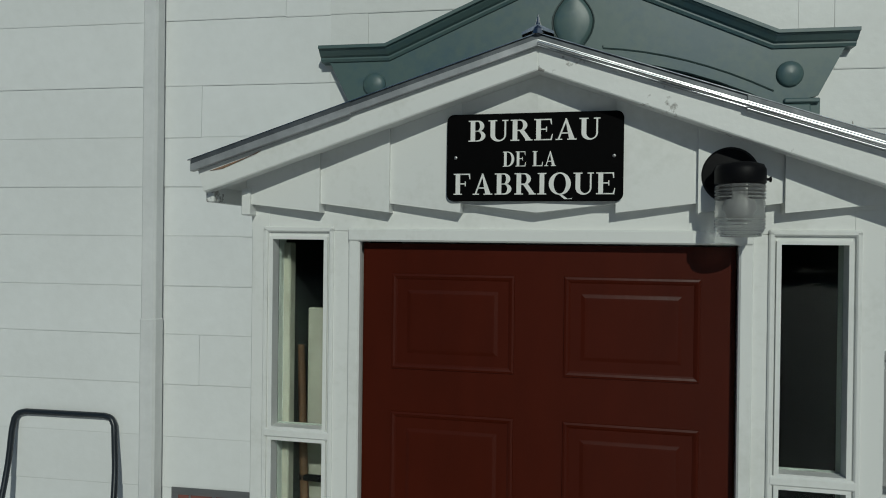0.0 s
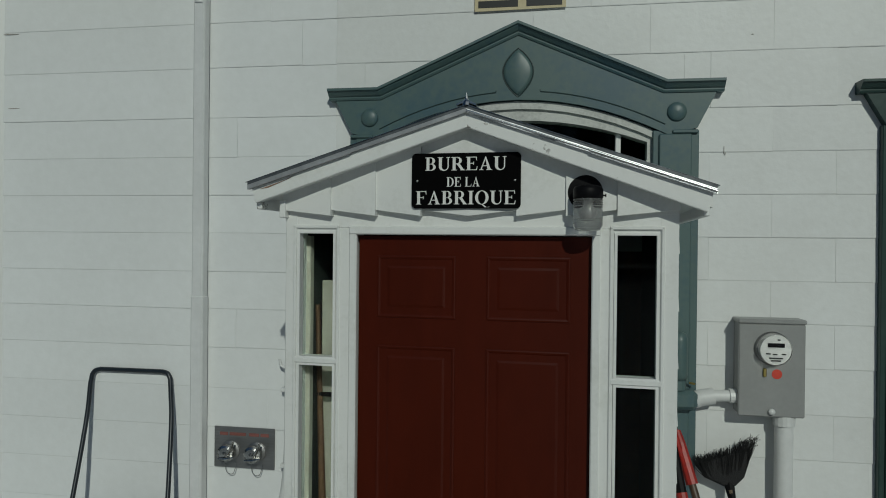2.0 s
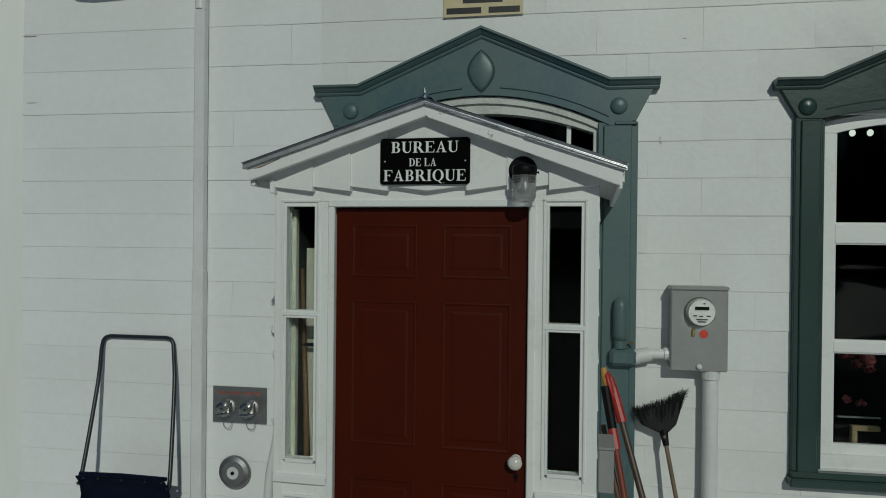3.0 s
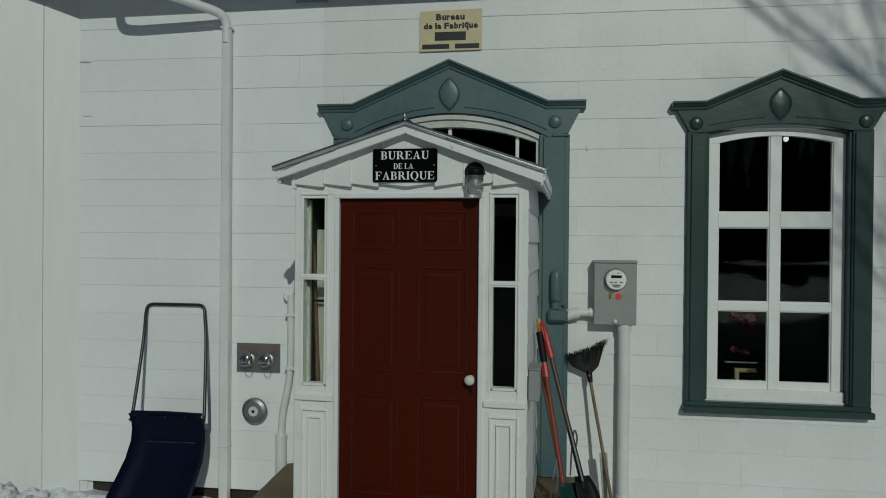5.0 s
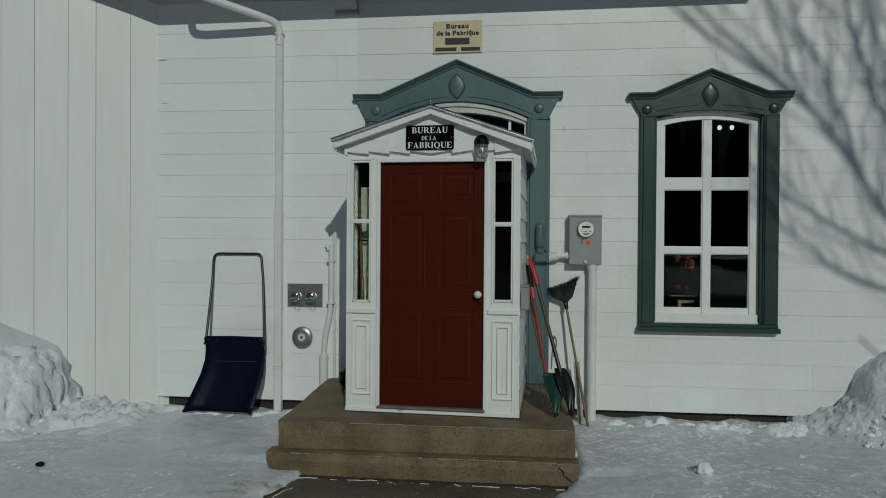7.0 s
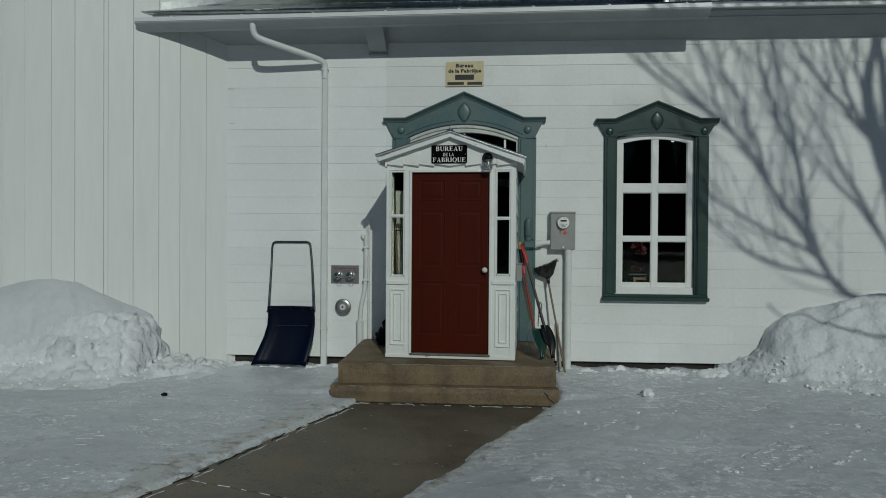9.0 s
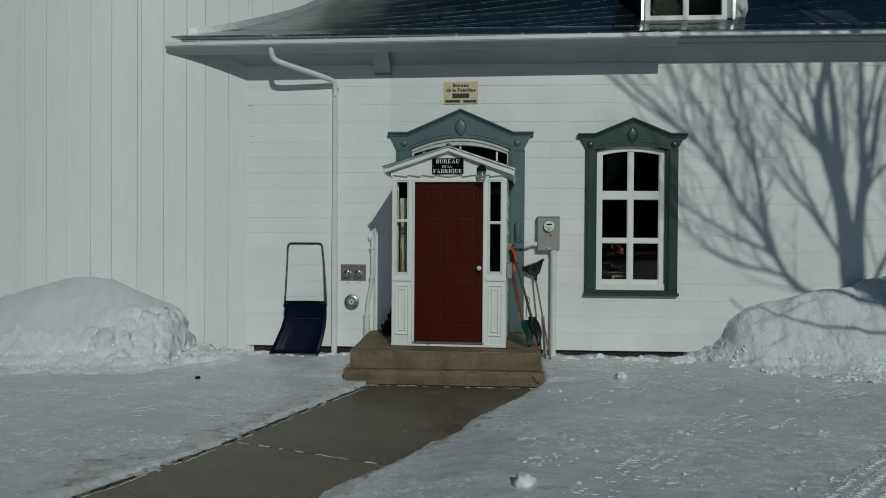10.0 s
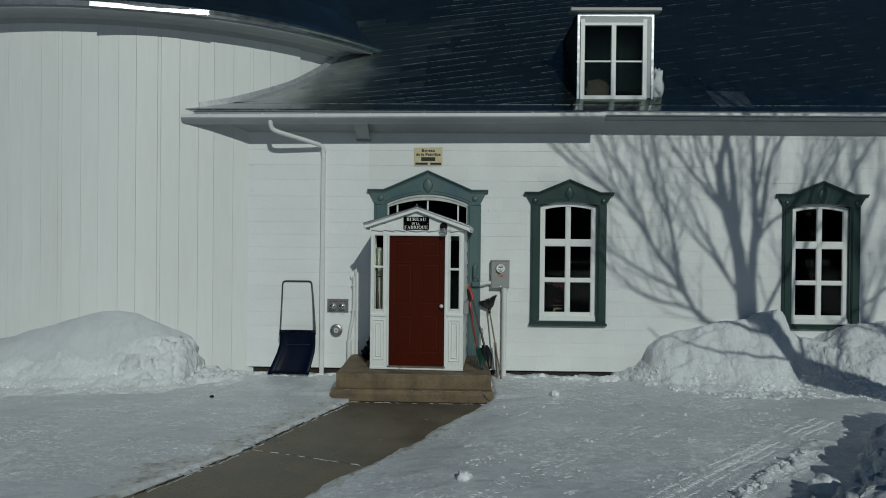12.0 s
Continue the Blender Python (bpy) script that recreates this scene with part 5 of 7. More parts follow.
part("elbow", tube(pipe, 0.038, 14), GUTTER, downpipe, smooth=True)
part("pipe", box(-1.799, -1.729, -0.086, -0.018, 2.2, 4.0, 0.009), GUTTER, downpipe)
part("pipe", box(-1.802, -1.726, -0.089, -0.016, 0.15, 2.22, 0.009), GUTTER, downpipe)
for z in (4.02, 0.62):
    part("strap", box(-1.806, -1.722, -0.0925, -0.014, z - 0.009, z + 0.009, 0.003), PVC, downpipe)
bm = bmesh.new()
box_ends = []
for x in (-1.185, -0.955):
    box_ends.append([bm.verts.new((x, y, z)) for y, z in ((-0.44, 4.612), (-0.02, 4.385), (-0.02, 4.235), (-0.47, 4.490))])
for k in range(4):
    bm.faces.new((box_ends[0][k], box_ends[0][(k + 1) % 4], box_ends[1][(k + 1) % 4], box_ends[1][k]))
bm.faces.new(box_ends[0])
bm.faces.new(box_ends[1][::-1])
eave_box = link("eaves_box", bm, SOFFIT)
tagged(eave_box, "flat grey box fixed along the sloping eaves", "eaves box")
part("rim", box(-1.195, -0.945, -0.040, -0.004, 4.205, 4.236, 0.003), SOFFIT, eave_box)

# ---------------------------------------------------------------- electric meter, conduits
meter = thing("electric_meter", "grey electric meter box with round glass dial", "electric meter", (1.33, 0, 0))
bm = box(-0.152, 0.152, -0.115, -0.006, 1.692, 2.165, 0.006)
part("body", bm, METERGREY, meter)
part("cover", box(-0.156, 0.156, -0.128, -0.113, 1.688, 2.150, 0.006), METERGREY, meter)
part("rain_lip", box(-0.160, 0.160, -0.134, -0.006, 2.150, 2.172, 0.005), METERGREY, meter)
part("collar", lathe([(0.083, -0.128), (0.083, -0.142), (0.078, -0.150), (0.066, -0.150)], "y", (0.0, 0, 2.030), 30), STEEL, meter)
part("dial", lathe([(0.068, -0.150), (0.068, -0.190), (0.001, -0.192)], "y", (0.0, 0, 2.030), 28), DIALWHITE, meter)
part("glass_dome", lathe([(0.074, -0.148), (0.074, -0.205), (0.066, -0.214), (0.001, -0.218)], "y", (0.0, 0, 2.030), 30), DOME, meter, smooth=True).visible_shadow = False
part("display", box(-0.037, 0.037, -0.1945, -0.191, 2.043, 2.062), BLACK, meter)
for x, z, w in ((-0.035, 2.012, 0.010), (-0.005, 2.010, 0.010), (0.034, 2.011, 0.010), (0.0, 1.992, 0.030), (0.0, 1.980, 0.022), (0.012, 2.078, 0.006)):
    part("dial_mark", box(x - w, x + w, -0.1942, -0.191, z - 0.003, z + 0.003), INK, meter)
part("seal_tag", box(-0.042, -0.026, -0.140, -0.128, 1.888, 1.930, 0.003), BRASS, meter, "small brass seal tag")
part("red_sticker", lathe([(0.024, -0.1285), (0.024, -0.1305), (0.001, -0.131)], "y", (0.024, 0, 1.902), 20), STICKER, meter, "round red sticker")
part("cap", lathe([(0.016, -0.128), (0.016, -0.140), (0.008, -0.146), (0.001, -0.147)], "y", (0.0, 0, 1.716), 16), PVC, meter, smooth=True)

conduit = thing("meter_conduit", "white plastic conduit from the meter box to the ground", "conduit", (1.405, -0.075, 0))
part("pipe", tube([(0, 0, 1.69), (0, 0, 0.12)], 0.044, 16), PVC, conduit, smooth=True)
part("collar", tube([(0, 0, 1.69), (0, 0, 1.64)], 0.052, 16), PVC, conduit)
part("collar", tube([(0, 0, 0.40), (0, 0, 0.34)], 0.050, 16), PVC, conduit)

entry = thing("cable_entry", "white conduit elbow and painted cable fitting beside the meter", "conduit", (0, 0, 0))
part("pipe", tube([(1.178, -0.07, 1.775), (1.06, -0.07, 1.770)], 0.030, 14), PVC, entry, smooth=True)
part("collar", tube([(1.178, -0.07, 1.775), (1.145, -0.07, 1.774)], 0.037, 14), PVC, entry)
part("elbow", tube(bow([(1.07, -0.07, 1.77), (1.0, -0.07, 1.755), (0.97, -0.07, 1.745), (0.86, -0.07, 1.74)], 4), 0.043, 14), PVC, entry, smooth=True)
bm = box(0.835, 0.985, -0.13, -0.058, 1.70, 1.80, 0.02)
part("fitting", bm, TEAL_OLD, entry, "fitting painted blue-green")
part("riser", tube([(0.895, -0.095, 1.80), (0.895, -0.095, 1.86)], 0.035, 12), TEAL_OLD, entry)
bm = lathe([(0.001, 1.845), (0.034, 1.85), (0.042, 1.88), (0.042, 2.05), (0.034, 2.085), (0.001, 2.10)], "z", (0.895, -0.100, 0), 16)
part("weather_head", bm, TEAL_OLD, entry, smooth=True)
part("clamp_screw", tube([(0.945, -0.09, 1.835), (0.975, -0.09, 1.83)], 0.006, 6), BRASS, entry)

conduit_left = thing("wall_conduit", "white painted conduit with slip joint on the wall", "conduit", (0, 0, 0))
part("sleeve", tube([(-1.285, -0.05, 0.16), (-1.285, -0.05, 0.72)], 0.045, 14), PVC, conduit_left, smooth=True)
part("sleeve_rim", tube([(-1.285, -0.05, 0.70), (-1.285, -0.05, 0.73)], 0.049, 14), PVC, conduit_left)
part("pipe", tube(bow([(-1.285, -0.05, 0.72), (-1.270, -0.05, 0.92), (-1.225, -0.05, 1.16), (-1.210, -0.05, 1.40), (-1.210, -0.05, 1.86)], 5), 0.029, 12), PVC, conduit_left, smooth=True)
for z in (1.70, 1.27):
    part("strap", box(-1.25, -1.17, -0.085, -0.012, z - 0.012, z + 0.012, 0.003), PVC, conduit_left)
part("cable_hook", tube(bow([(-1.19, -0.05, 1.98), (-1.19, -0.06, 1.88), (-1.215, -0.06, 1.825), (-1.255, -0.06, 1.83), (-1.268, -0.06, 1.87)], 5), 0.008, 8), PVC, conduit_left, smooth=True)
part("cable", tube([(-1.175, -0.035, 0.5), (-1.175, -0.035, 2.05)], 0.012, 8), PVC, conduit_left, smooth=True)

# ---------------------------------------------------------------- fire-hose connection and alarm bell
inlet = thing("fire_hose_inlet", "steel wall plate with two chrome hose connections", "hose connection", (-1.496, -0.013, 1.341))
part("plate", box(-0.185, 0.185, -0.006, 0.0, -0.118, 0.118, 0.002), STEEL, inlet)
bm = bmesh.new()
for x0, x1 in ((-0.15, -0.10), (-0.09, 0.01), (0.03, 0.09), (0.10, 0.15)):
    box(x0, x1, -0.0075, -0.006, 0.068, 0.086, bm=bm)
part("lettering_bar", bm, FADEDRED, inlet, "illegible faded red lettering")
for x in (-0.085, 0.075):
    part("flange", lathe([(0.058, -0.006), (0.058, -0.014), (0.044, -0.020), (0.001, -0.020)], "y", (x, 0, -0.02), 24), STEEL, inlet)
    bm = lathe([(0.036, -0.018), (0.036, -0.050), (0.047, -0.052), (0.049, -0.057), (0.047, -0.062), (0.049, -0.067), (0.047, -0.076), (0.034, -0.082), (0.014, -0.084), (0.012, -0.094), (0.001, -0.096)], "y", (x, 0, -0.02), 24)
    part("hose_cap", bm, CHROME, inlet, "polished ringed cap", smooth=False)
    part("lug", tube([(x + 0.012, -0.080, -0.03), (x + 0.040, -0.088, 0.010), (x + 0.056, -0.088, 0.052)], [0.012, 0.010, 0.007], 8), CHROME, inlet, smooth=True)
    part("lug", tube([(x - 0.035, -0.082, -0.050), (x + 0.010, -0.090, -0.046), (x + 0.056, -0.084, -0.036)], [0.009, 0.011, 0.008], 8), CHROME, inlet, smooth=True)
    part("chain", tube(bow([(x - 0.02, -0.03, -0.075), (x - 0.01, -0.03, -0.135), (x + 0.03, -0.03, -0.145), (x + 0.05, -0.03, -0.08)], 5), 0.0020, 6), STEEL, inlet)
bell = thing("alarm_bell", "round grey metal alarm bell on the wall", "alarm bell", (-1.512, -0.012, 0.915))
part("gong", lathe([(0.106, -0.030), (0.106, -0.040), (0.100, -0.052), (0.075, -0.062), (0.045, -0.064), (0.001, -0.064)], "y", (0, 0, 0), 36), STEEL, bell, smooth=False)
part("back_box", lathe([(0.075, 0.0), (0.075, -0.034), (0.001, -0.034)], "y", (0, 0, 0), 24), METERGREY, bell)
part("centre_label", lathe([(0.040, -0.0645), (0.040, -0.066), (0.001, -0.066)], "y", (0, 0, 0), 24), DIALWHITE, bell)
part("centre_bolt", lathe([(0.012, -0.066), (0.012, -0.072), (0.001, -0.073)], "y", (0, 0, 0), 10), BLACK, bell)

def lump(seed, rx, ry, rz, at, rough=0.25, sub=3):
    bm = bmesh.new()
    bmesh.ops.create_icosphere(bm, subdivisions=sub, radius=1.0)
    for v in bm.verts:
        d = 1 + rough * fbm(v.co.x + seed, v.co.y, v.co.z, 1.6) + rough * 0.4 * fbm(v.co.x, v.co.y + seed, v.co.z, 5.0)
        v.co = Vector((v.co.x * rx * d + at[0], v.co.y * ry * d + at[1], v.co.z * rz * d + at[2]))
    return bm


# ---------------------------------------------------------------- dormer
DX, DY = 3.28, 0.02
dormer = thing("dormer", "white metal-trimmed roof dormer with four-pane window", "dormer", (DX, DY, 5.0))
for s in (-1, 1):
    x = s * 0.60
    tri = [(x, 0.02, 1.47), (x, 0.02, -0.05), (x, 0.45, 0.24), (x, 0.75, 0.50), (x, 1.80, 1.47)]
    bm = bmesh.new()
    inner = [bm.verts.new(p) for p in tri]
    outer = [bm.verts.new((p[0] + s * 0.03, p[1], p[2])) for p in tri]
    bm.faces.new(inner)
    bm.faces.new(outer[::-1])
    for k in range(5):
        bm.faces.new((inner[k], inner[(k + 1) % 5], outer[(k + 1) % 5], outer[k]))
    part("cheek", bm, CHEEK, dormer, "dark metal cheek")
part("dormer_roof", box(-0.66, 0.66, 0.12, 1.95, 1.47, 1.530, 0.004), ROOF, dormer)
part("cap_board", box(-0.79, 0.77, -0.10, 0.12, 1.47, 1.535, 0.012), METERGREY, dormer)
WX = -0.028
for s in (-1, 1):
    xa, xb = sorted((s * 0.612, s * 0.660))
    part("corner_trim", box(xa, xb, -0.012, 0.05, -0.03, 1.47, 0.004), GALV, dormer, "shiny metal corner trim")
    xa, xb = sorted((WX + s * 0.498, WX + s * 0.572))
    part("window_frame", box(xa, xb, -0.004, 0.06, 0.0, 1.36, 0.004), TRIM, dormer)
    xa, xb = sorted((WX + s * 0.040, WX + s * 0.498))
    for za, zb in ((0.040, 0.622), (0.645, 1.25)):
        part("pane", box(xa, xb, 0.03, 0.034, za, zb), PANE, dormer)
    part("glazing_bar", box(xa, xb, 0.012, 0.05, 0.620, 0.647), TRIM, dormer)
part("mullion", box(WX - 0.040, WX + 0.040, -0.004, 0.06, 0.0, 1.26, 0.004), TRIM, dormer)
part("window_frame", box(WX - 0.572, WX + 0.572, -0.006, 0.06, 1.25, 1.30, 0.004), TRIM, dormer)
part("reveal", box(WX + 0.574, 0.612, 0.0, 0.06, 0.0, 1.30), SOFFIT, dormer)
part("reveal", box(-0.612, 0.612, 0.0, 0.06, 1.302, 1.40), SOFFIT, dormer)
part("head_trim", box(-0.660, 0.660, -0.014, 0.06, 1.40, 1.468, 0.004), GALV, dormer, "shiny metal head trim")
part("window_frame", box(WX - 0.572, WX + 0.572, -0.010, 0.06, -0.03, 0.040, 0.004), TRIM, dormer)
part("inner_backing", box(-0.57, 0.57, 0.30, 0.33, 0.0, 1.44), DARK, dormer)
part("curtain", lump(51, 0.21, 0.05, 0.17, (-0.27, 0.15, 0.17), 0.4), mat("tan_cloth", (0.20, 0.15, 0.11), rough=0.9), dormer, "tan cloth bundle behind the pane")


snow_lump = link("snow_lump", lump(3, 0.105, 0.10, 0.25, (4.03, 0.12, 5.26), 0.55), BANKSNOW, smooth=True)
tagged(snow_lump, "small lump of snow clinging beside the dormer", "snow")

# ---------------------------------------------------------------- sleigh shovel against the wall
scoop = thing("sleigh_shovel", "navy plastic sleigh snow shovel leaning on the wall", "snow shovel", (0, 0, 0))
bm = bmesh.new()
prof = [(0.0, -0.325), (0.06, -0.30), (0.20, -0.255), (0.36, -0.215), (0.50, -0.200), (0.60, -0.205), (0.68, -0.235), (0.735, -0.285)]
grid_a, grid_b = [], []
for h, y in prof:
    f = h / 0.735
    xl, xr = -2.625 + 0.165 * min(1.0, f / 0.60) + 0.030 * max(0.0, (f - 0.6) / 0.4), -1.915 + 0.080 * min(1.0, f / 0.55) + 0.005 * f
    ra, rb = [], []
    for k in range(9):
        u = k / 8
        side = 0.085 * smooth(0.16, 0.0, min(u, 1 - u)) * (1 - 0.3 * f)
        x = xl + (xr - xl) * u
        ra.append(bm.verts.new((x, y - side, 0.19 + h)))
        rb.append(bm.verts.new((x, y - side + 0.008, 0.19 + h + 0.002)))
    grid_a.append(ra)
    grid_b.append(rb)
for g in (grid_a, grid_b):
    for a, b in zip(g, g[1:]):
        for k in range(8):
            bm.faces.new((a[k], a[k + 1], b[k + 1], b[k]))
n = len(prof) - 1
for k in range(8):
    bm.faces.new((grid_a[0][k], grid_a[0][k + 1], grid_b[0][k + 1], grid_b[0][k]))
    bm.faces.new((grid_a[n][k], grid_a[n][k + 1], grid_b[n][k + 1], grid_b[n][k]))
for j in range(n):
    for k in (0, 8):
        bm.faces.new((grid_a[j][k], grid_a[j + 1][k], grid_b[j + 1][k], grid_b[j][k]))
part("scoop", bm, NAVY, scoop, smooth=True)
part("edge_roll", tube([(-2.435, -0.292, 0.925), (-2.14, -0.29, 0.93), (-1.845, -0.292, 0.925)], 0.014, 8), NAVY, scoop)
# the crease's highlight is painted as a thin paler strip
bm = tube([(-2.345, -0.221, 0.675), (-1.935, -0.218, 0.680)], 0.005, 6)
part("crease_highlight", bm, mat("navy_crease_highlight", (0.035, 0.045, 0.07), (0.004, 0.006, 0.018), rough=0.5, scale=60, fine=160, low=0.45, high=0.6), scoop, "thin pale strip painted as the scoop's crease highlight")
handle = bow([(-2.445, -0.30, 0.86), (-2.440, -0.265, 0.92), (-2.462, -0.085, 1.45), (-2.468, -0.038, 1.68)], 4)
handle += bow([(-2.462, -0.030, 1.730), (-2.445, -0.026, 1.752), (-2.41, -0.024, 1.762)], 3)
handle += bow([(-2.01, -0.024, 1.762), (-1.975, -0.026, 1.752), (-1.956, -0.030, 1.722)], 3)
handle += bow([(-1.948, -0.038, 1.66), (-1.915, -0.085, 1.45), (-1.838, -0.262, 0.92), (-1.838, -0.29, 0.87)], 4)
part("handle", tube(handle, 0.0135, 10), TUBE_BLK, scoop, smooth=True)
for x in (-2.40, -2.30, -2.14, -1.98, -1.87):
    part("bolt", lathe([(0.007, 0), (0.007, -0.004), (0.001, -0.006)], "y", (x, -0.305, 0.905), 8), TUBE_BLK, scoop)


# ---------------------------------------------------------------- shovels and broom beside the porch
def shaft(name, a, b, r, material, parent, smooth_it=True):
    return part(name, tube([a, Vector(a).lerp(Vector(b), 0.5), b], r, 10), material, parent, smooth=smooth_it)


def blade(a, b, wide, dish, turn, n=8):
    """A dished blade from a (socket) to b (tip)."""
    a, b = Vector(a), Vector(b)
    d = (b - a).normalized()
    side = Vector((math.cos(turn), math.sin(turn), 0))
    side = (side - d * side.dot(d)).normalized()
    out = d.cross(side)
    bm = bmesh.new()
    front, back = [], []
    for j in range(n + 1):
        t = j / n
        w = wide * (0.70 + 0.35 * smooth(0, 0.2, t)) * (1 - 0.80 * smooth(0.40, 1.06, t))
        ra, rb = [], []
        for k in range(7):
            u = k / 3 - 1
            p = a + (b - a) * t + side * (u * w / 2) - out * (dish * (1 - u * u) * (0.4 + 0.6 * t)) + out * 0.05 * math.sin(2.2 * t)
            ra.append(bm.verts.new(p))
            rb.append(bm.verts.new(p + out * 0.004))
        front.append(ra)
        back.append(rb)
    for g in (front, back):
        for p, q in zip(g, g[1:]):
            for k in range(6):
                bm.faces.new((p[k], p[k + 1], q[k + 1], q[k]))
    rim = [r[0] for r in front] + front[-1][1:] + [r[-1] for r in front[::-1]][1:] + front[0][::-1][1:-1]
    rim2 = [r[0] for r in back] + back[-1][1:] + [r[-1] for r in back[::-1]][1:] + back[0][::-1][1:-1]
    for k in range(len(rim)):
        bm.faces.new((rim[k], rim[(k + 1) % len(rim)], rim2[(k + 1) % len(rim)], rim2[k]))
    return bm


def d_grip(top, down, wide, turn, r=0.014):
    """The open D of a shovel's handle."""
    top, d = Vector(top), Vector(down).normalized()
    side = Vector((math.cos(turn), math.sin(turn), 0))
    side = (side - d * side.dot(d)).normalized()
    pts = [top + d * 0.17, top + d * 0.09 + side * wide * 0.42, top + d * 0.02 + side * wide * 0.5, top + side * wide * 0.42,
           top - side * wide * 0.42, top + d * 0.02 - side * wide * 0.5, top + d * 0.09 - side * wide * 0.42, top + d * 0.17]
    return tube(pts, r, 8, cap=True)


spade = thing("green_shovel", "green-bladed shovel with red grip and wooden shaft", "shovel", (0, 0, 0))
a, b = Vector((0.785, -0.62, 1.775)), Vector((1.045, -1.00, 0.80))
shaft("shaft", a.lerp(b, 0.2), b, 0.0165, BROWNSHAFT, spade)
part("grip_sleeve", tube([a.lerp(b, 0.05), a.lerp(b, 0.10), a.lerp(b, 0.26)], [0.018, 0.024, 0.026], 10), REDPLASTIC, spade, "red plastic grip sleeve")
part("grip", d_grip(a + Vector((0, 0, -0.03)), b - a, 0.09, radians(82)), REDPLASTIC, spade, "red D-shaped grip", smooth=True)
part("grip_end", tube([a + Vector((-0.022, -0.030, 0.004)), a + Vector((-0.010, -0.040, -0.055)), a + Vector((0.004, -0.045, -0.10))], [0.014, 0.022, 0.018], 10), YELLOWPLASTIC, spade, "worn yellow end of the grip", smooth=True)
part("blade", blade((1.040, -0.99, 0.83), (1.110, -1.14, 0.466), 0.160, 0.04, radians(38)), DARKBLADE, spade, smooth=True)
part("socket", tube([b + (a - b) * 0.30, b, (1.05, -1.01, 0.76)], [0.017, 0.019, 0.014], 10), DARKBLADE, spade)

red_shovel = thing("red_shaft_shovel", "old shovel with red-stained shaft and green blade", "shovel", (0, 0, 0))
a, b = Vector((0.762, -0.66, 1.74)), Vector((0.935, -1.04, 0.72))
shaft("shaft", a.lerp(b, 0.12), b, 0.0155, REDWOOD, red_shovel)
part("grip", tube([a.lerp(b, 0.05), a.lerp(b, 0.24)], 0.023, 10), BLACK, red_shovel, "black rubber grip")
part("grip_collar", tube([a.lerp(b, 0.24), a.lerp(b, 0.33)], 0.024, 10), REDPLASTIC, red_shovel, "red plastic collar below the grip")
part("blade", blade((0.950, -1.04, 0.80), (0.985, -1.22, 0.466), 0.165, 0.04, radians(36)), GREENBLADE, red_shovel, "green enamelled blade", smooth=True)

ice_shovel = thing("garden_fork", "dark steel fork with thin tines beside the shovels", "garden fork", (0, 0, 0))
a, b = Vector((0.775, -0.50, 1.45)), Vector((0.90, -0.74, 0.86))
shaft("shaft", a, b, 0.014, DARKWOOD, ice_shovel)
for k in range(3):
    part("tine", tube(bow([b, b + Vector((0.03 * (k - 1), -0.05, -0.12)), b + Vector((0.04 * (k - 1) - 0.02, -0.06, -0.385))], 4), 0.005, 6), STEEL, ice_shovel)
part("loop", tube(bow([(1.00, -0.80, 0.90), (1.02, -0.84, 1.02), (1.00, -0.86, 1.08), (0.985, -0.88, 0.98), (0.975, -0.90, 0.80)], 4), 0.006, 6), STEEL, ice_shovel)

broom = thing("push_broom", "upturned broom with black bristles leaning on the wall", "broom", (0, 0, 0))
a, b = Vector((1.147, -0.11, 1.31)), Vector((1.350, -0.34, 0.16))
shaft("shaft", a, b, 0.0125, GREYSHAFT, broom)
rng = random.Random(14)
bm = prism([(-0.150, 0.128), (-0.120, 0.060), (-0.03, 0.022), (0.026, 0.026), (0.068, 0.072), (0.090, 0.150), (0.088, 0.218), (-0.03, 0.165), (-0.140, 0.142)], -0.024, 0.02, bevel=0.010)
for k in range(420):
    u, v = rng.random(), rng.uniform(-1, 1)
    foot = Vector((-0.12 + 0.19 * u, 0.020 * v, 0.060 + 0.045 * u - 0.03 * math.sin(math.pi * u)))
    tip = Vector((-0.180 + 0.292 * u + rng.gauss(0, 0.006), 0.040 * v, 0.152 + 0.108 * u ** 1.3 + rng.gauss(0, 0.007)))
    tube([foot, foot.lerp(tip, 0.6) + Vector((0, 0, -0.006)), tip], [0.0022, 0.0019, 0.0009], 3, bm)
head = part("bristle_head", bm, BRISTLE, broom)
head.matrix_local = pose(1.147, -0.085, 1.30)
part("collar", tube([a + Vector((-0.004, 0.03, 0.04)), a + (b - a) * 0.05], [0.028, 0.017], 10), BLACK, broom)
bm = bmesh.new()
rng = random.Random(4)
for k in range(70):
    x = 0.03 + 0.075 * rng.random()
    z = 1.30 + 0.215 + (x - 0.03) * 0.45 + rng.uniform(-0.02, 0.02)
    tube([(1.155 + x, -0.09 + rng.uniform(-0.03, 0.03), z), (1.155 + x + rng.uniform(0.0, 0.045), -0.09 + rng.uniform(-0.04, 0.04), z + rng.uniform(0.005, 0.03))], 0.0012, 3, bm=bm)
part("stray_bristles", bm, BRISTLE, broom)
slat = link("weathered_slat", box(-0.028, 0.028, -0.01, 0.01, 0.0, 0.62, 0.003), LATH)
slat.matrix_world = pose(1.300, -0.16, 0.14, 5, -5, 0)
tagged(slat, "short weathered white lath standing by the steps", "lath")

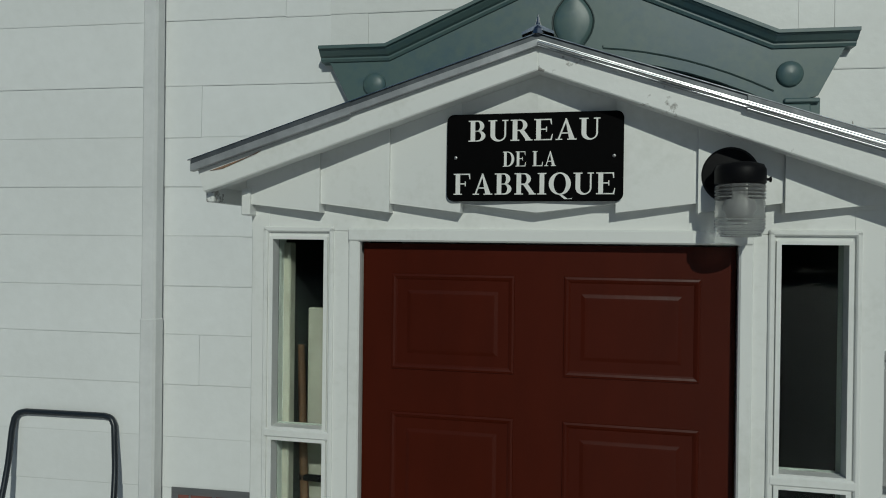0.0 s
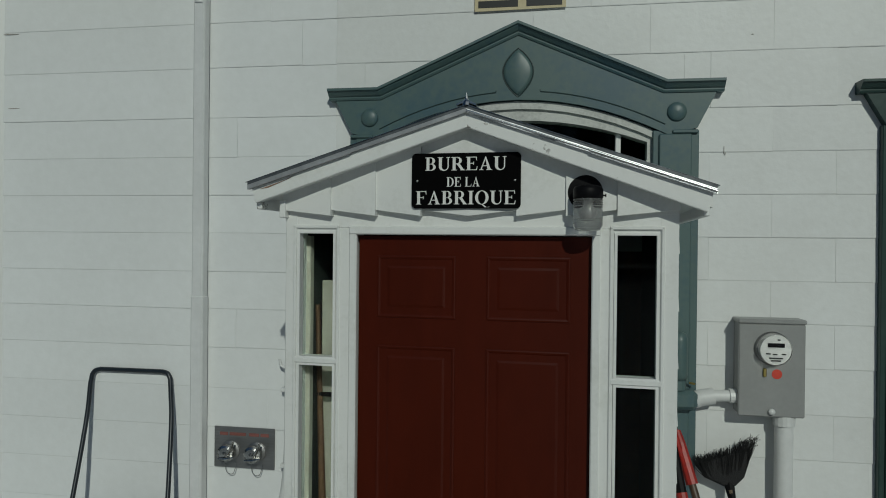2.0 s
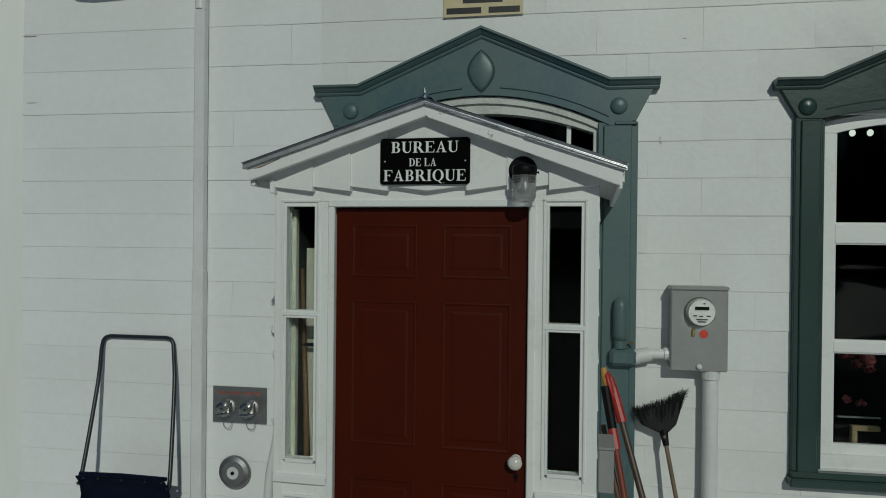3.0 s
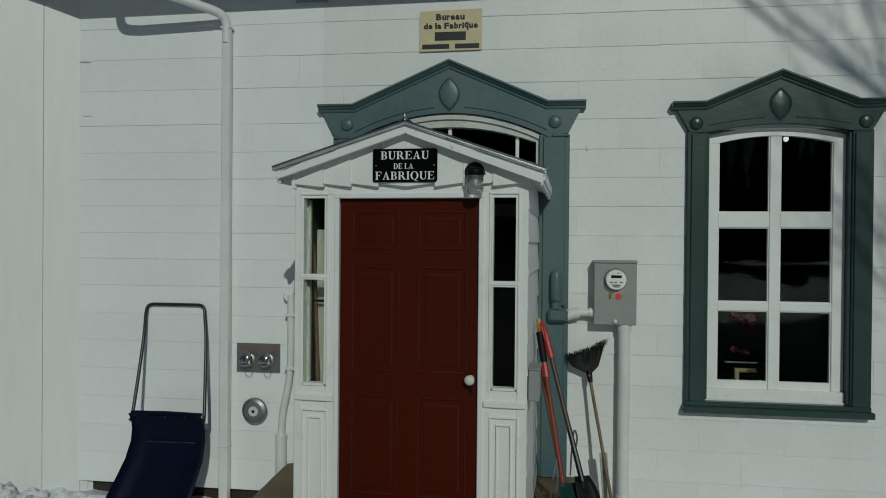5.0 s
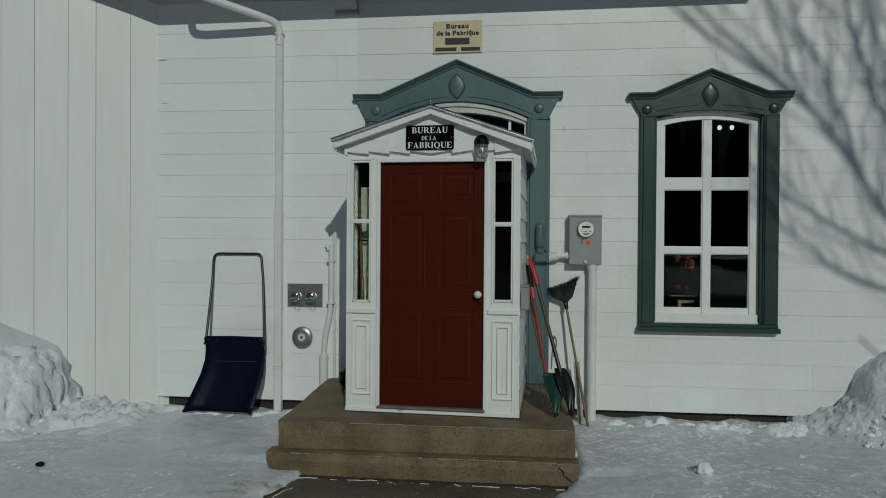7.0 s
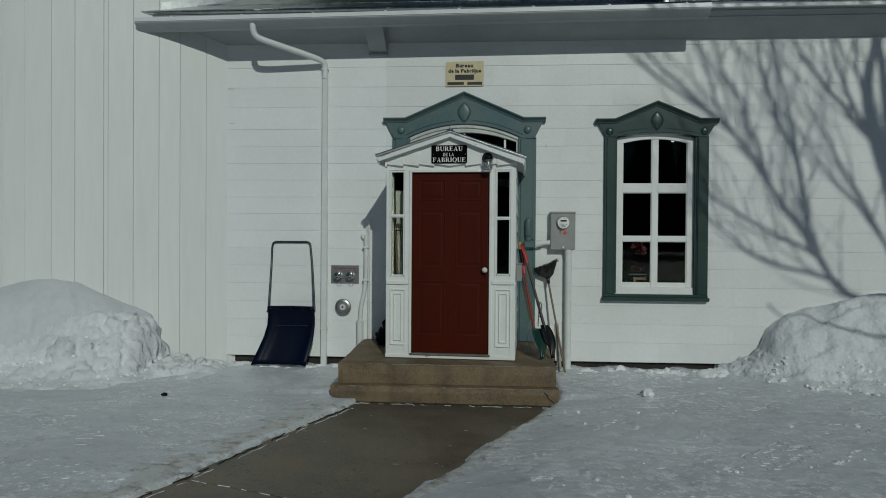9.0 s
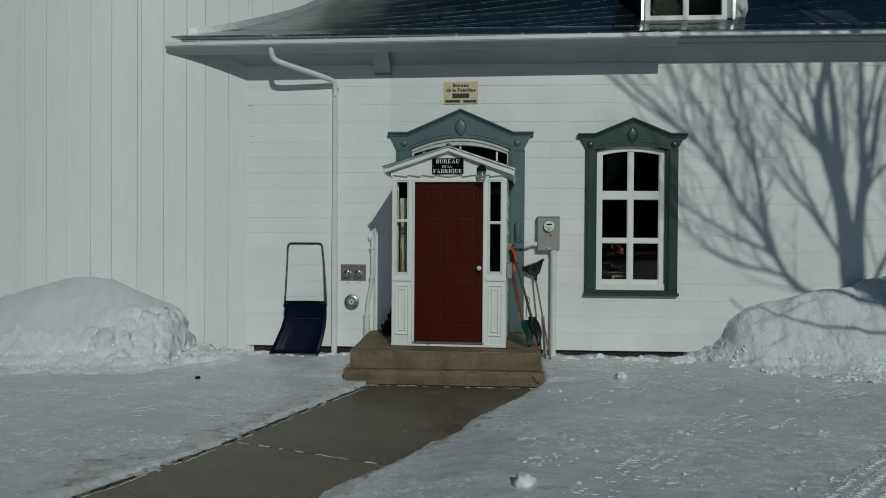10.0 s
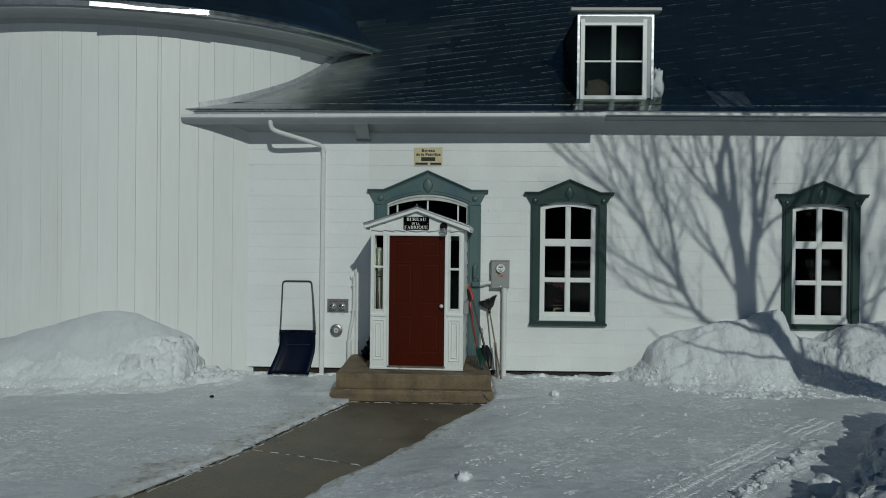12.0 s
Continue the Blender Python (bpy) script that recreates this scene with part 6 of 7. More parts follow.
note_box = link("mail_box", box(0.0, 0.066, -0.11, 0.11, 0.0, 0.185, 0.006), METERGREY)
note_box.matrix_world = PORCH @ pose(HW + 0.006, -1.105, 1.345 - PZ)
part("lid", box(-0.001, 0.070, -0.114, 0.114, 0.185, 0.197, 0.004), METERGREY, note_box)
tagged(note_box, "flat grey metal mail box on the porch side", "mail box")
bundle = link("black_bag", lump(9, 0.085, 0.10, 0.12, (-0.925, -0.42, 0.585), 0.5), BLACK, smooth=True)
tagged(bundle, "small crumpled black bag on the landing beside the porch", "bag")
bundle2 = link("black_glove", lump(14, 0.05, 0.05, 0.10, (-0.865, -0.50, 0.74), 0.5), BLACK, smooth=True)
bundle2.parent = bundle
bundle2["label"] = "knotted top of the bag"

# ---------------------------------------------------------------- things seen through the first window
shelf = thing("window_shelf", "small wooden plant stand with dim red flowers behind the window", "plant stand", (2.32, 0.30, 1.21))
part("top_bar", box(-0.02, 0.14, -0.02, 0.02, 0.085, 0.115, 0.004), WOOD, shelf)
part("upright", box(-0.02, 0.012, -0.02, 0.02, -0.10, 0.085, 0.004), WOOD, shelf)
part("white_edge", box(-0.08, 0.16, 0.03, 0.05, 0.152, 0.158), METERGREY, shelf)
for k, (x, z, r) in enumerate(((0.02, 0.52, 0.045), (0.09, 0.55, 0.04), (0.13, 0.49, 0.05), (0.07, 0.46, 0.035), (0.15, 0.43, 0.03), (0.02, 0.24, 0.03), (0.10, 0.22, 0.03))):
    part("flower", lump(60 + k, r, r * 0.6, r * 0.8, (x, 0.16, z), 0.6, 2), FLOWER, shelf)
spots = thing("ceiling_spots", "pair of small white ceiling spot lamps in the room", "ceiling lamp", (3.79, 3.95, 3.66))
part("bar", box(-0.14, 0.14, -0.01, 0.01, 0.05, 0.07), DARK, spots)
for x in (-0.09, 0.09):
    part("spot_head", lathe([(0.012, -0.035), (0.028, -0.02), (0.032, 0.0), (0.028, 0.02), (0.012, 0.035)], "z", (x, 0, 0), 14), BULB, spots, smooth=True)


# ---------------------------------------------------------------- snow banks, lumps
def rubble3(p, size, seed):
    """Heaped clods in space: rounded cells of uneven height, 0 to 1."""
    q = Vector((p[0] / size, p[1] / size, p[2] / size + seed))
    d, c = noise.voronoi(q + 0.35 * noise.noise_vector(q * 1.7), distance_metric="DISTANCE", exponent=2.5)
    return (0.4 * min(1.0, 3.0 * (d[1] - d[0])) + 0.6 * max(0.0, 1.0 - 1.4 * d[0] ** 2)) * (0.15 + 0.85 * abs(noise.cell(c[0] * 7.3)))


def bank(name, label, x0, x1, y0, y1, hf, rf, step=0.03, big=0.20, small=0.08, white=None, broken=None):
    """A bank of old snow: a hard smooth crust, and a skin of broken clods wherever rf says so."""
    top = thing(name, label, "snow bank")
    xs, ys = np.arange(x0, x1 + step / 2, step), np.arange(y0, y1 + step / 2, step)
    Z = np.array([[hf(x, y) for x in xs] for y in ys])
    gy, gx = np.gradient(Z, step)
    ln = np.sqrt(1 + gx ** 2 + gy ** 2)
    verts, rough, over = [], [], []
    for j, y in enumerate(ys):
        for i, x in enumerate(xs):
            p = Vector((x, y, Z[j, i]))
            lift = p.z - ground_z(x, y)
            r = rf(x, y)
            if r > 0.02 and lift > -0.03:
                a = smooth(-0.03, 0.03, lift) * r * (0.13 * big * rubble3(p, big, 2.0) + 0.55 * small * rubble3(p, small, 5.0) + 0.14 * big * fbm(p.x, p.y, p.z, 7.0, 4))
                p = p + Vector((-gx[j, i], -gy[j, i], 1.0)) * (a / ln[j, i])
            verts.append(tuple(p))
            rough.append(r + 0.25 * fbm(x, y, 3.0, 4.0, 3))
            over.append(lift)
    n = len(xs)
    sets = {"crust": [], "broken_snow": []}
    for j in range(len(ys) - 1):
        for i in range(n - 1):
            f = (j * n + i, j * n + i + 1, (j + 1) * n + i + 1, (j + 1) * n + i)
            if max(over[k] for k in f) > -0.03:
                sets["broken_snow" if white or sum(rough[k] for k in f) > 1.4 else "crust"].append(f)
    # each skin stays in one piece: stray patches go over to the other skin
    for nm, other in (("crust", "broken_snow"), ("broken_snow", "crust")):
        root = {}

        def find(k):
            while root[k] != k:
                root[k] = root[root[k]]
                k = root[k]
            return k

        for f in sets[nm]:
            for k in f:
                root.setdefault(k, k)
            for k in f[1:]:
                root[find(k)] = find(f[0])
        sizes = collections.Counter(find(f[0]) for f in sets[nm])
        if sizes:
            main = sizes.most_common(1)[0][0]
            if not white:
                sets[other] += [f for f in sets[nm] if find(f[0]) != main]
            sets[nm] = [f for f in sets[nm] if find(f[0]) == main or (white and sizes[find(f[0])] > 150)]
    for nm, faces in sets.items():
        if not faces:
            continue
        used = sorted({k for f in faces for k in f})
        idx = {k: m for m, k in enumerate(used)}
        me = bpy.data.meshes.new(nm)
        me.from_pydata([verts[k] for k in used], [], [tuple(idx[k] for k in f) for f in faces])
        me.materials.append(white or (CRUST if nm == "crust" else broken or BANKSNOW))
        for p in me.polygons:
            p.use_smooth = True
        ob = new(nm, me)
        ob.parent = top
        ob["label"] = "smooth grey wind crust" if nm == "crust" else "broken white snow clods"
        if white:
            tagged(ob, "broken white snow clods", "", kind="stuff")
    return top


def along(table, x):
    for (xa, va), (xb, vb) in zip(table, table[1:]):
        if x <= xb:
            return va + (vb - va) * max(0.0, (x - xa) / (xb - xa))
    return table[-1][1]


LEFT_TOP = ((-9.5, 0.45), (-7.3, 0.74), (-6.7, 0.88), (-6.27, 1.01), (-5.83, 1.12), (-5.4, 1.24), (-5.2, 1.285), (-4.97, 1.30), (-4.72, 1.26), (-4.55, 1.17), (-4.12, 0.97), (-3.87, 0.82), (-3.74, 0.74), (-3.3, 0.60))
LEFT_FRONT = ((-9.5, -2.75), (-6.3, -1.90), (-5.5, -1.76), (-4.75, -1.56), (-4.4, -1.50), (-3.9, -1.28), (-3.6, -1.00), (-3.2, -0.75))


def left_frac(x, y):
    wob = (0.12 * fbm(x, y, 6.1, 1.1) + 0.06 * fbm(x, y, 2.1, 3.5)) * (0.25 + 0.75 * smooth(-5.4, -4.4, x))
    front = along(LEFT_FRONT, x)
    wall = APSE_Y - math.sqrt(max(0.1, APSE_R ** 2 - (x - APSE_X) ** 2))
    return (y + wob - front) / max(0.3, wall - 0.02 - front), wob


def bank_left(x, y):
    f, wob = left_frac(x, y)
    top = along(LEFT_TOP, x) - 0.15
    side = smooth(-3.72, -3.92, x + wob * 0.7 + 0.06 * (y + 0.8))
    h = side * (0.26 * (0.35 * smooth(-0.45, 0.10, f) + 0.65 * smooth(-0.12, 0.32, f)) + max(0.0, top - 0.26) * (0.45 * smooth(0.05, 0.60, f) + 0.55 * smooth(0.15, 1.0, f)))
    apron = smooth(-3.25, -3.80, x + wob) * smooth(-0.25, 0.30, f)
    h = max(h, apron * 0.09, 0.025 * smooth(-2.6, -3.2, x + wob) * smooth(-0.80, -0.2, f) * smooth(0.0, 0.25, fbm(x, y, 2.0, 3.0) + 0.35 * smooth(-0.6, -0.1, f)))
    return ground_z(x, y) - 0.05 + h + 0.05 * smooth(0.0, 0.03, h)


def rough_left(x, y):
    f, wob = left_frac(x, y)
    toe = smooth(-0.12, 0.05, f) * smooth(0.36, 0.22, f + 0.3 * wob)
    return max(0.75 * toe, 2.4 * smooth(-5.05, -4.6, x + wob) * smooth(0.10, 0.0, f - 0.14 - 0.66 * (min(max(x, -5.0), -3.85) + 5.0) / 1.15 + wob) * smooth(-0.12, 0.05, f), 0.65 * smooth(-3.85, -3.7, x) * smooth(-3.0, -3.3, x) * smooth(-0.2, 0.0, f), 0.4 * smooth(-0.75, -0.1, f) * smooth(0.0, 0.25, fbm(x, y, 2.0, 3.0) + 0.2 * smooth(-0.5, 0.0, f)) * smooth(0.5, 0.3, f))


bank("snow_bank", "smooth drifted snow bank with crumbled toe against the boards", -9.4, -2.60, -2.9, 0.2, bank_left, rough_left, 0.026, 0.18, 0.065, None, TOESNOW)

RIGHT_TOP = ((3.30, 0.16), (3.50, 0.27), (3.74, 0.36), (3.84, 0.46), (3.92, 0.70), (4.05, 0.84), (4.22, 0.92), (4.50, 0.99), (4.77, 1.05), (5.24, 1.16), (5.56, 1.17), (5.66, 1.25), (5.78, 1.30), (6.02, 1.32), (6.14, 1.24), (6.24, 0.99), (6.40, 0.88), (6.75, 0.87), (7.00, 1.02), (7.30, 1.10), (7.8, 1.16), (11.0, 1.20))
RIGHT_FRONT = ((3.2, -0.20), (3.6, -0.42), (4.1, -0.64), (5.1, -0.74), (5.8, -0.74), (6.10, -0.60), (6.28, -0.46), (6.55, -0.66), (7.0, -1.05), (7.8, -1.40), (11.0, -1.7))


def right_frac(x, y):
    wob = 0.12 * fbm(x, y, 1.7, 1.3) + 0.02 * fbm(x, y, 9.0, 4.0)
    front = along(RIGHT_FRONT, x)
    return (y + wob - front) / (-0.14 - front), wob


def strewn(x, y):
    """Where loose clods lie before the bank."""
    return smooth(-2.1, -1.0, y) * smooth(3.9, 4.9, x) * smooth(0.0, 0.30, fbm(x, y, 5.0, 2.2) + 0.45 * smooth(-1.8, -1.1, y))


def bank_right(x, y):
    f, wob = right_frac(x, y)
    top = along(RIGHT_TOP, x + 0.25 * wob + 0.06 * (y + 0.4)) - 0.15
    h = max(0.0, top) * (0.20 * smooth(-0.50, 0.25, f) + 0.24 * smooth(-0.08, 0.52, f) + 0.30 * smooth(0.12, 0.80, f) + 0.26 * smooth(0.35, 1.0, f))
    # shelves and hollows of the shovelled heap
    h += (0.10 * fbm(0.7 * x, 1.6 * f, 5.5, 1.7, 3) + 0.035 * fbm(x, 1.3 * f, 2.5, 4.5, 3)) * smooth(-0.05, 0.25, f) * smooth(1.1, 0.8, f) * smooth(3.7, 4.1, x)
    h += (0.07 * fbm(x, y, 3.3, 1.5, 2)) * smooth(0.05, 0.35, f) * smooth(1.15, 0.8, f) * smooth(3.7, 4.2, x)
    h = max(h, 0.022 * strewn(x, y))
    return ground_z(x, y) - 0.05 + h + 0.05 * smooth(0.0, 0.02, h)


def rough_right(x, y):
    f, wob = right_frac(x, y)
    return max(0.38 * smooth(0.0, 0.2, f), 1.3 * smooth(-0.15, 0.0, f) * smooth(0.42, 0.15, f + 2 * wob), 1.7 * smooth(6.25, 6.5, x) * smooth(-0.15, 0.0, f) * smooth(0.95, 0.7, f + wob), 1.4 * smooth(3.95, 3.75, x) * smooth(-0.2, 0.0, f), 0.55 * strewn(x, y),
               0.8 * smooth(0.12, 0.3, fbm(x, y, 7.0, 1.6)) * smooth(0.0, 0.2, f) * smooth(0.9, 0.6, f))


bank("snow_bank", "rough snow bank with hard clods below the windows", 3.2, 10.0, -2.3, 0.1, bank_right, rough_right, 0.020, 0.11, 0.042)


def near_frac(x, y):
    return (x - 5.80) * 0.79 - (y + 3.6) * 0.61 + 0.22 * fbm(x, y, 12.0, 1.0) + 0.08 * fbm(x, y, 3.0, 3.5)


def bank_near(x, y):
    h = 0.60 * smooth(-0.10, 0.60, near_frac(x, y)) * smooth(-2.95, -3.45, y) * (0.85 + 0.3 * fbm(x, y, 3.0, 1.4)) * (1 + 0.2 * smooth(6.0, 7.4, x))
    h *= smooth(-10.9, -9.3, y + 0.5 * fbm(x, y, 5.0, 0.8)) * smooth(10.9, 9.6, x + 0.5 * fbm(x, y, 8.0, 0.8))
    return ground_z(x, y) - 0.05 + h + 0.05 * smooth(0.0, 0.03, h)


def rough_near(x, y):
    return smooth(-0.12, 0.05, near_frac(x, y)) * smooth(-2.9, -3.15, y)


bank("snow_bank", "broken snow bank of hard lumps beside the yard", 3.4, 11.0, -11.0, -2.4, bank_near, rough_near, 0.05, 0.60, 0.17)


def rim_frac(x, y):
    """Cleared snow left along the wall foot and the sides of the steps."""
    wob = 0.10 * fbm(x, y, 1.0, 2.2) + 0.06 * fbm(x, y, 6.0, 7.0, 3)
    wall = smooth(-0.50, -0.26, y + wob) * smooth(0.06, -0.02, y) * (smooth(1.42, 1.60, x + wob) + smooth(-1.36, -1.55, x + wob) * smooth(-3.15, -2.9, x)) * smooth(3.65, 3.45, x)
    east = smooth(1.52, 1.24, x + 0.7 * wob) * smooth(1.10, 1.16, x) * smooth(-2.0, -1.72, y + wob)
    west = smooth(-1.62, -1.34, x + 0.7 * wob) * smooth(-1.02, -1.2, x) * smooth(-1.95, -1.60, y + wob) * smooth(-0.3, -0.7, y)
    corner = max(0.0, 1.0 - ((x + 1.30) / 0.36) ** 2 - ((y + 1.62) / 0.48) ** 2) * smooth(-1.12, -1.2, x)
    return max(wall, 0.38 * east, 0.40 * west, 0.5 * corner)


def rim_snow(x, y):
    f = rim_frac(x, y)
    h = f * smooth(0.02, -0.14, y) * (0.020 + 0.022 * fbm(x, y, 8.0, 2.0, 3) + 0.015 * fbm(x, y, 5.0, 7.0, 3)) * smooth(-0.1, 0.4, 0.62 + fbm(x, y, 4.0, 1.6)) * (0.75 if x < -1.5 and y > -0.6 else 1.0)
    return ground_z(x, y) - 0.05 + h + 0.05 * smooth(0.0, 0.03, h)


def rough_rim(x, y):
    return 1.1 * smooth(0.05, 0.35, rim_frac(x, y)) * (0.3 if -3.3 < x < -1.85 else 1.0)


bank("snow_ridge", "low ridge of crumbled snow along the wall foot", 1.12, 3.7, -2.0, 0.05, rim_snow, rough_rim, 0.016, 0.07, 0.034, LUMPSNOW)
bank("snow_ridge", "low ridge of crumbled snow beside steps and shovel", -3.2, -1.0, -2.2, 0.05, rim_snow, rough_rim, 0.016, 0.07, 0.034, LUMPSNOW)

# ribbed tyre marks pressed up in the packed snow
bm_tread = bmesh.new()
rng = random.Random(8)


def tread(path, rows, pitch, keep, long, rise):
    P = bow([(x, y, 0) for x, y in path], 8)
    dist, nxt = 0.0, 0.0
    for a, b in zip(P, P[1:]):
        d = (b - a).normalized()
        n = Vector((d.y, -d.x, 0))
        length = (b - a).length
        while nxt < dist + length:
            c = a + d * (nxt - dist)
            thin = smooth(-0.15, 0.25, fbm(c.x, c.y, 4.4, 1.7) + keep)
            for r, off in enumerate(rows):
                if rng.random() > thin * (0.55 if rise < 0.006 else 0.9):
                    continue
                lean = rng.uniform(-0.03, 0.03) if long > 0.1 else 1.5 if r % 2 else -1.5
                m = c + n * (off + rng.gauss(0, 0.004)) + d * (pitch / 2 * (r % 2) + rng.gauss(0, 0.004))
                u = (d + n * lean).normalized() * long * rng.uniform(0.7, 1.2) / 2
                w = Vector((-u.y, u.x, 0)).normalized() * (0.006 if long > 0.1 else 0.009) * rng.uniform(0.7, 1.3)
                z = ground_z(m.x, m.y)
                lo = [bm_tread.verts.new((q.x, q.y, z - 0.006)) for q in (m - u - w, m + u - w, m + u + w, m - u + w)]
                up = [bm_tread.verts.new((q.x, q.y, z + rise * rng.uniform(0.6, 1.2))) for q in (m - u * 0.7 - w * 0.3, m + u * 0.7 - w * 0.3, m + u * 0.7 + w * 0.3, m - u * 0.7 + w * 0.3)]
                bm_tread.faces.new(up)
                for k in range(4):
                    bm_tread.faces.new((lo[k], lo[(k + 1) % 4], up[(k + 1) % 4], up[k]))
            nxt += pitch
        dist += length


RIBS = (-0.165, -0.11, -0.055, 0.0, 0.055, 0.11, 0.165)
tread([(1.75, -6.6), (2.68, -5.61), (3.36, -4.87), (4.15, -4.10), (4.95, -3.30), (5.5, -2.75)], RIBS, 0.050, 0.42, 0.050, 0.0060)
tread([(2.45, -6.5), (3.28, -5.56), (3.73, -5.08), (4.19, -4.65), (4.68, -4.22)], RIBS, 0.054, 0.36, 0.052, 0.0060)
tread([(0.45, -6.6), (1.08, -5.62), (1.80, -4.55), (2.70, -3.45), (3.98, -2.45), (4.7, -1.9)], RIBS, 0.060, 0.04, 0.055, 0.0050)
tread([(0.05, -6.4), (0.63, -5.54), (1.33, -4.68), (2.18, -3.66), (3.0, -2.75)], (-0.10, -0.035, 0.035, 0.10), 0.16, -0.05, 0.17, 0.0028)
tread([(-5.6, -4.9), (-4.6, -4.3), (-3.7, -3.9), (-2.9, -3.6)], (-0.16, -0.09, -0.02, 0.05, 0.12), 0.20, -0.05, 0.18, 0.0025)
marks = link("tyre_tread_marks", bm_tread, PRESSED)
tagged(marks, "ribbed tyre tread marks in the packed snow", "tyre marks", kind="stuff")

bm = bmesh.new()
rng = random.Random(11)


def walk_top(x, y):
    return 0.045


tmp = bmesh.new()
bmesh.ops.create_icosphere(tmp, subdivisions=1, radius=1.0)
ICO = [tuple(v.co) for v in tmp.verts]
ICO_FACES = [[v.index for v in f.verts] for f in tmp.faces]
tmp.free()


def chunk(x, y, r, zf=ground_z, flat=1.0, long=1.0):
    z = zf(x, y) + r * 0.15
    sq = (rng.uniform(0.8, 1.4), rng.uniform(0.8, 1.3), rng.uniform(0.5, 0.9) * flat)
    ang = rng.gauss(0.85, 0.5)
    ca, sa = math.cos(ang), math.sin(ang)
    vs = []
    for a, b, c in ICO:
        j = r * rng.uniform(0.75, 1.2)
        u, w = a * sq[0] * j * long, b * sq[1] * j
        vs.append(bm.verts.new((u * ca - w * sa + x, u * sa + w * ca + y, c * sq[2] * j + z)))
    for f in ICO_FACES:
        bm.faces.new([vs[i] for i in f])


for k in range(1150):
    u, w = rng.random(), rng.random() ** 2.5
    if u < 0.20:
        chunk(rng.uniform(1.3, 4.0), -rng.random() ** 1.4 * 0.85 - 0.10, 0.005 + 0.018 * w, rim_snow)
    elif u < 0.48:
        x = rng.uniform(3.4, 8.2)
        chunk(x, -0.85 - rng.random() ** 1.7 * 1.2, 0.006 + 0.024 * w, bank_right)
    elif u < 0.70:
        x = rng.uniform(-7.0, -3.2)
        chunk(x, along(LEFT_FRONT, x) + 0.35 * rng.random() - 0.25, 0.006 + 0.018 * w, bank_left)
    elif u < 0.78:
        chunk(rng.uniform(-3.2, -1.4), -rng.random() ** 1.5 * 0.9 - 0.10, 0.005 + 0.014 * w, rim_snow)
    elif u < 0.88:
        t = rng.uniform(-0.6, 3.4)
        d = rng.uniform(-0.15, 0.5)
        chunk(5.62 - 0.61 * t + 0.79 * d, -3.6 - 0.79 * t - 0.61 * d, 0.015 + 0.09 * w, bank_near)
    elif u < 0.94:
        t = rng.uniform(-2.6, 0.3)
        chunk(4.2 + 0.67 * t + 0.74 * 0.30 + rng.gauss(0, 0.05), -4.2 + 0.74 * t - 0.67 * 0.30 + rng.gauss(0, 0.05), 0.010 + 0.035 * w)
    elif u < 0.992:
        chunk(rng.uniform(1.0, 5.0), rng.uniform(-5.5, -1.8), 0.006 + 0.018 * w)
    else:
        chunk(rng.uniform(-1.15, 1.1), -1.70 - 0.06 * rng.random(), 0.003 + 0.005 * w, walk_top, flat=0.5)
for k in range(2100):
    # half-buried clods in the crumbled feet of the banks
    w = rng.random() ** 2.5
    if k % 3:
        x = rng.uniform(3.5, 8.4)
        f0 = along(RIGHT_FRONT, x)
        y = f0 + 0.10 - 0.85 * rng.random() ** 1.4
        if fbm(x, y, 4.0, 2.5) > -0.12:
            chunk(x, y, 0.010 + 0.034 * w, bank_right)
    elif k % 2:
        for _ in range(3):
            chunk(1.5 + 2.2 * rng.random() ** 0.7, -0.08 - 0.36 * rng.random(), 0.006 + 0.016 * rng.random() ** 2.5, rim_snow)
    else:
        x = -6.8 + 3.2 * rng.random() ** 0.7
        y = along(LEFT_FRONT, x) - 0.05 + (0.25 + 0.35 * smooth(-4.8, -4.2, x)) * rng.random()
        chunk(x, y, 0.008 + 0.026 * w, bank_left)
for k in range(2300):
    x, y = rng.uniform(-6.0, 5.6), rng.uniform(-6.6, -0.9)
    if fbm(x, y, 9.0, 1.1) + 0.5 * fbm(x, y, 2.0, 4.0) < -0.06 + 0.30 * rng.random() or edge_x(WALK_L, y) - 0.05 < x < edge_x(WALK_R, y) + 0.05 or (-1.4 < x < 1.3 and y > -1.8):
        continue
    streak = rng.random() < 0.6
    chunk(x, y, (0.003 if streak else 0.005) + 0.010 * rng.random() ** 3, flat=0.3 if streak else 0.5, long=rng.uniform(2.0, 5.5) if streak else 1.0)
for k in range(85):
    cx, cy = rng.uniform(0.6, 6.2), rng.uniform(-6.4, -0.9)
    if cx < edge_x(WALK_R, cy) + 0.2 or (cx < 1.4 and cy > -1.9):
        continue
    size = rng.uniform(0.04, 0.16)
    for _ in range(rng.randint(6, 22)):
        t, w = rng.gauss(0, size), rng.gauss(0, size * 0.35)
        chunk(cx + 0.72 * t - 0.69 * w, cy + 0.69 * t + 0.72 * w, 0.004 + 0.016 * rng.random() ** 2.2, flat=0.45, long=rng.uniform(1.0, 2.6))
for k in range(64):
    cx, cy = rng.uniform(-6.4, -2.0), rng.uniform(-4.8, -1.6)
    if cx > edge_x(WALK_L, cy) - 0.3:
        continue
    for _ in range(rng.randint(5, 14)):
        chunk(cx + rng.gauss(0, 0.14), cy + rng.gauss(0, 0.05), 0.004 + 0.010 * rng.random() ** 2.2, flat=0.5, long=rng.uniform(1.0, 2.4))
crumbs = link("snow_crumbs", bm, LUMPSNOW)
tagged(crumbs, "loose crumbs of snow scattered along wall and banks", "snow crumbs", kind="stuff")


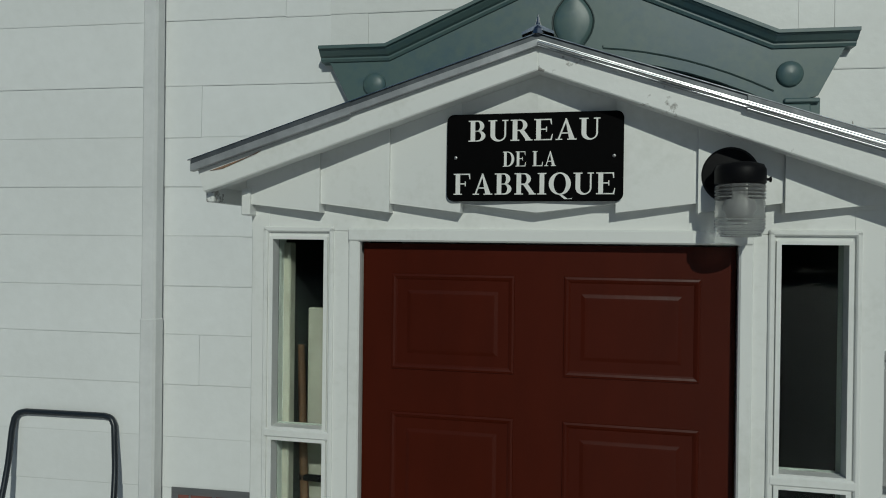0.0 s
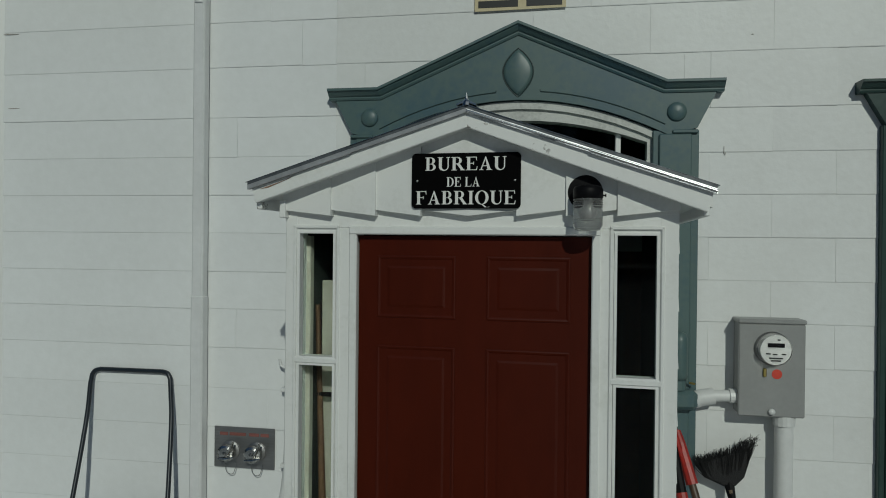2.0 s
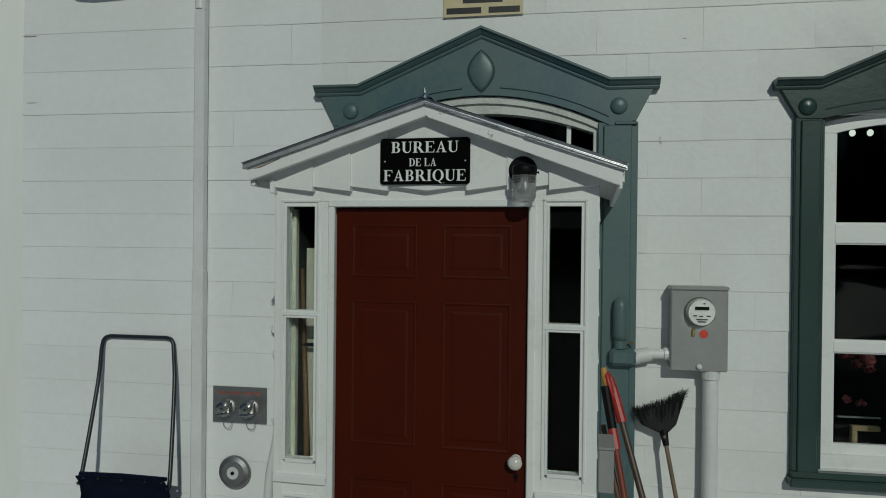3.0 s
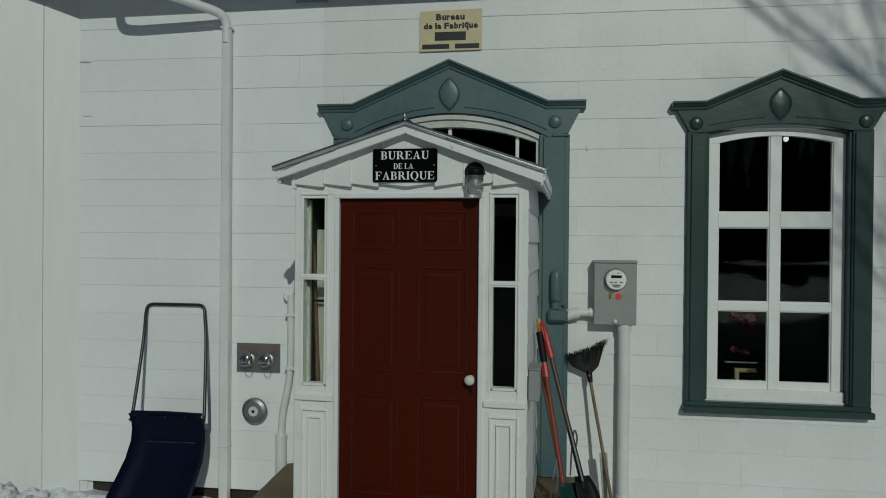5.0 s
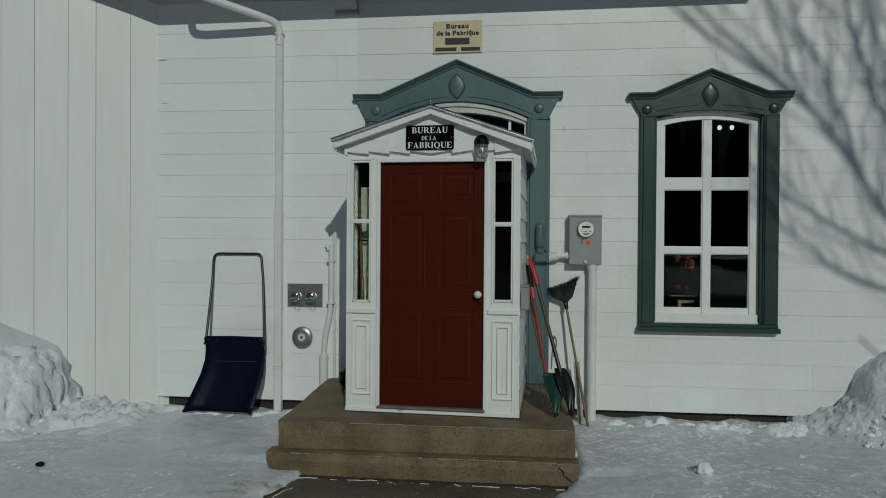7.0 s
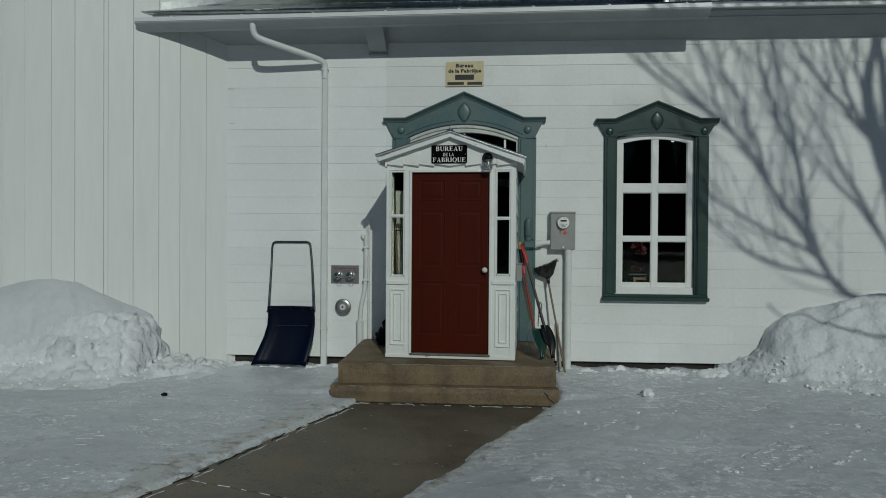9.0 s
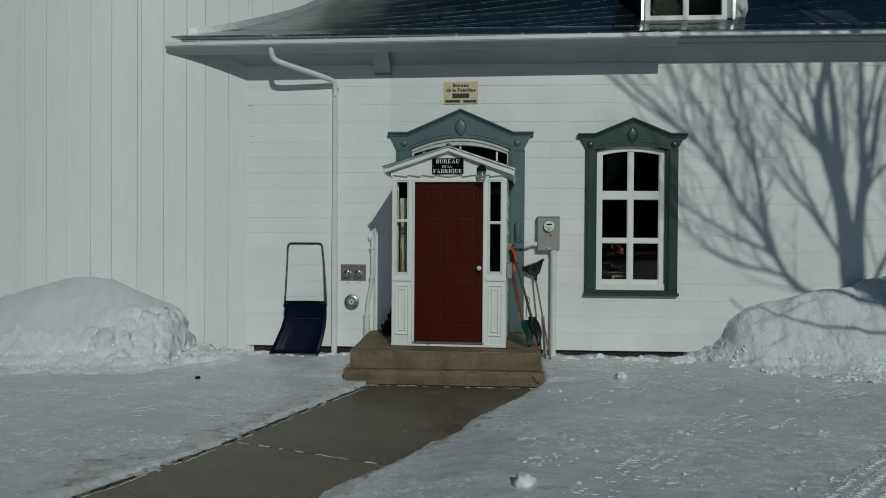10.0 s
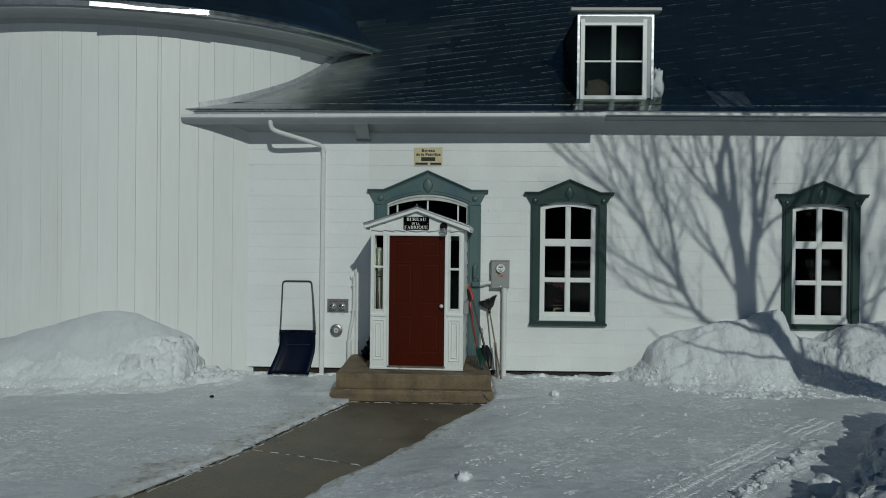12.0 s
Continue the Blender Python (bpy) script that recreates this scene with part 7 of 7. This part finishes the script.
def ball(x, y, r, seed, lab):
    return tagged(link("snow_chunk", lump(seed, r, r * 0.85, r * 0.75, (x, y, ground_z(x, y) + r * 0.5), 0.4), LUMPSNOW, smooth=True), lab, "snow chunk", group="loose snow chunks")


ball(2.10, -1.52, 0.065, 5, "loose snow chunk lying on the packed snow")
ball(0.72, -5.38, 0.072, 6, "loose snow chunk lying beside the walk")
ball(-1.71, -4.12, 0.04, 7, "loose snow chunk at the walk's joint")
ball(4.08, -5.58, 0.15, 8, "large hard snow block beside the yard bank")
ball(6.30, -3.10, 0.15, 18, "large hard snow block beside the yard bank")
stone = link("pebble", lump(31, 0.035, 0.03, 0.022, (-3.01, -1.95, ground_z(-3.01, -1.95) + 0.012), 0.3, 2), BLACK, smooth=True)
tagged(stone, "small dark stone lying on the snow", "stone")


# ---------------------------------------------------------------- bare tree in the yard, whose shadow falls on the wall
TREE = Vector((7.95 + 0.31 * 7.56, -7.56, 0.0))
tree = thing("bare_tree", "leafless many-stemmed yard tree standing in the snow", "tree", tuple(TREE))


def cast(x, z, d):
    """The place at depth d before the wall whose shadow falls at (x, z) on it."""
    d *= 1.2
    return Vector((x + 0.31 * d, -d, z + 0.56 * d)) - TREE


LIMB_LINES = [
    (0.108, 6.3, ((5.68, 0.95), (5.54, 1.22), (5.48, 1.82), (5.43, 2.28), (5.34, 2.66), (5.24, 2.95), (5.17, 3.22), (5.10, 3.49), (5.08, 3.80), (5.12, 4.06), (5.17, 4.40), (5.2, 5.6))),
    (0.070, 6.1, ((5.40, 2.35), (5.37, 2.80), (5.33, 3.36), (5.29, 3.75), (5.24, 4.10), (5.21, 4.38), (5.1, 6.0))),
    (0.080, 6.4, ((5.76, 0.85), (5.68, 1.25), (5.65, 1.75), (5.65, 2.10), (5.68, 2.45), (5.71, 2.82), (5.69, 3.15), (5.66, 3.50), (5.655, 3.95), (5.65, 4.36), (5.6, 6.0))),
    (0.036, 6.6, ((6.05, 0.55), (5.30, 0.97), (4.80, 1.20), (4.62, 1.45), (4.50, 1.67), (4.35, 1.91), (4.19, 2.12), (4.04, 2.33), (3.88, 2.56), (3.73, 2.80), (3.58, 3.01), (3.40, 3.26), (3.25, 3.54), (3.19, 3.78), (3.10, 4.05), (3.02, 4.30), (2.9, 5.0))),
    (0.033, 6.0, ((4.62, 1.45), (4.54, 1.58), (4.43, 1.86), (4.36, 2.10), (4.30, 2.46), (4.27, 2.72), (4.20, 2.92), (4.12, 3.09), (4.01, 3.28), (3.94, 3.57), (3.85, 3.83), (3.77, 4.10), (3.74, 4.34), (3.6, 5.2))),
    (0.023, 6.4, ((3.51, 3.12), (3.39, 3.23), (3.17, 3.42), (2.92, 3.66), (2.67, 3.90), (2.46, 4.12), (2.1, 4.6))),
    (0.023, 6.7, ((3.88, 2.57), (3.80, 2.87), (3.72, 3.12), (3.63, 3.30), (3.58, 3.53), (3.48, 3.72), (3.36, 3.90), (3.25, 4.15), (3.1, 4.8))),
    (0.022, 6.2, ((4.25, 2.85), (4.17, 3.17), (4.11, 3.49), (4.07, 3.73), (4.01, 3.97), (3.93, 4.21), (3.89, 4.37), (3.8, 5.0))),
    (0.022, 5.9, ((4.90, 1.16), (4.69, 1.36), (4.52, 1.60), (4.28, 1.76), (4.04, 1.87), (3.80, 2.00), (3.61, 2.11), (3.43, 2.22), (3.28, 2.31), (3.17, 2.44), (2.8, 2.8))),
    (0.022, 6.1, ((4.90, 1.14), (4.66, 1.33), (4.40, 1.42), (4.15, 1.47), (3.94, 1.53), (3.75, 1.62), (3.63, 1.69), (3.50, 1.83), (3.35, 1.95), (3.19, 2.07), (2.9, 2.4))),
    (0.031, 6.3, ((5.28, 2.80), (5.12, 3.10), (4.94, 3.30), (4.78, 3.53), (4.60, 3.71), (4.45, 3.93), (4.30, 4.14), (4.19, 4.35), (3.9, 5.0))),
    (0.026, 6.0, ((5.14, 3.14), (4.99, 3.36), (4.86, 3.62), (4.74, 3.94), (4.66, 4.20), (4.62, 4.37), (4.5, 5.1))),
    (0.023, 6.3, ((5.12, 3.35), (5.02, 3.72), (4.95, 3.96), (4.93, 4.20), (4.92, 4.36), (4.9, 5.2))),
    (0.026, 6.5, ((5.46, 1.55), (5.35, 1.74), (5.20, 2.00), (5.07, 2.26), (4.90, 2.56), (4.74, 2.82), (4.62, 3.08), (4.52, 3.28), (4.40, 3.46), (4.2, 3.9))),
    (0.020, 6.0, ((5.24, 1.90), (4.96, 2.30), (4.76, 2.50), (4.61, 2.69), (4.45, 2.89), (4.2, 3.3))),
    (0.027, 6.2, ((5.70, 2.45), (5.78, 2.71), (5.84, 3.00), (5.88, 3.35), (5.93, 3.78), (5.98, 4.07), (6.03, 4.36), (6.2, 5.2))),
    (0.026, 6.4, ((5.78, 2.95), (5.85, 3.46), (5.89, 3.78), (5.97, 4.00), (6.09, 4.26), (6.15, 4.40), (6.5, 5.2))),
    (0.026, 5.8, ((5.68, 3.25), (5.77, 3.66), (5.83, 3.97), (5.86, 4.26), (5.84, 4.45), (5.85, 5.2))),
    (0.026, 6.6, ((5.72, 2.48), (5.85, 2.73), (6.02, 2.91), (6.22, 3.04), (6.38, 3.26), (6.49, 3.49), (6.54, 3.78), (6.62, 4.07), (6.71, 4.32), (6.9, 5.0))),
    (0.030, 6.0, ((5.76, 1.05), (5.87, 1.27), (5.99, 1.55), (6.11, 1.79), (6.28, 2.20), (6.45, 2.80), (6.68, 3.56), (6.79, 3.88), (6.91, 4.12), (7.05, 4.35), (7.4, 5.0))),
    (0.032, 6.1, ((6.25, 0.20), (6.30, 0.75), (6.35, 1.26), (6.41, 1.84), (6.55, 2.33), (6.69, 2.82), (6.79, 3.20), (6.87, 3.59), (7.01, 3.88), (7.14, 4.13), (7.24, 4.37), (7.5, 5.1))),
    (0.026, 6.4, ((6.62, 2.55), (6.95, 3.00), (7.25, 3.50), (7.34, 3.79), (7.53, 4.08), (7.71, 4.37), (8.0, 5.0))),
    (0.026, 5.9, ((6.45, -0.10), (6.85, 0.75), (7.28, 1.27), (7.56, 1.47), (7.92, 1.76), (8.4, 2.3), (8.8, 3.2))),
    (0.022, 5.6, ((6.15, 0.32), (5.5, 0.32), (5.0, 0.40), (4.5, 0.55), (4.2, 0.75), (3.9, 1.02))),
    (0.017, 6.2, ((3.17, 3.42), (2.88, 3.62), (2.62, 3.81), (2.40, 3.99), (2.23, 4.13), (2.10, 4.27), (1.9, 4.5))),
    (0.018, 6.3, ((5.40, 2.45), (5.46, 3.10), (5.44, 3.70), (5.40, 4.10), (5.38, 4.45), (5.4, 5.2))),
]


def limb(r, d, pts, name="limb"):
    P = bow([cast(x, z, d + 0.10 * math.sin(3 * x + z)) for x, z in pts], 4)
    rs = [max(0.011, 1.12 * r * (1 - 0.70 * (k / (len(P) - 1)) ** 1.6)) for k in range(len(P))]
    part(name, tube(P, rs, 8), BARK, tree, smooth=True)
    return P, rs


part("trunk", tube(bow([cast(x, z, 6.3) for x, z in ((7.95, -4.5), (7.78, -2.6), (7.20, -1.15), (6.68, -0.42), (6.32, 0.05), (6.06, 0.40), (5.82, 0.80), (5.66, 1.12))], 4), [0.27 - 0.0050 * k for k in range(29)], 12), BARK, tree, smooth=True)
bm_twigs = bmesh.new()
rng = random.Random(23)


def twig(p, d, length, r, depth):
    pts, q, v = [p], p.copy(), d.normalized()
    for k in range(4):
        v = (v + Vector((rng.uniform(-0.22, 0.22), rng.uniform(-0.22, 0.22), rng.uniform(-0.05, 0.22)))).normalized()
        q = q + v * length / 4
        pts.append(q.copy())
    tube(pts, [r, r * 0.85, r * 0.65, r * 0.45, r * 0.25], 5, bm_twigs)
    if depth:
        for k in (1, 2, 3):
            for _ in range(1 if depth == 1 else 2):
                s = (pts[k + 1] - pts[k]).normalized() + Vector((rng.uniform(-0.8, 0.8), rng.uniform(-0.5, 0.5), rng.uniform(0.0, 0.5)))
                twig(pts[k], s, length * rng.uniform(0.4, 0.65), r * 0.55, depth - 1)


for i, (r, d, pts) in enumerate(LIMB_LINES):
    P, rs = limb(r, d, pts)
    side = 1
    for k in range(5 + i % 3, len(P) - 2, 4 if i < 3 else 3):
        if P[k].z < 5.3 or rs[k] > 0.075:
            continue
        side = -side
        s = (P[k + 1] - P[k]).normalized() + Vector((side * rng.uniform(0.30, 0.60), rng.uniform(-0.2, 0.2), rng.uniform(0.1, 0.4)))
        twig(P[k], s, rng.uniform(0.8, 1.9), max(0.0065, min(0.0115, rs[k] * 0.40)), 1)
link("twigs", bm_twigs, BARK, tree)

# a second, farther tree to the east
TREE2 = Vector((7.6 + 0.31 * 13.0, -13.0, 0.0))
tree2 = thing("bare_tree", "leafless yard tree farther along the snow bank", "tree", tuple(TREE2))
bm_twigs = bmesh.new()
for i, (r, pts) in enumerate(((0.11, ((7.62, -7.4), (7.60, -2.0), (7.55, 0.6), (7.45, 2.6), (7.30, 4.6), (7.2, 6.0))), (0.05, ((7.58, 1.0), (7.9, 2.0), (8.4, 3.2), (8.7, 4.6))),
                              (0.045, ((7.50, 1.9), (7.12, 3.4), (6.95, 4.6), (6.6, 5.6))), (0.04, ((7.47, 2.3), (7.75, 3.4), (7.85, 4.5), (8.0, 5.5))), (0.03, ((7.40, 3.0), (6.96, 3.7), (6.6, 4.5))))):
    P = bow([Vector((x + 0.31 * 13.0, -13.0, z + 0.56 * 13.0)) - TREE2 for x, z in pts], 4)
    rs = [max(0.006, r * (1 - 0.86 * k / (len(P) - 1))) for k in range(len(P))]
    part("trunk" if i == 0 else "limb", tube(P, rs, 8), BARK, tree2, smooth=True)
    for k in range(4, len(P) - 1, 2):
        if P[k].z > 7.6:
            twig(P[k], (P[k + 1] - P[k]).normalized() + Vector((rng.choice((-1, 1)) * rng.uniform(0.4, 0.9), 0.1, 0.3)), rng.uniform(0.7, 1.4), max(0.008, rs[k] * 0.4), 2)
link("twigs", bm_twigs, BARK, tree2)

# ---------------------------------------------------------------- pieces: siding, boards, roof sheets
mesh_cache = {}


def piece_mesh(w, h, paint):
    key = (round(w, 3), round(h, 3), paint.name)
    if key not in mesh_cache:
        bm = bmesh.new()
        a = [bm.verts.new((x, y, z)) for x in (0.0004, w - 0.0004) for y, z in ((0.0, 0.0), (-0.0058, 0.0), (-0.0068, 0.004), (-0.0026, h + 0.010), (0.0, h + 0.010))]
        for k in range(5):
            bm.faces.new((a[k], a[(k + 1) % 5], a[5 + (k + 1) % 5], a[5 + k]))
        bm.faces.new(a[:5][::-1])
        bm.faces.new(a[5:])
        bmesh.ops.recalc_face_normals(bm, faces=bm.faces)
        me = bpy.data.meshes.new("shingle")
        bm.to_mesh(me)
        bm.free()
        me.materials.append(paint)
        mesh_cache[key] = me
    return mesh_cache[key]


rng = random.Random(5)


def lay(xa, xb, za, zb):
    """One shingle, cut round the cased openings."""
    for hx0, hx1, hz0, hz1 in CASED:
        if xa < hx1 and xb > hx0 and za < hz1 and zb > hz0:
            if xa < hx0:
                lay(xa, hx0, za, zb)
            if xb > hx1:
                lay(hx1, xb, za, zb)
            ma, mb = max(xa, hx0), min(xb, hx1)
            if hz0 - za > 0.03:
                lay(ma, mb, za, hz0)
            if zb - hz1 > 0.03:
                lay(ma, mb, hz1, zb)
            return
    if xb - xa < 0.02:
        return
    ob = new("shingle", piece_mesh(xb - xa, zb - za, PALEBOARD if xb < -0.9 else SIDING))
    ob.parent = wall_front
    ob.location = (xa, rng.uniform(-0.0016, 0.0004), za + rng.uniform(-0.0015, 0.0015))
    ob.rotation_euler = (0, radians(rng.uniform(-0.12, 0.12)), 0)


for r, (za, zb) in enumerate(zip(ROW_Z, ROW_Z[1:])):
    # long boards left of the downpipe, short shingles elsewhere
    lay(-3.2, -1.76, za, zb)
    cut = (-1.36, None, -1.56, None, -1.17)[r % 5]
    if cut:
        lay(-1.76, cut, za, zb)
        lay(cut, -0.967, za, zb)
    else:
        lay(-1.76, -0.967, za, zb)
    x = -0.967
    nx = 1.355 - 0.61 * 3 + (0.305 if r % 2 else 0.0) + 0.61
    while x < 8.6:
        lay(x, nx, za, zb)
        x, nx = nx, nx + 0.61

# chipped paint, and open laps whose shade is drawn as dark slivers
for x, z, w, h in ((1.118, 3.035, 0.005, 0.055), (1.125, 3.01, 0.006, 0.016), (1.25, 3.62, 0.015, 0.006), (-3.04, 3.790, 0.16, 0.007), (-3.03, 3.335, 0.13, 0.006)):
    chip = [(x + 0.5 * w * c * (0.75 + 0.25 * math.sin(5.0 * k + 90 * x)), z + 0.5 * h * d * (0.75 + 0.25 * math.cos(7.0 * k + 60 * z))) for k, (c, d) in enumerate(((-1, -0.4), (-0.3, -1), (0.5, -0.8), (1, 0.1), (0.4, 1), (-0.6, 0.8)))]
    part("chip_lap_mark", prism(chip, -0.0095, -0.004), LATH, wall_front, "small paint chip and open-lap shade mark")

# vertical boards round the church end
def board_mesh(bw):
    bm = bmesh.new()
    vs = [bm.verts.new((x, y, z)) for z in (0.05, 6.0) for x, y in ((-bw / 2, 0.0), (-bw / 2, -0.0170), (-bw / 2 + 0.004, -0.020), (bw / 2 - 0.004, -0.020), (bw / 2, -0.0170), (bw / 2, 0.0))]
    for k in range(6):
        bm.faces.new((vs[k], vs[(k + 1) % 6], vs[6 + (k + 1) % 6], vs[6 + k]))
    bm.faces.new(vs[:6][::-1])
    bm.faces.new(vs[6:])
    bmesh.ops.recalc_face_normals(bm, faces=bm.faces)
    me = bpy.data.meshes.new("board")
    bm.to_mesh(me)
    bm.free()
    me.materials.append(BOARD)
    return me


WIDTHS = (0.31, 0.27, 0.30, 0.06, 0.28, 0.32, 0.25, 0.30, 0.29, 0.05, 0.33, 0.27)
board_meshes = {w: board_mesh(w) for w in set(WIDTHS)}
a, k = -47.5, 0
while a > -165.0:
    bw = WIDTHS[k % len(WIDTHS)]
    half = math.degrees(bw / APSE_R) / 2
    ob = new("board", board_meshes[bw])
    ob.parent = wall_apse
    rad = APSE_R + rng.uniform(-0.003, 0.002)
    ob.matrix_local = pose(APSE_X + rad * math.cos(radians(a - half)), APSE_Y + rad * math.sin(radians(a - half)), 0, 0, 0, a - half + 90)
    a -= 2 * half + 0.012
    k += 1

# tin sheets of the roof, laid askew in overlapping courses that climb to the east
SLANT, COURSE, SHEET = 0.19, 0.172, 0.92
EAVE_Y = -0.20


def tin_sheet(x0, x1, base, name="tin_sheet"):
    ya = [max(EAVE_Y, base + SLANT * (x + 4.2)) for x in (x0, x1)]
    yb = [max(EAVE_Y, base + COURSE * 1.06 + SLANT * (x + 4.2)) for x in (x0, x1)]
    if yb[1] - ya[1] < 0.03:
        return None
    bm = bmesh.new()
    vs = []
    for off in (0.007, 0.001):
        for x, y, up in ((x0, ya[0], 0.002), (x1 + 0.006, ya[1], 0.002), (x1 + 0.012, yb[1], 0.0), (x0, yb[0], 0.0)):
            vs.append(bm.verts.new((x, y - 0.6 * (off + up), roof_at(y) + 0.8 * (off + up))))
    for f in ((0, 1, 2, 3), (7, 6, 5, 4), (0, 4, 5, 1), (1, 5, 6, 2), (2, 6, 7, 3), (3, 7, 4, 0)):
        try:
            bm.faces.new([vs[i] for i in f])
        except ValueError:
            pass
    # sheets near the round wall carry its painted reflection
    return part(name, bm, VALLEY if apse_gap((x0 + x1) / 2, (ya[0] + yb[1]) / 2) < 1.5 else ROOF, roof)


bm_seam = bmesh.new()
for r in range(-16, 21):
    base = EAVE_Y + COURSE * r
    for k in range(14):
        x0 = -4.2 + k * SHEET + 0.46 * (r % 2)
        x1 = x0 + SHEET
        mid = base + SLANT * ((x0 + x1) / 2 + 4.2)
        if mid < EAVE_Y - COURSE or mid > 3.3 or apse_gap(x1, mid) < -0.1 or x0 > 8.6:
            continue
        if 2.7 < x0 and x1 < 3.9 and mid < 1.2:
            continue
        if mid < 2.25:
            tin_sheet(x0, x1, base)
        if mid > EAVE_Y + 0.06 and apse_gap(x0, mid) > 0.55 and not (2.2 < x0 < 3.95 and mid < 1.3):
            q = x0
            while q < x1 - 0.02:
                e = min(x1, q + rng.uniform(0.10, 0.35))
                if rng.random() > (0.10 if x0 < 3 else 0.62):
                    pts = [(x, base + SLANT * (x + 4.2) - 0.014, roof_at(base + SLANT * (x + 4.2)) + 0.013) for x in (q, e)]
                    if pts[0][1] > EAVE_Y:
                        tube(pts, rng.uniform(0.0007, 0.0015) if x0 < 3 else rng.uniform(0.0005, 0.0011), 4, bm_seam)
                q = e + rng.choice((0.0, 0.01, 0.03))
q = -3.8
while q < 10:
    e = q + rng.uniform(0.2, 0.7)
    tube([(q, EAVE_Y - 0.012, roof_at(EAVE_Y) + 0.012), (e, EAVE_Y - 0.012, roof_at(EAVE_Y) + 0.012)], rng.uniform(0.002, 0.0036), 4, bm_seam)
    q = e + rng.choice((0.01, 0.04))
seams = link("seam", bm_seam, ROOF_BARE, roof)
tagged(seams, "bare worn tin seams catching the light", "", kind="stuff")
for k in range(21):
    bm = bmesh.new()
    x0, x1 = -4.15 + 0.62 * k, -4.15 + 0.62 * (k + 1) + 0.01
    vs = [bm.verts.new((x, y, roof_at(y) + o)) for o in (0.010, 0.001) for x, y in ((x0, -0.465), (x1, -0.465), (x1, EAVE_Y + 0.01), (x0, EAVE_Y + 0.01))]
    for f in ((0, 1, 2, 3), (7, 6, 5, 4), (0, 4, 5, 1), (1, 5, 6, 2), (2, 6, 7, 3), (3, 7, 4, 0)):
        bm.faces.new([vs[i] for i in f])
    part("eaves_sheet", bm, VALLEY if x1 < -1.7 else ROOF, roof)


# an added crumpled sheet, standing in for a pale reflecting patch over the eaves
bm = bmesh.new()
cols, rows_n = 22, 16
grid = []
for j in range(rows_n + 1):
    for i in range(cols + 1):
        u, v = i / cols, j / rows_n
        x, y = 4.98 + 0.56 * u + 0.10 * v * (u - 0.5), -0.30 + 0.62 * v
        rim = smooth(0.0, 0.15, min(u, 1 - u)) * smooth(0.0, 0.1, 1 - v)
        up = 0.012 + rim * (0.018 * abs(fbm(0.35 * x, y + 0.25 * x, 3.0, 9.0, 2)) * (0.3 + 0.7 * v) + 0.006 * fbm(x, y, 8.0, 12.0, 2))
        grid.append(bm.verts.new((x, y - 0.6 * up, roof_at(y) + 0.8 * up)))
for j in range(rows_n):
    for i in range(cols):
        k = j * (cols + 1) + i
        bm.faces.new((grid[k], grid[k + 1], grid[k + cols + 2], grid[k + cols + 1]))
part("gleam_sheet", bm, GLEAM_TIN, roof, "added crumpled tin sheet standing in for a pale gleam", smooth=True)


# ---------------------------------------------------------------- unseen woods behind the yard, added to darken reflections
bm = bmesh.new()
rng = random.Random(77)


def far_tree(x, y, h):
    w = h * rng.uniform(0.16, 0.26)
    tiers = rng.randint(4, 6)
    for k in range(tiers):
        f = k / tiers
        z0, z1 = h * (0.08 + 0.86 * f), h * (0.08 + 0.86 * (f + 1.7 / tiers))
        r = w * (1.05 - f) * rng.uniform(0.85, 1.1)
        n = 7
        ring = [bm.verts.new((x + r * rng.uniform(0.75, 1.15) * math.cos(2 * math.pi * i / n), y + r * math.sin(2 * math.pi * i / n), z0 - rng.uniform(0, 0.5))) for i in range(n)]
        tip = bm.verts.new((x + rng.uniform(-0.2, 0.2), y, min(z1, h)))
        for i in range(n):
            bm.faces.new((ring[i], ring[(i + 1) % n], tip))


for k in range(420):
    a = radians(rng.uniform(150, 395))
    d = rng.uniform(54, 84)
    far_tree(d * math.cos(a) * 1.15, -8 + d * math.sin(a), rng.uniform(13, 20))
woods = link("unseen_woods", bm, mat("spruce_needles", (0.035, 0.05, 0.035), (0.02, 0.03, 0.022), rough=0.9, scale=0.6, fine=6, spec=0.1))
tagged(woods, "unseen dark spruce woods, added to darken reflections", "woods", kind="stuff")
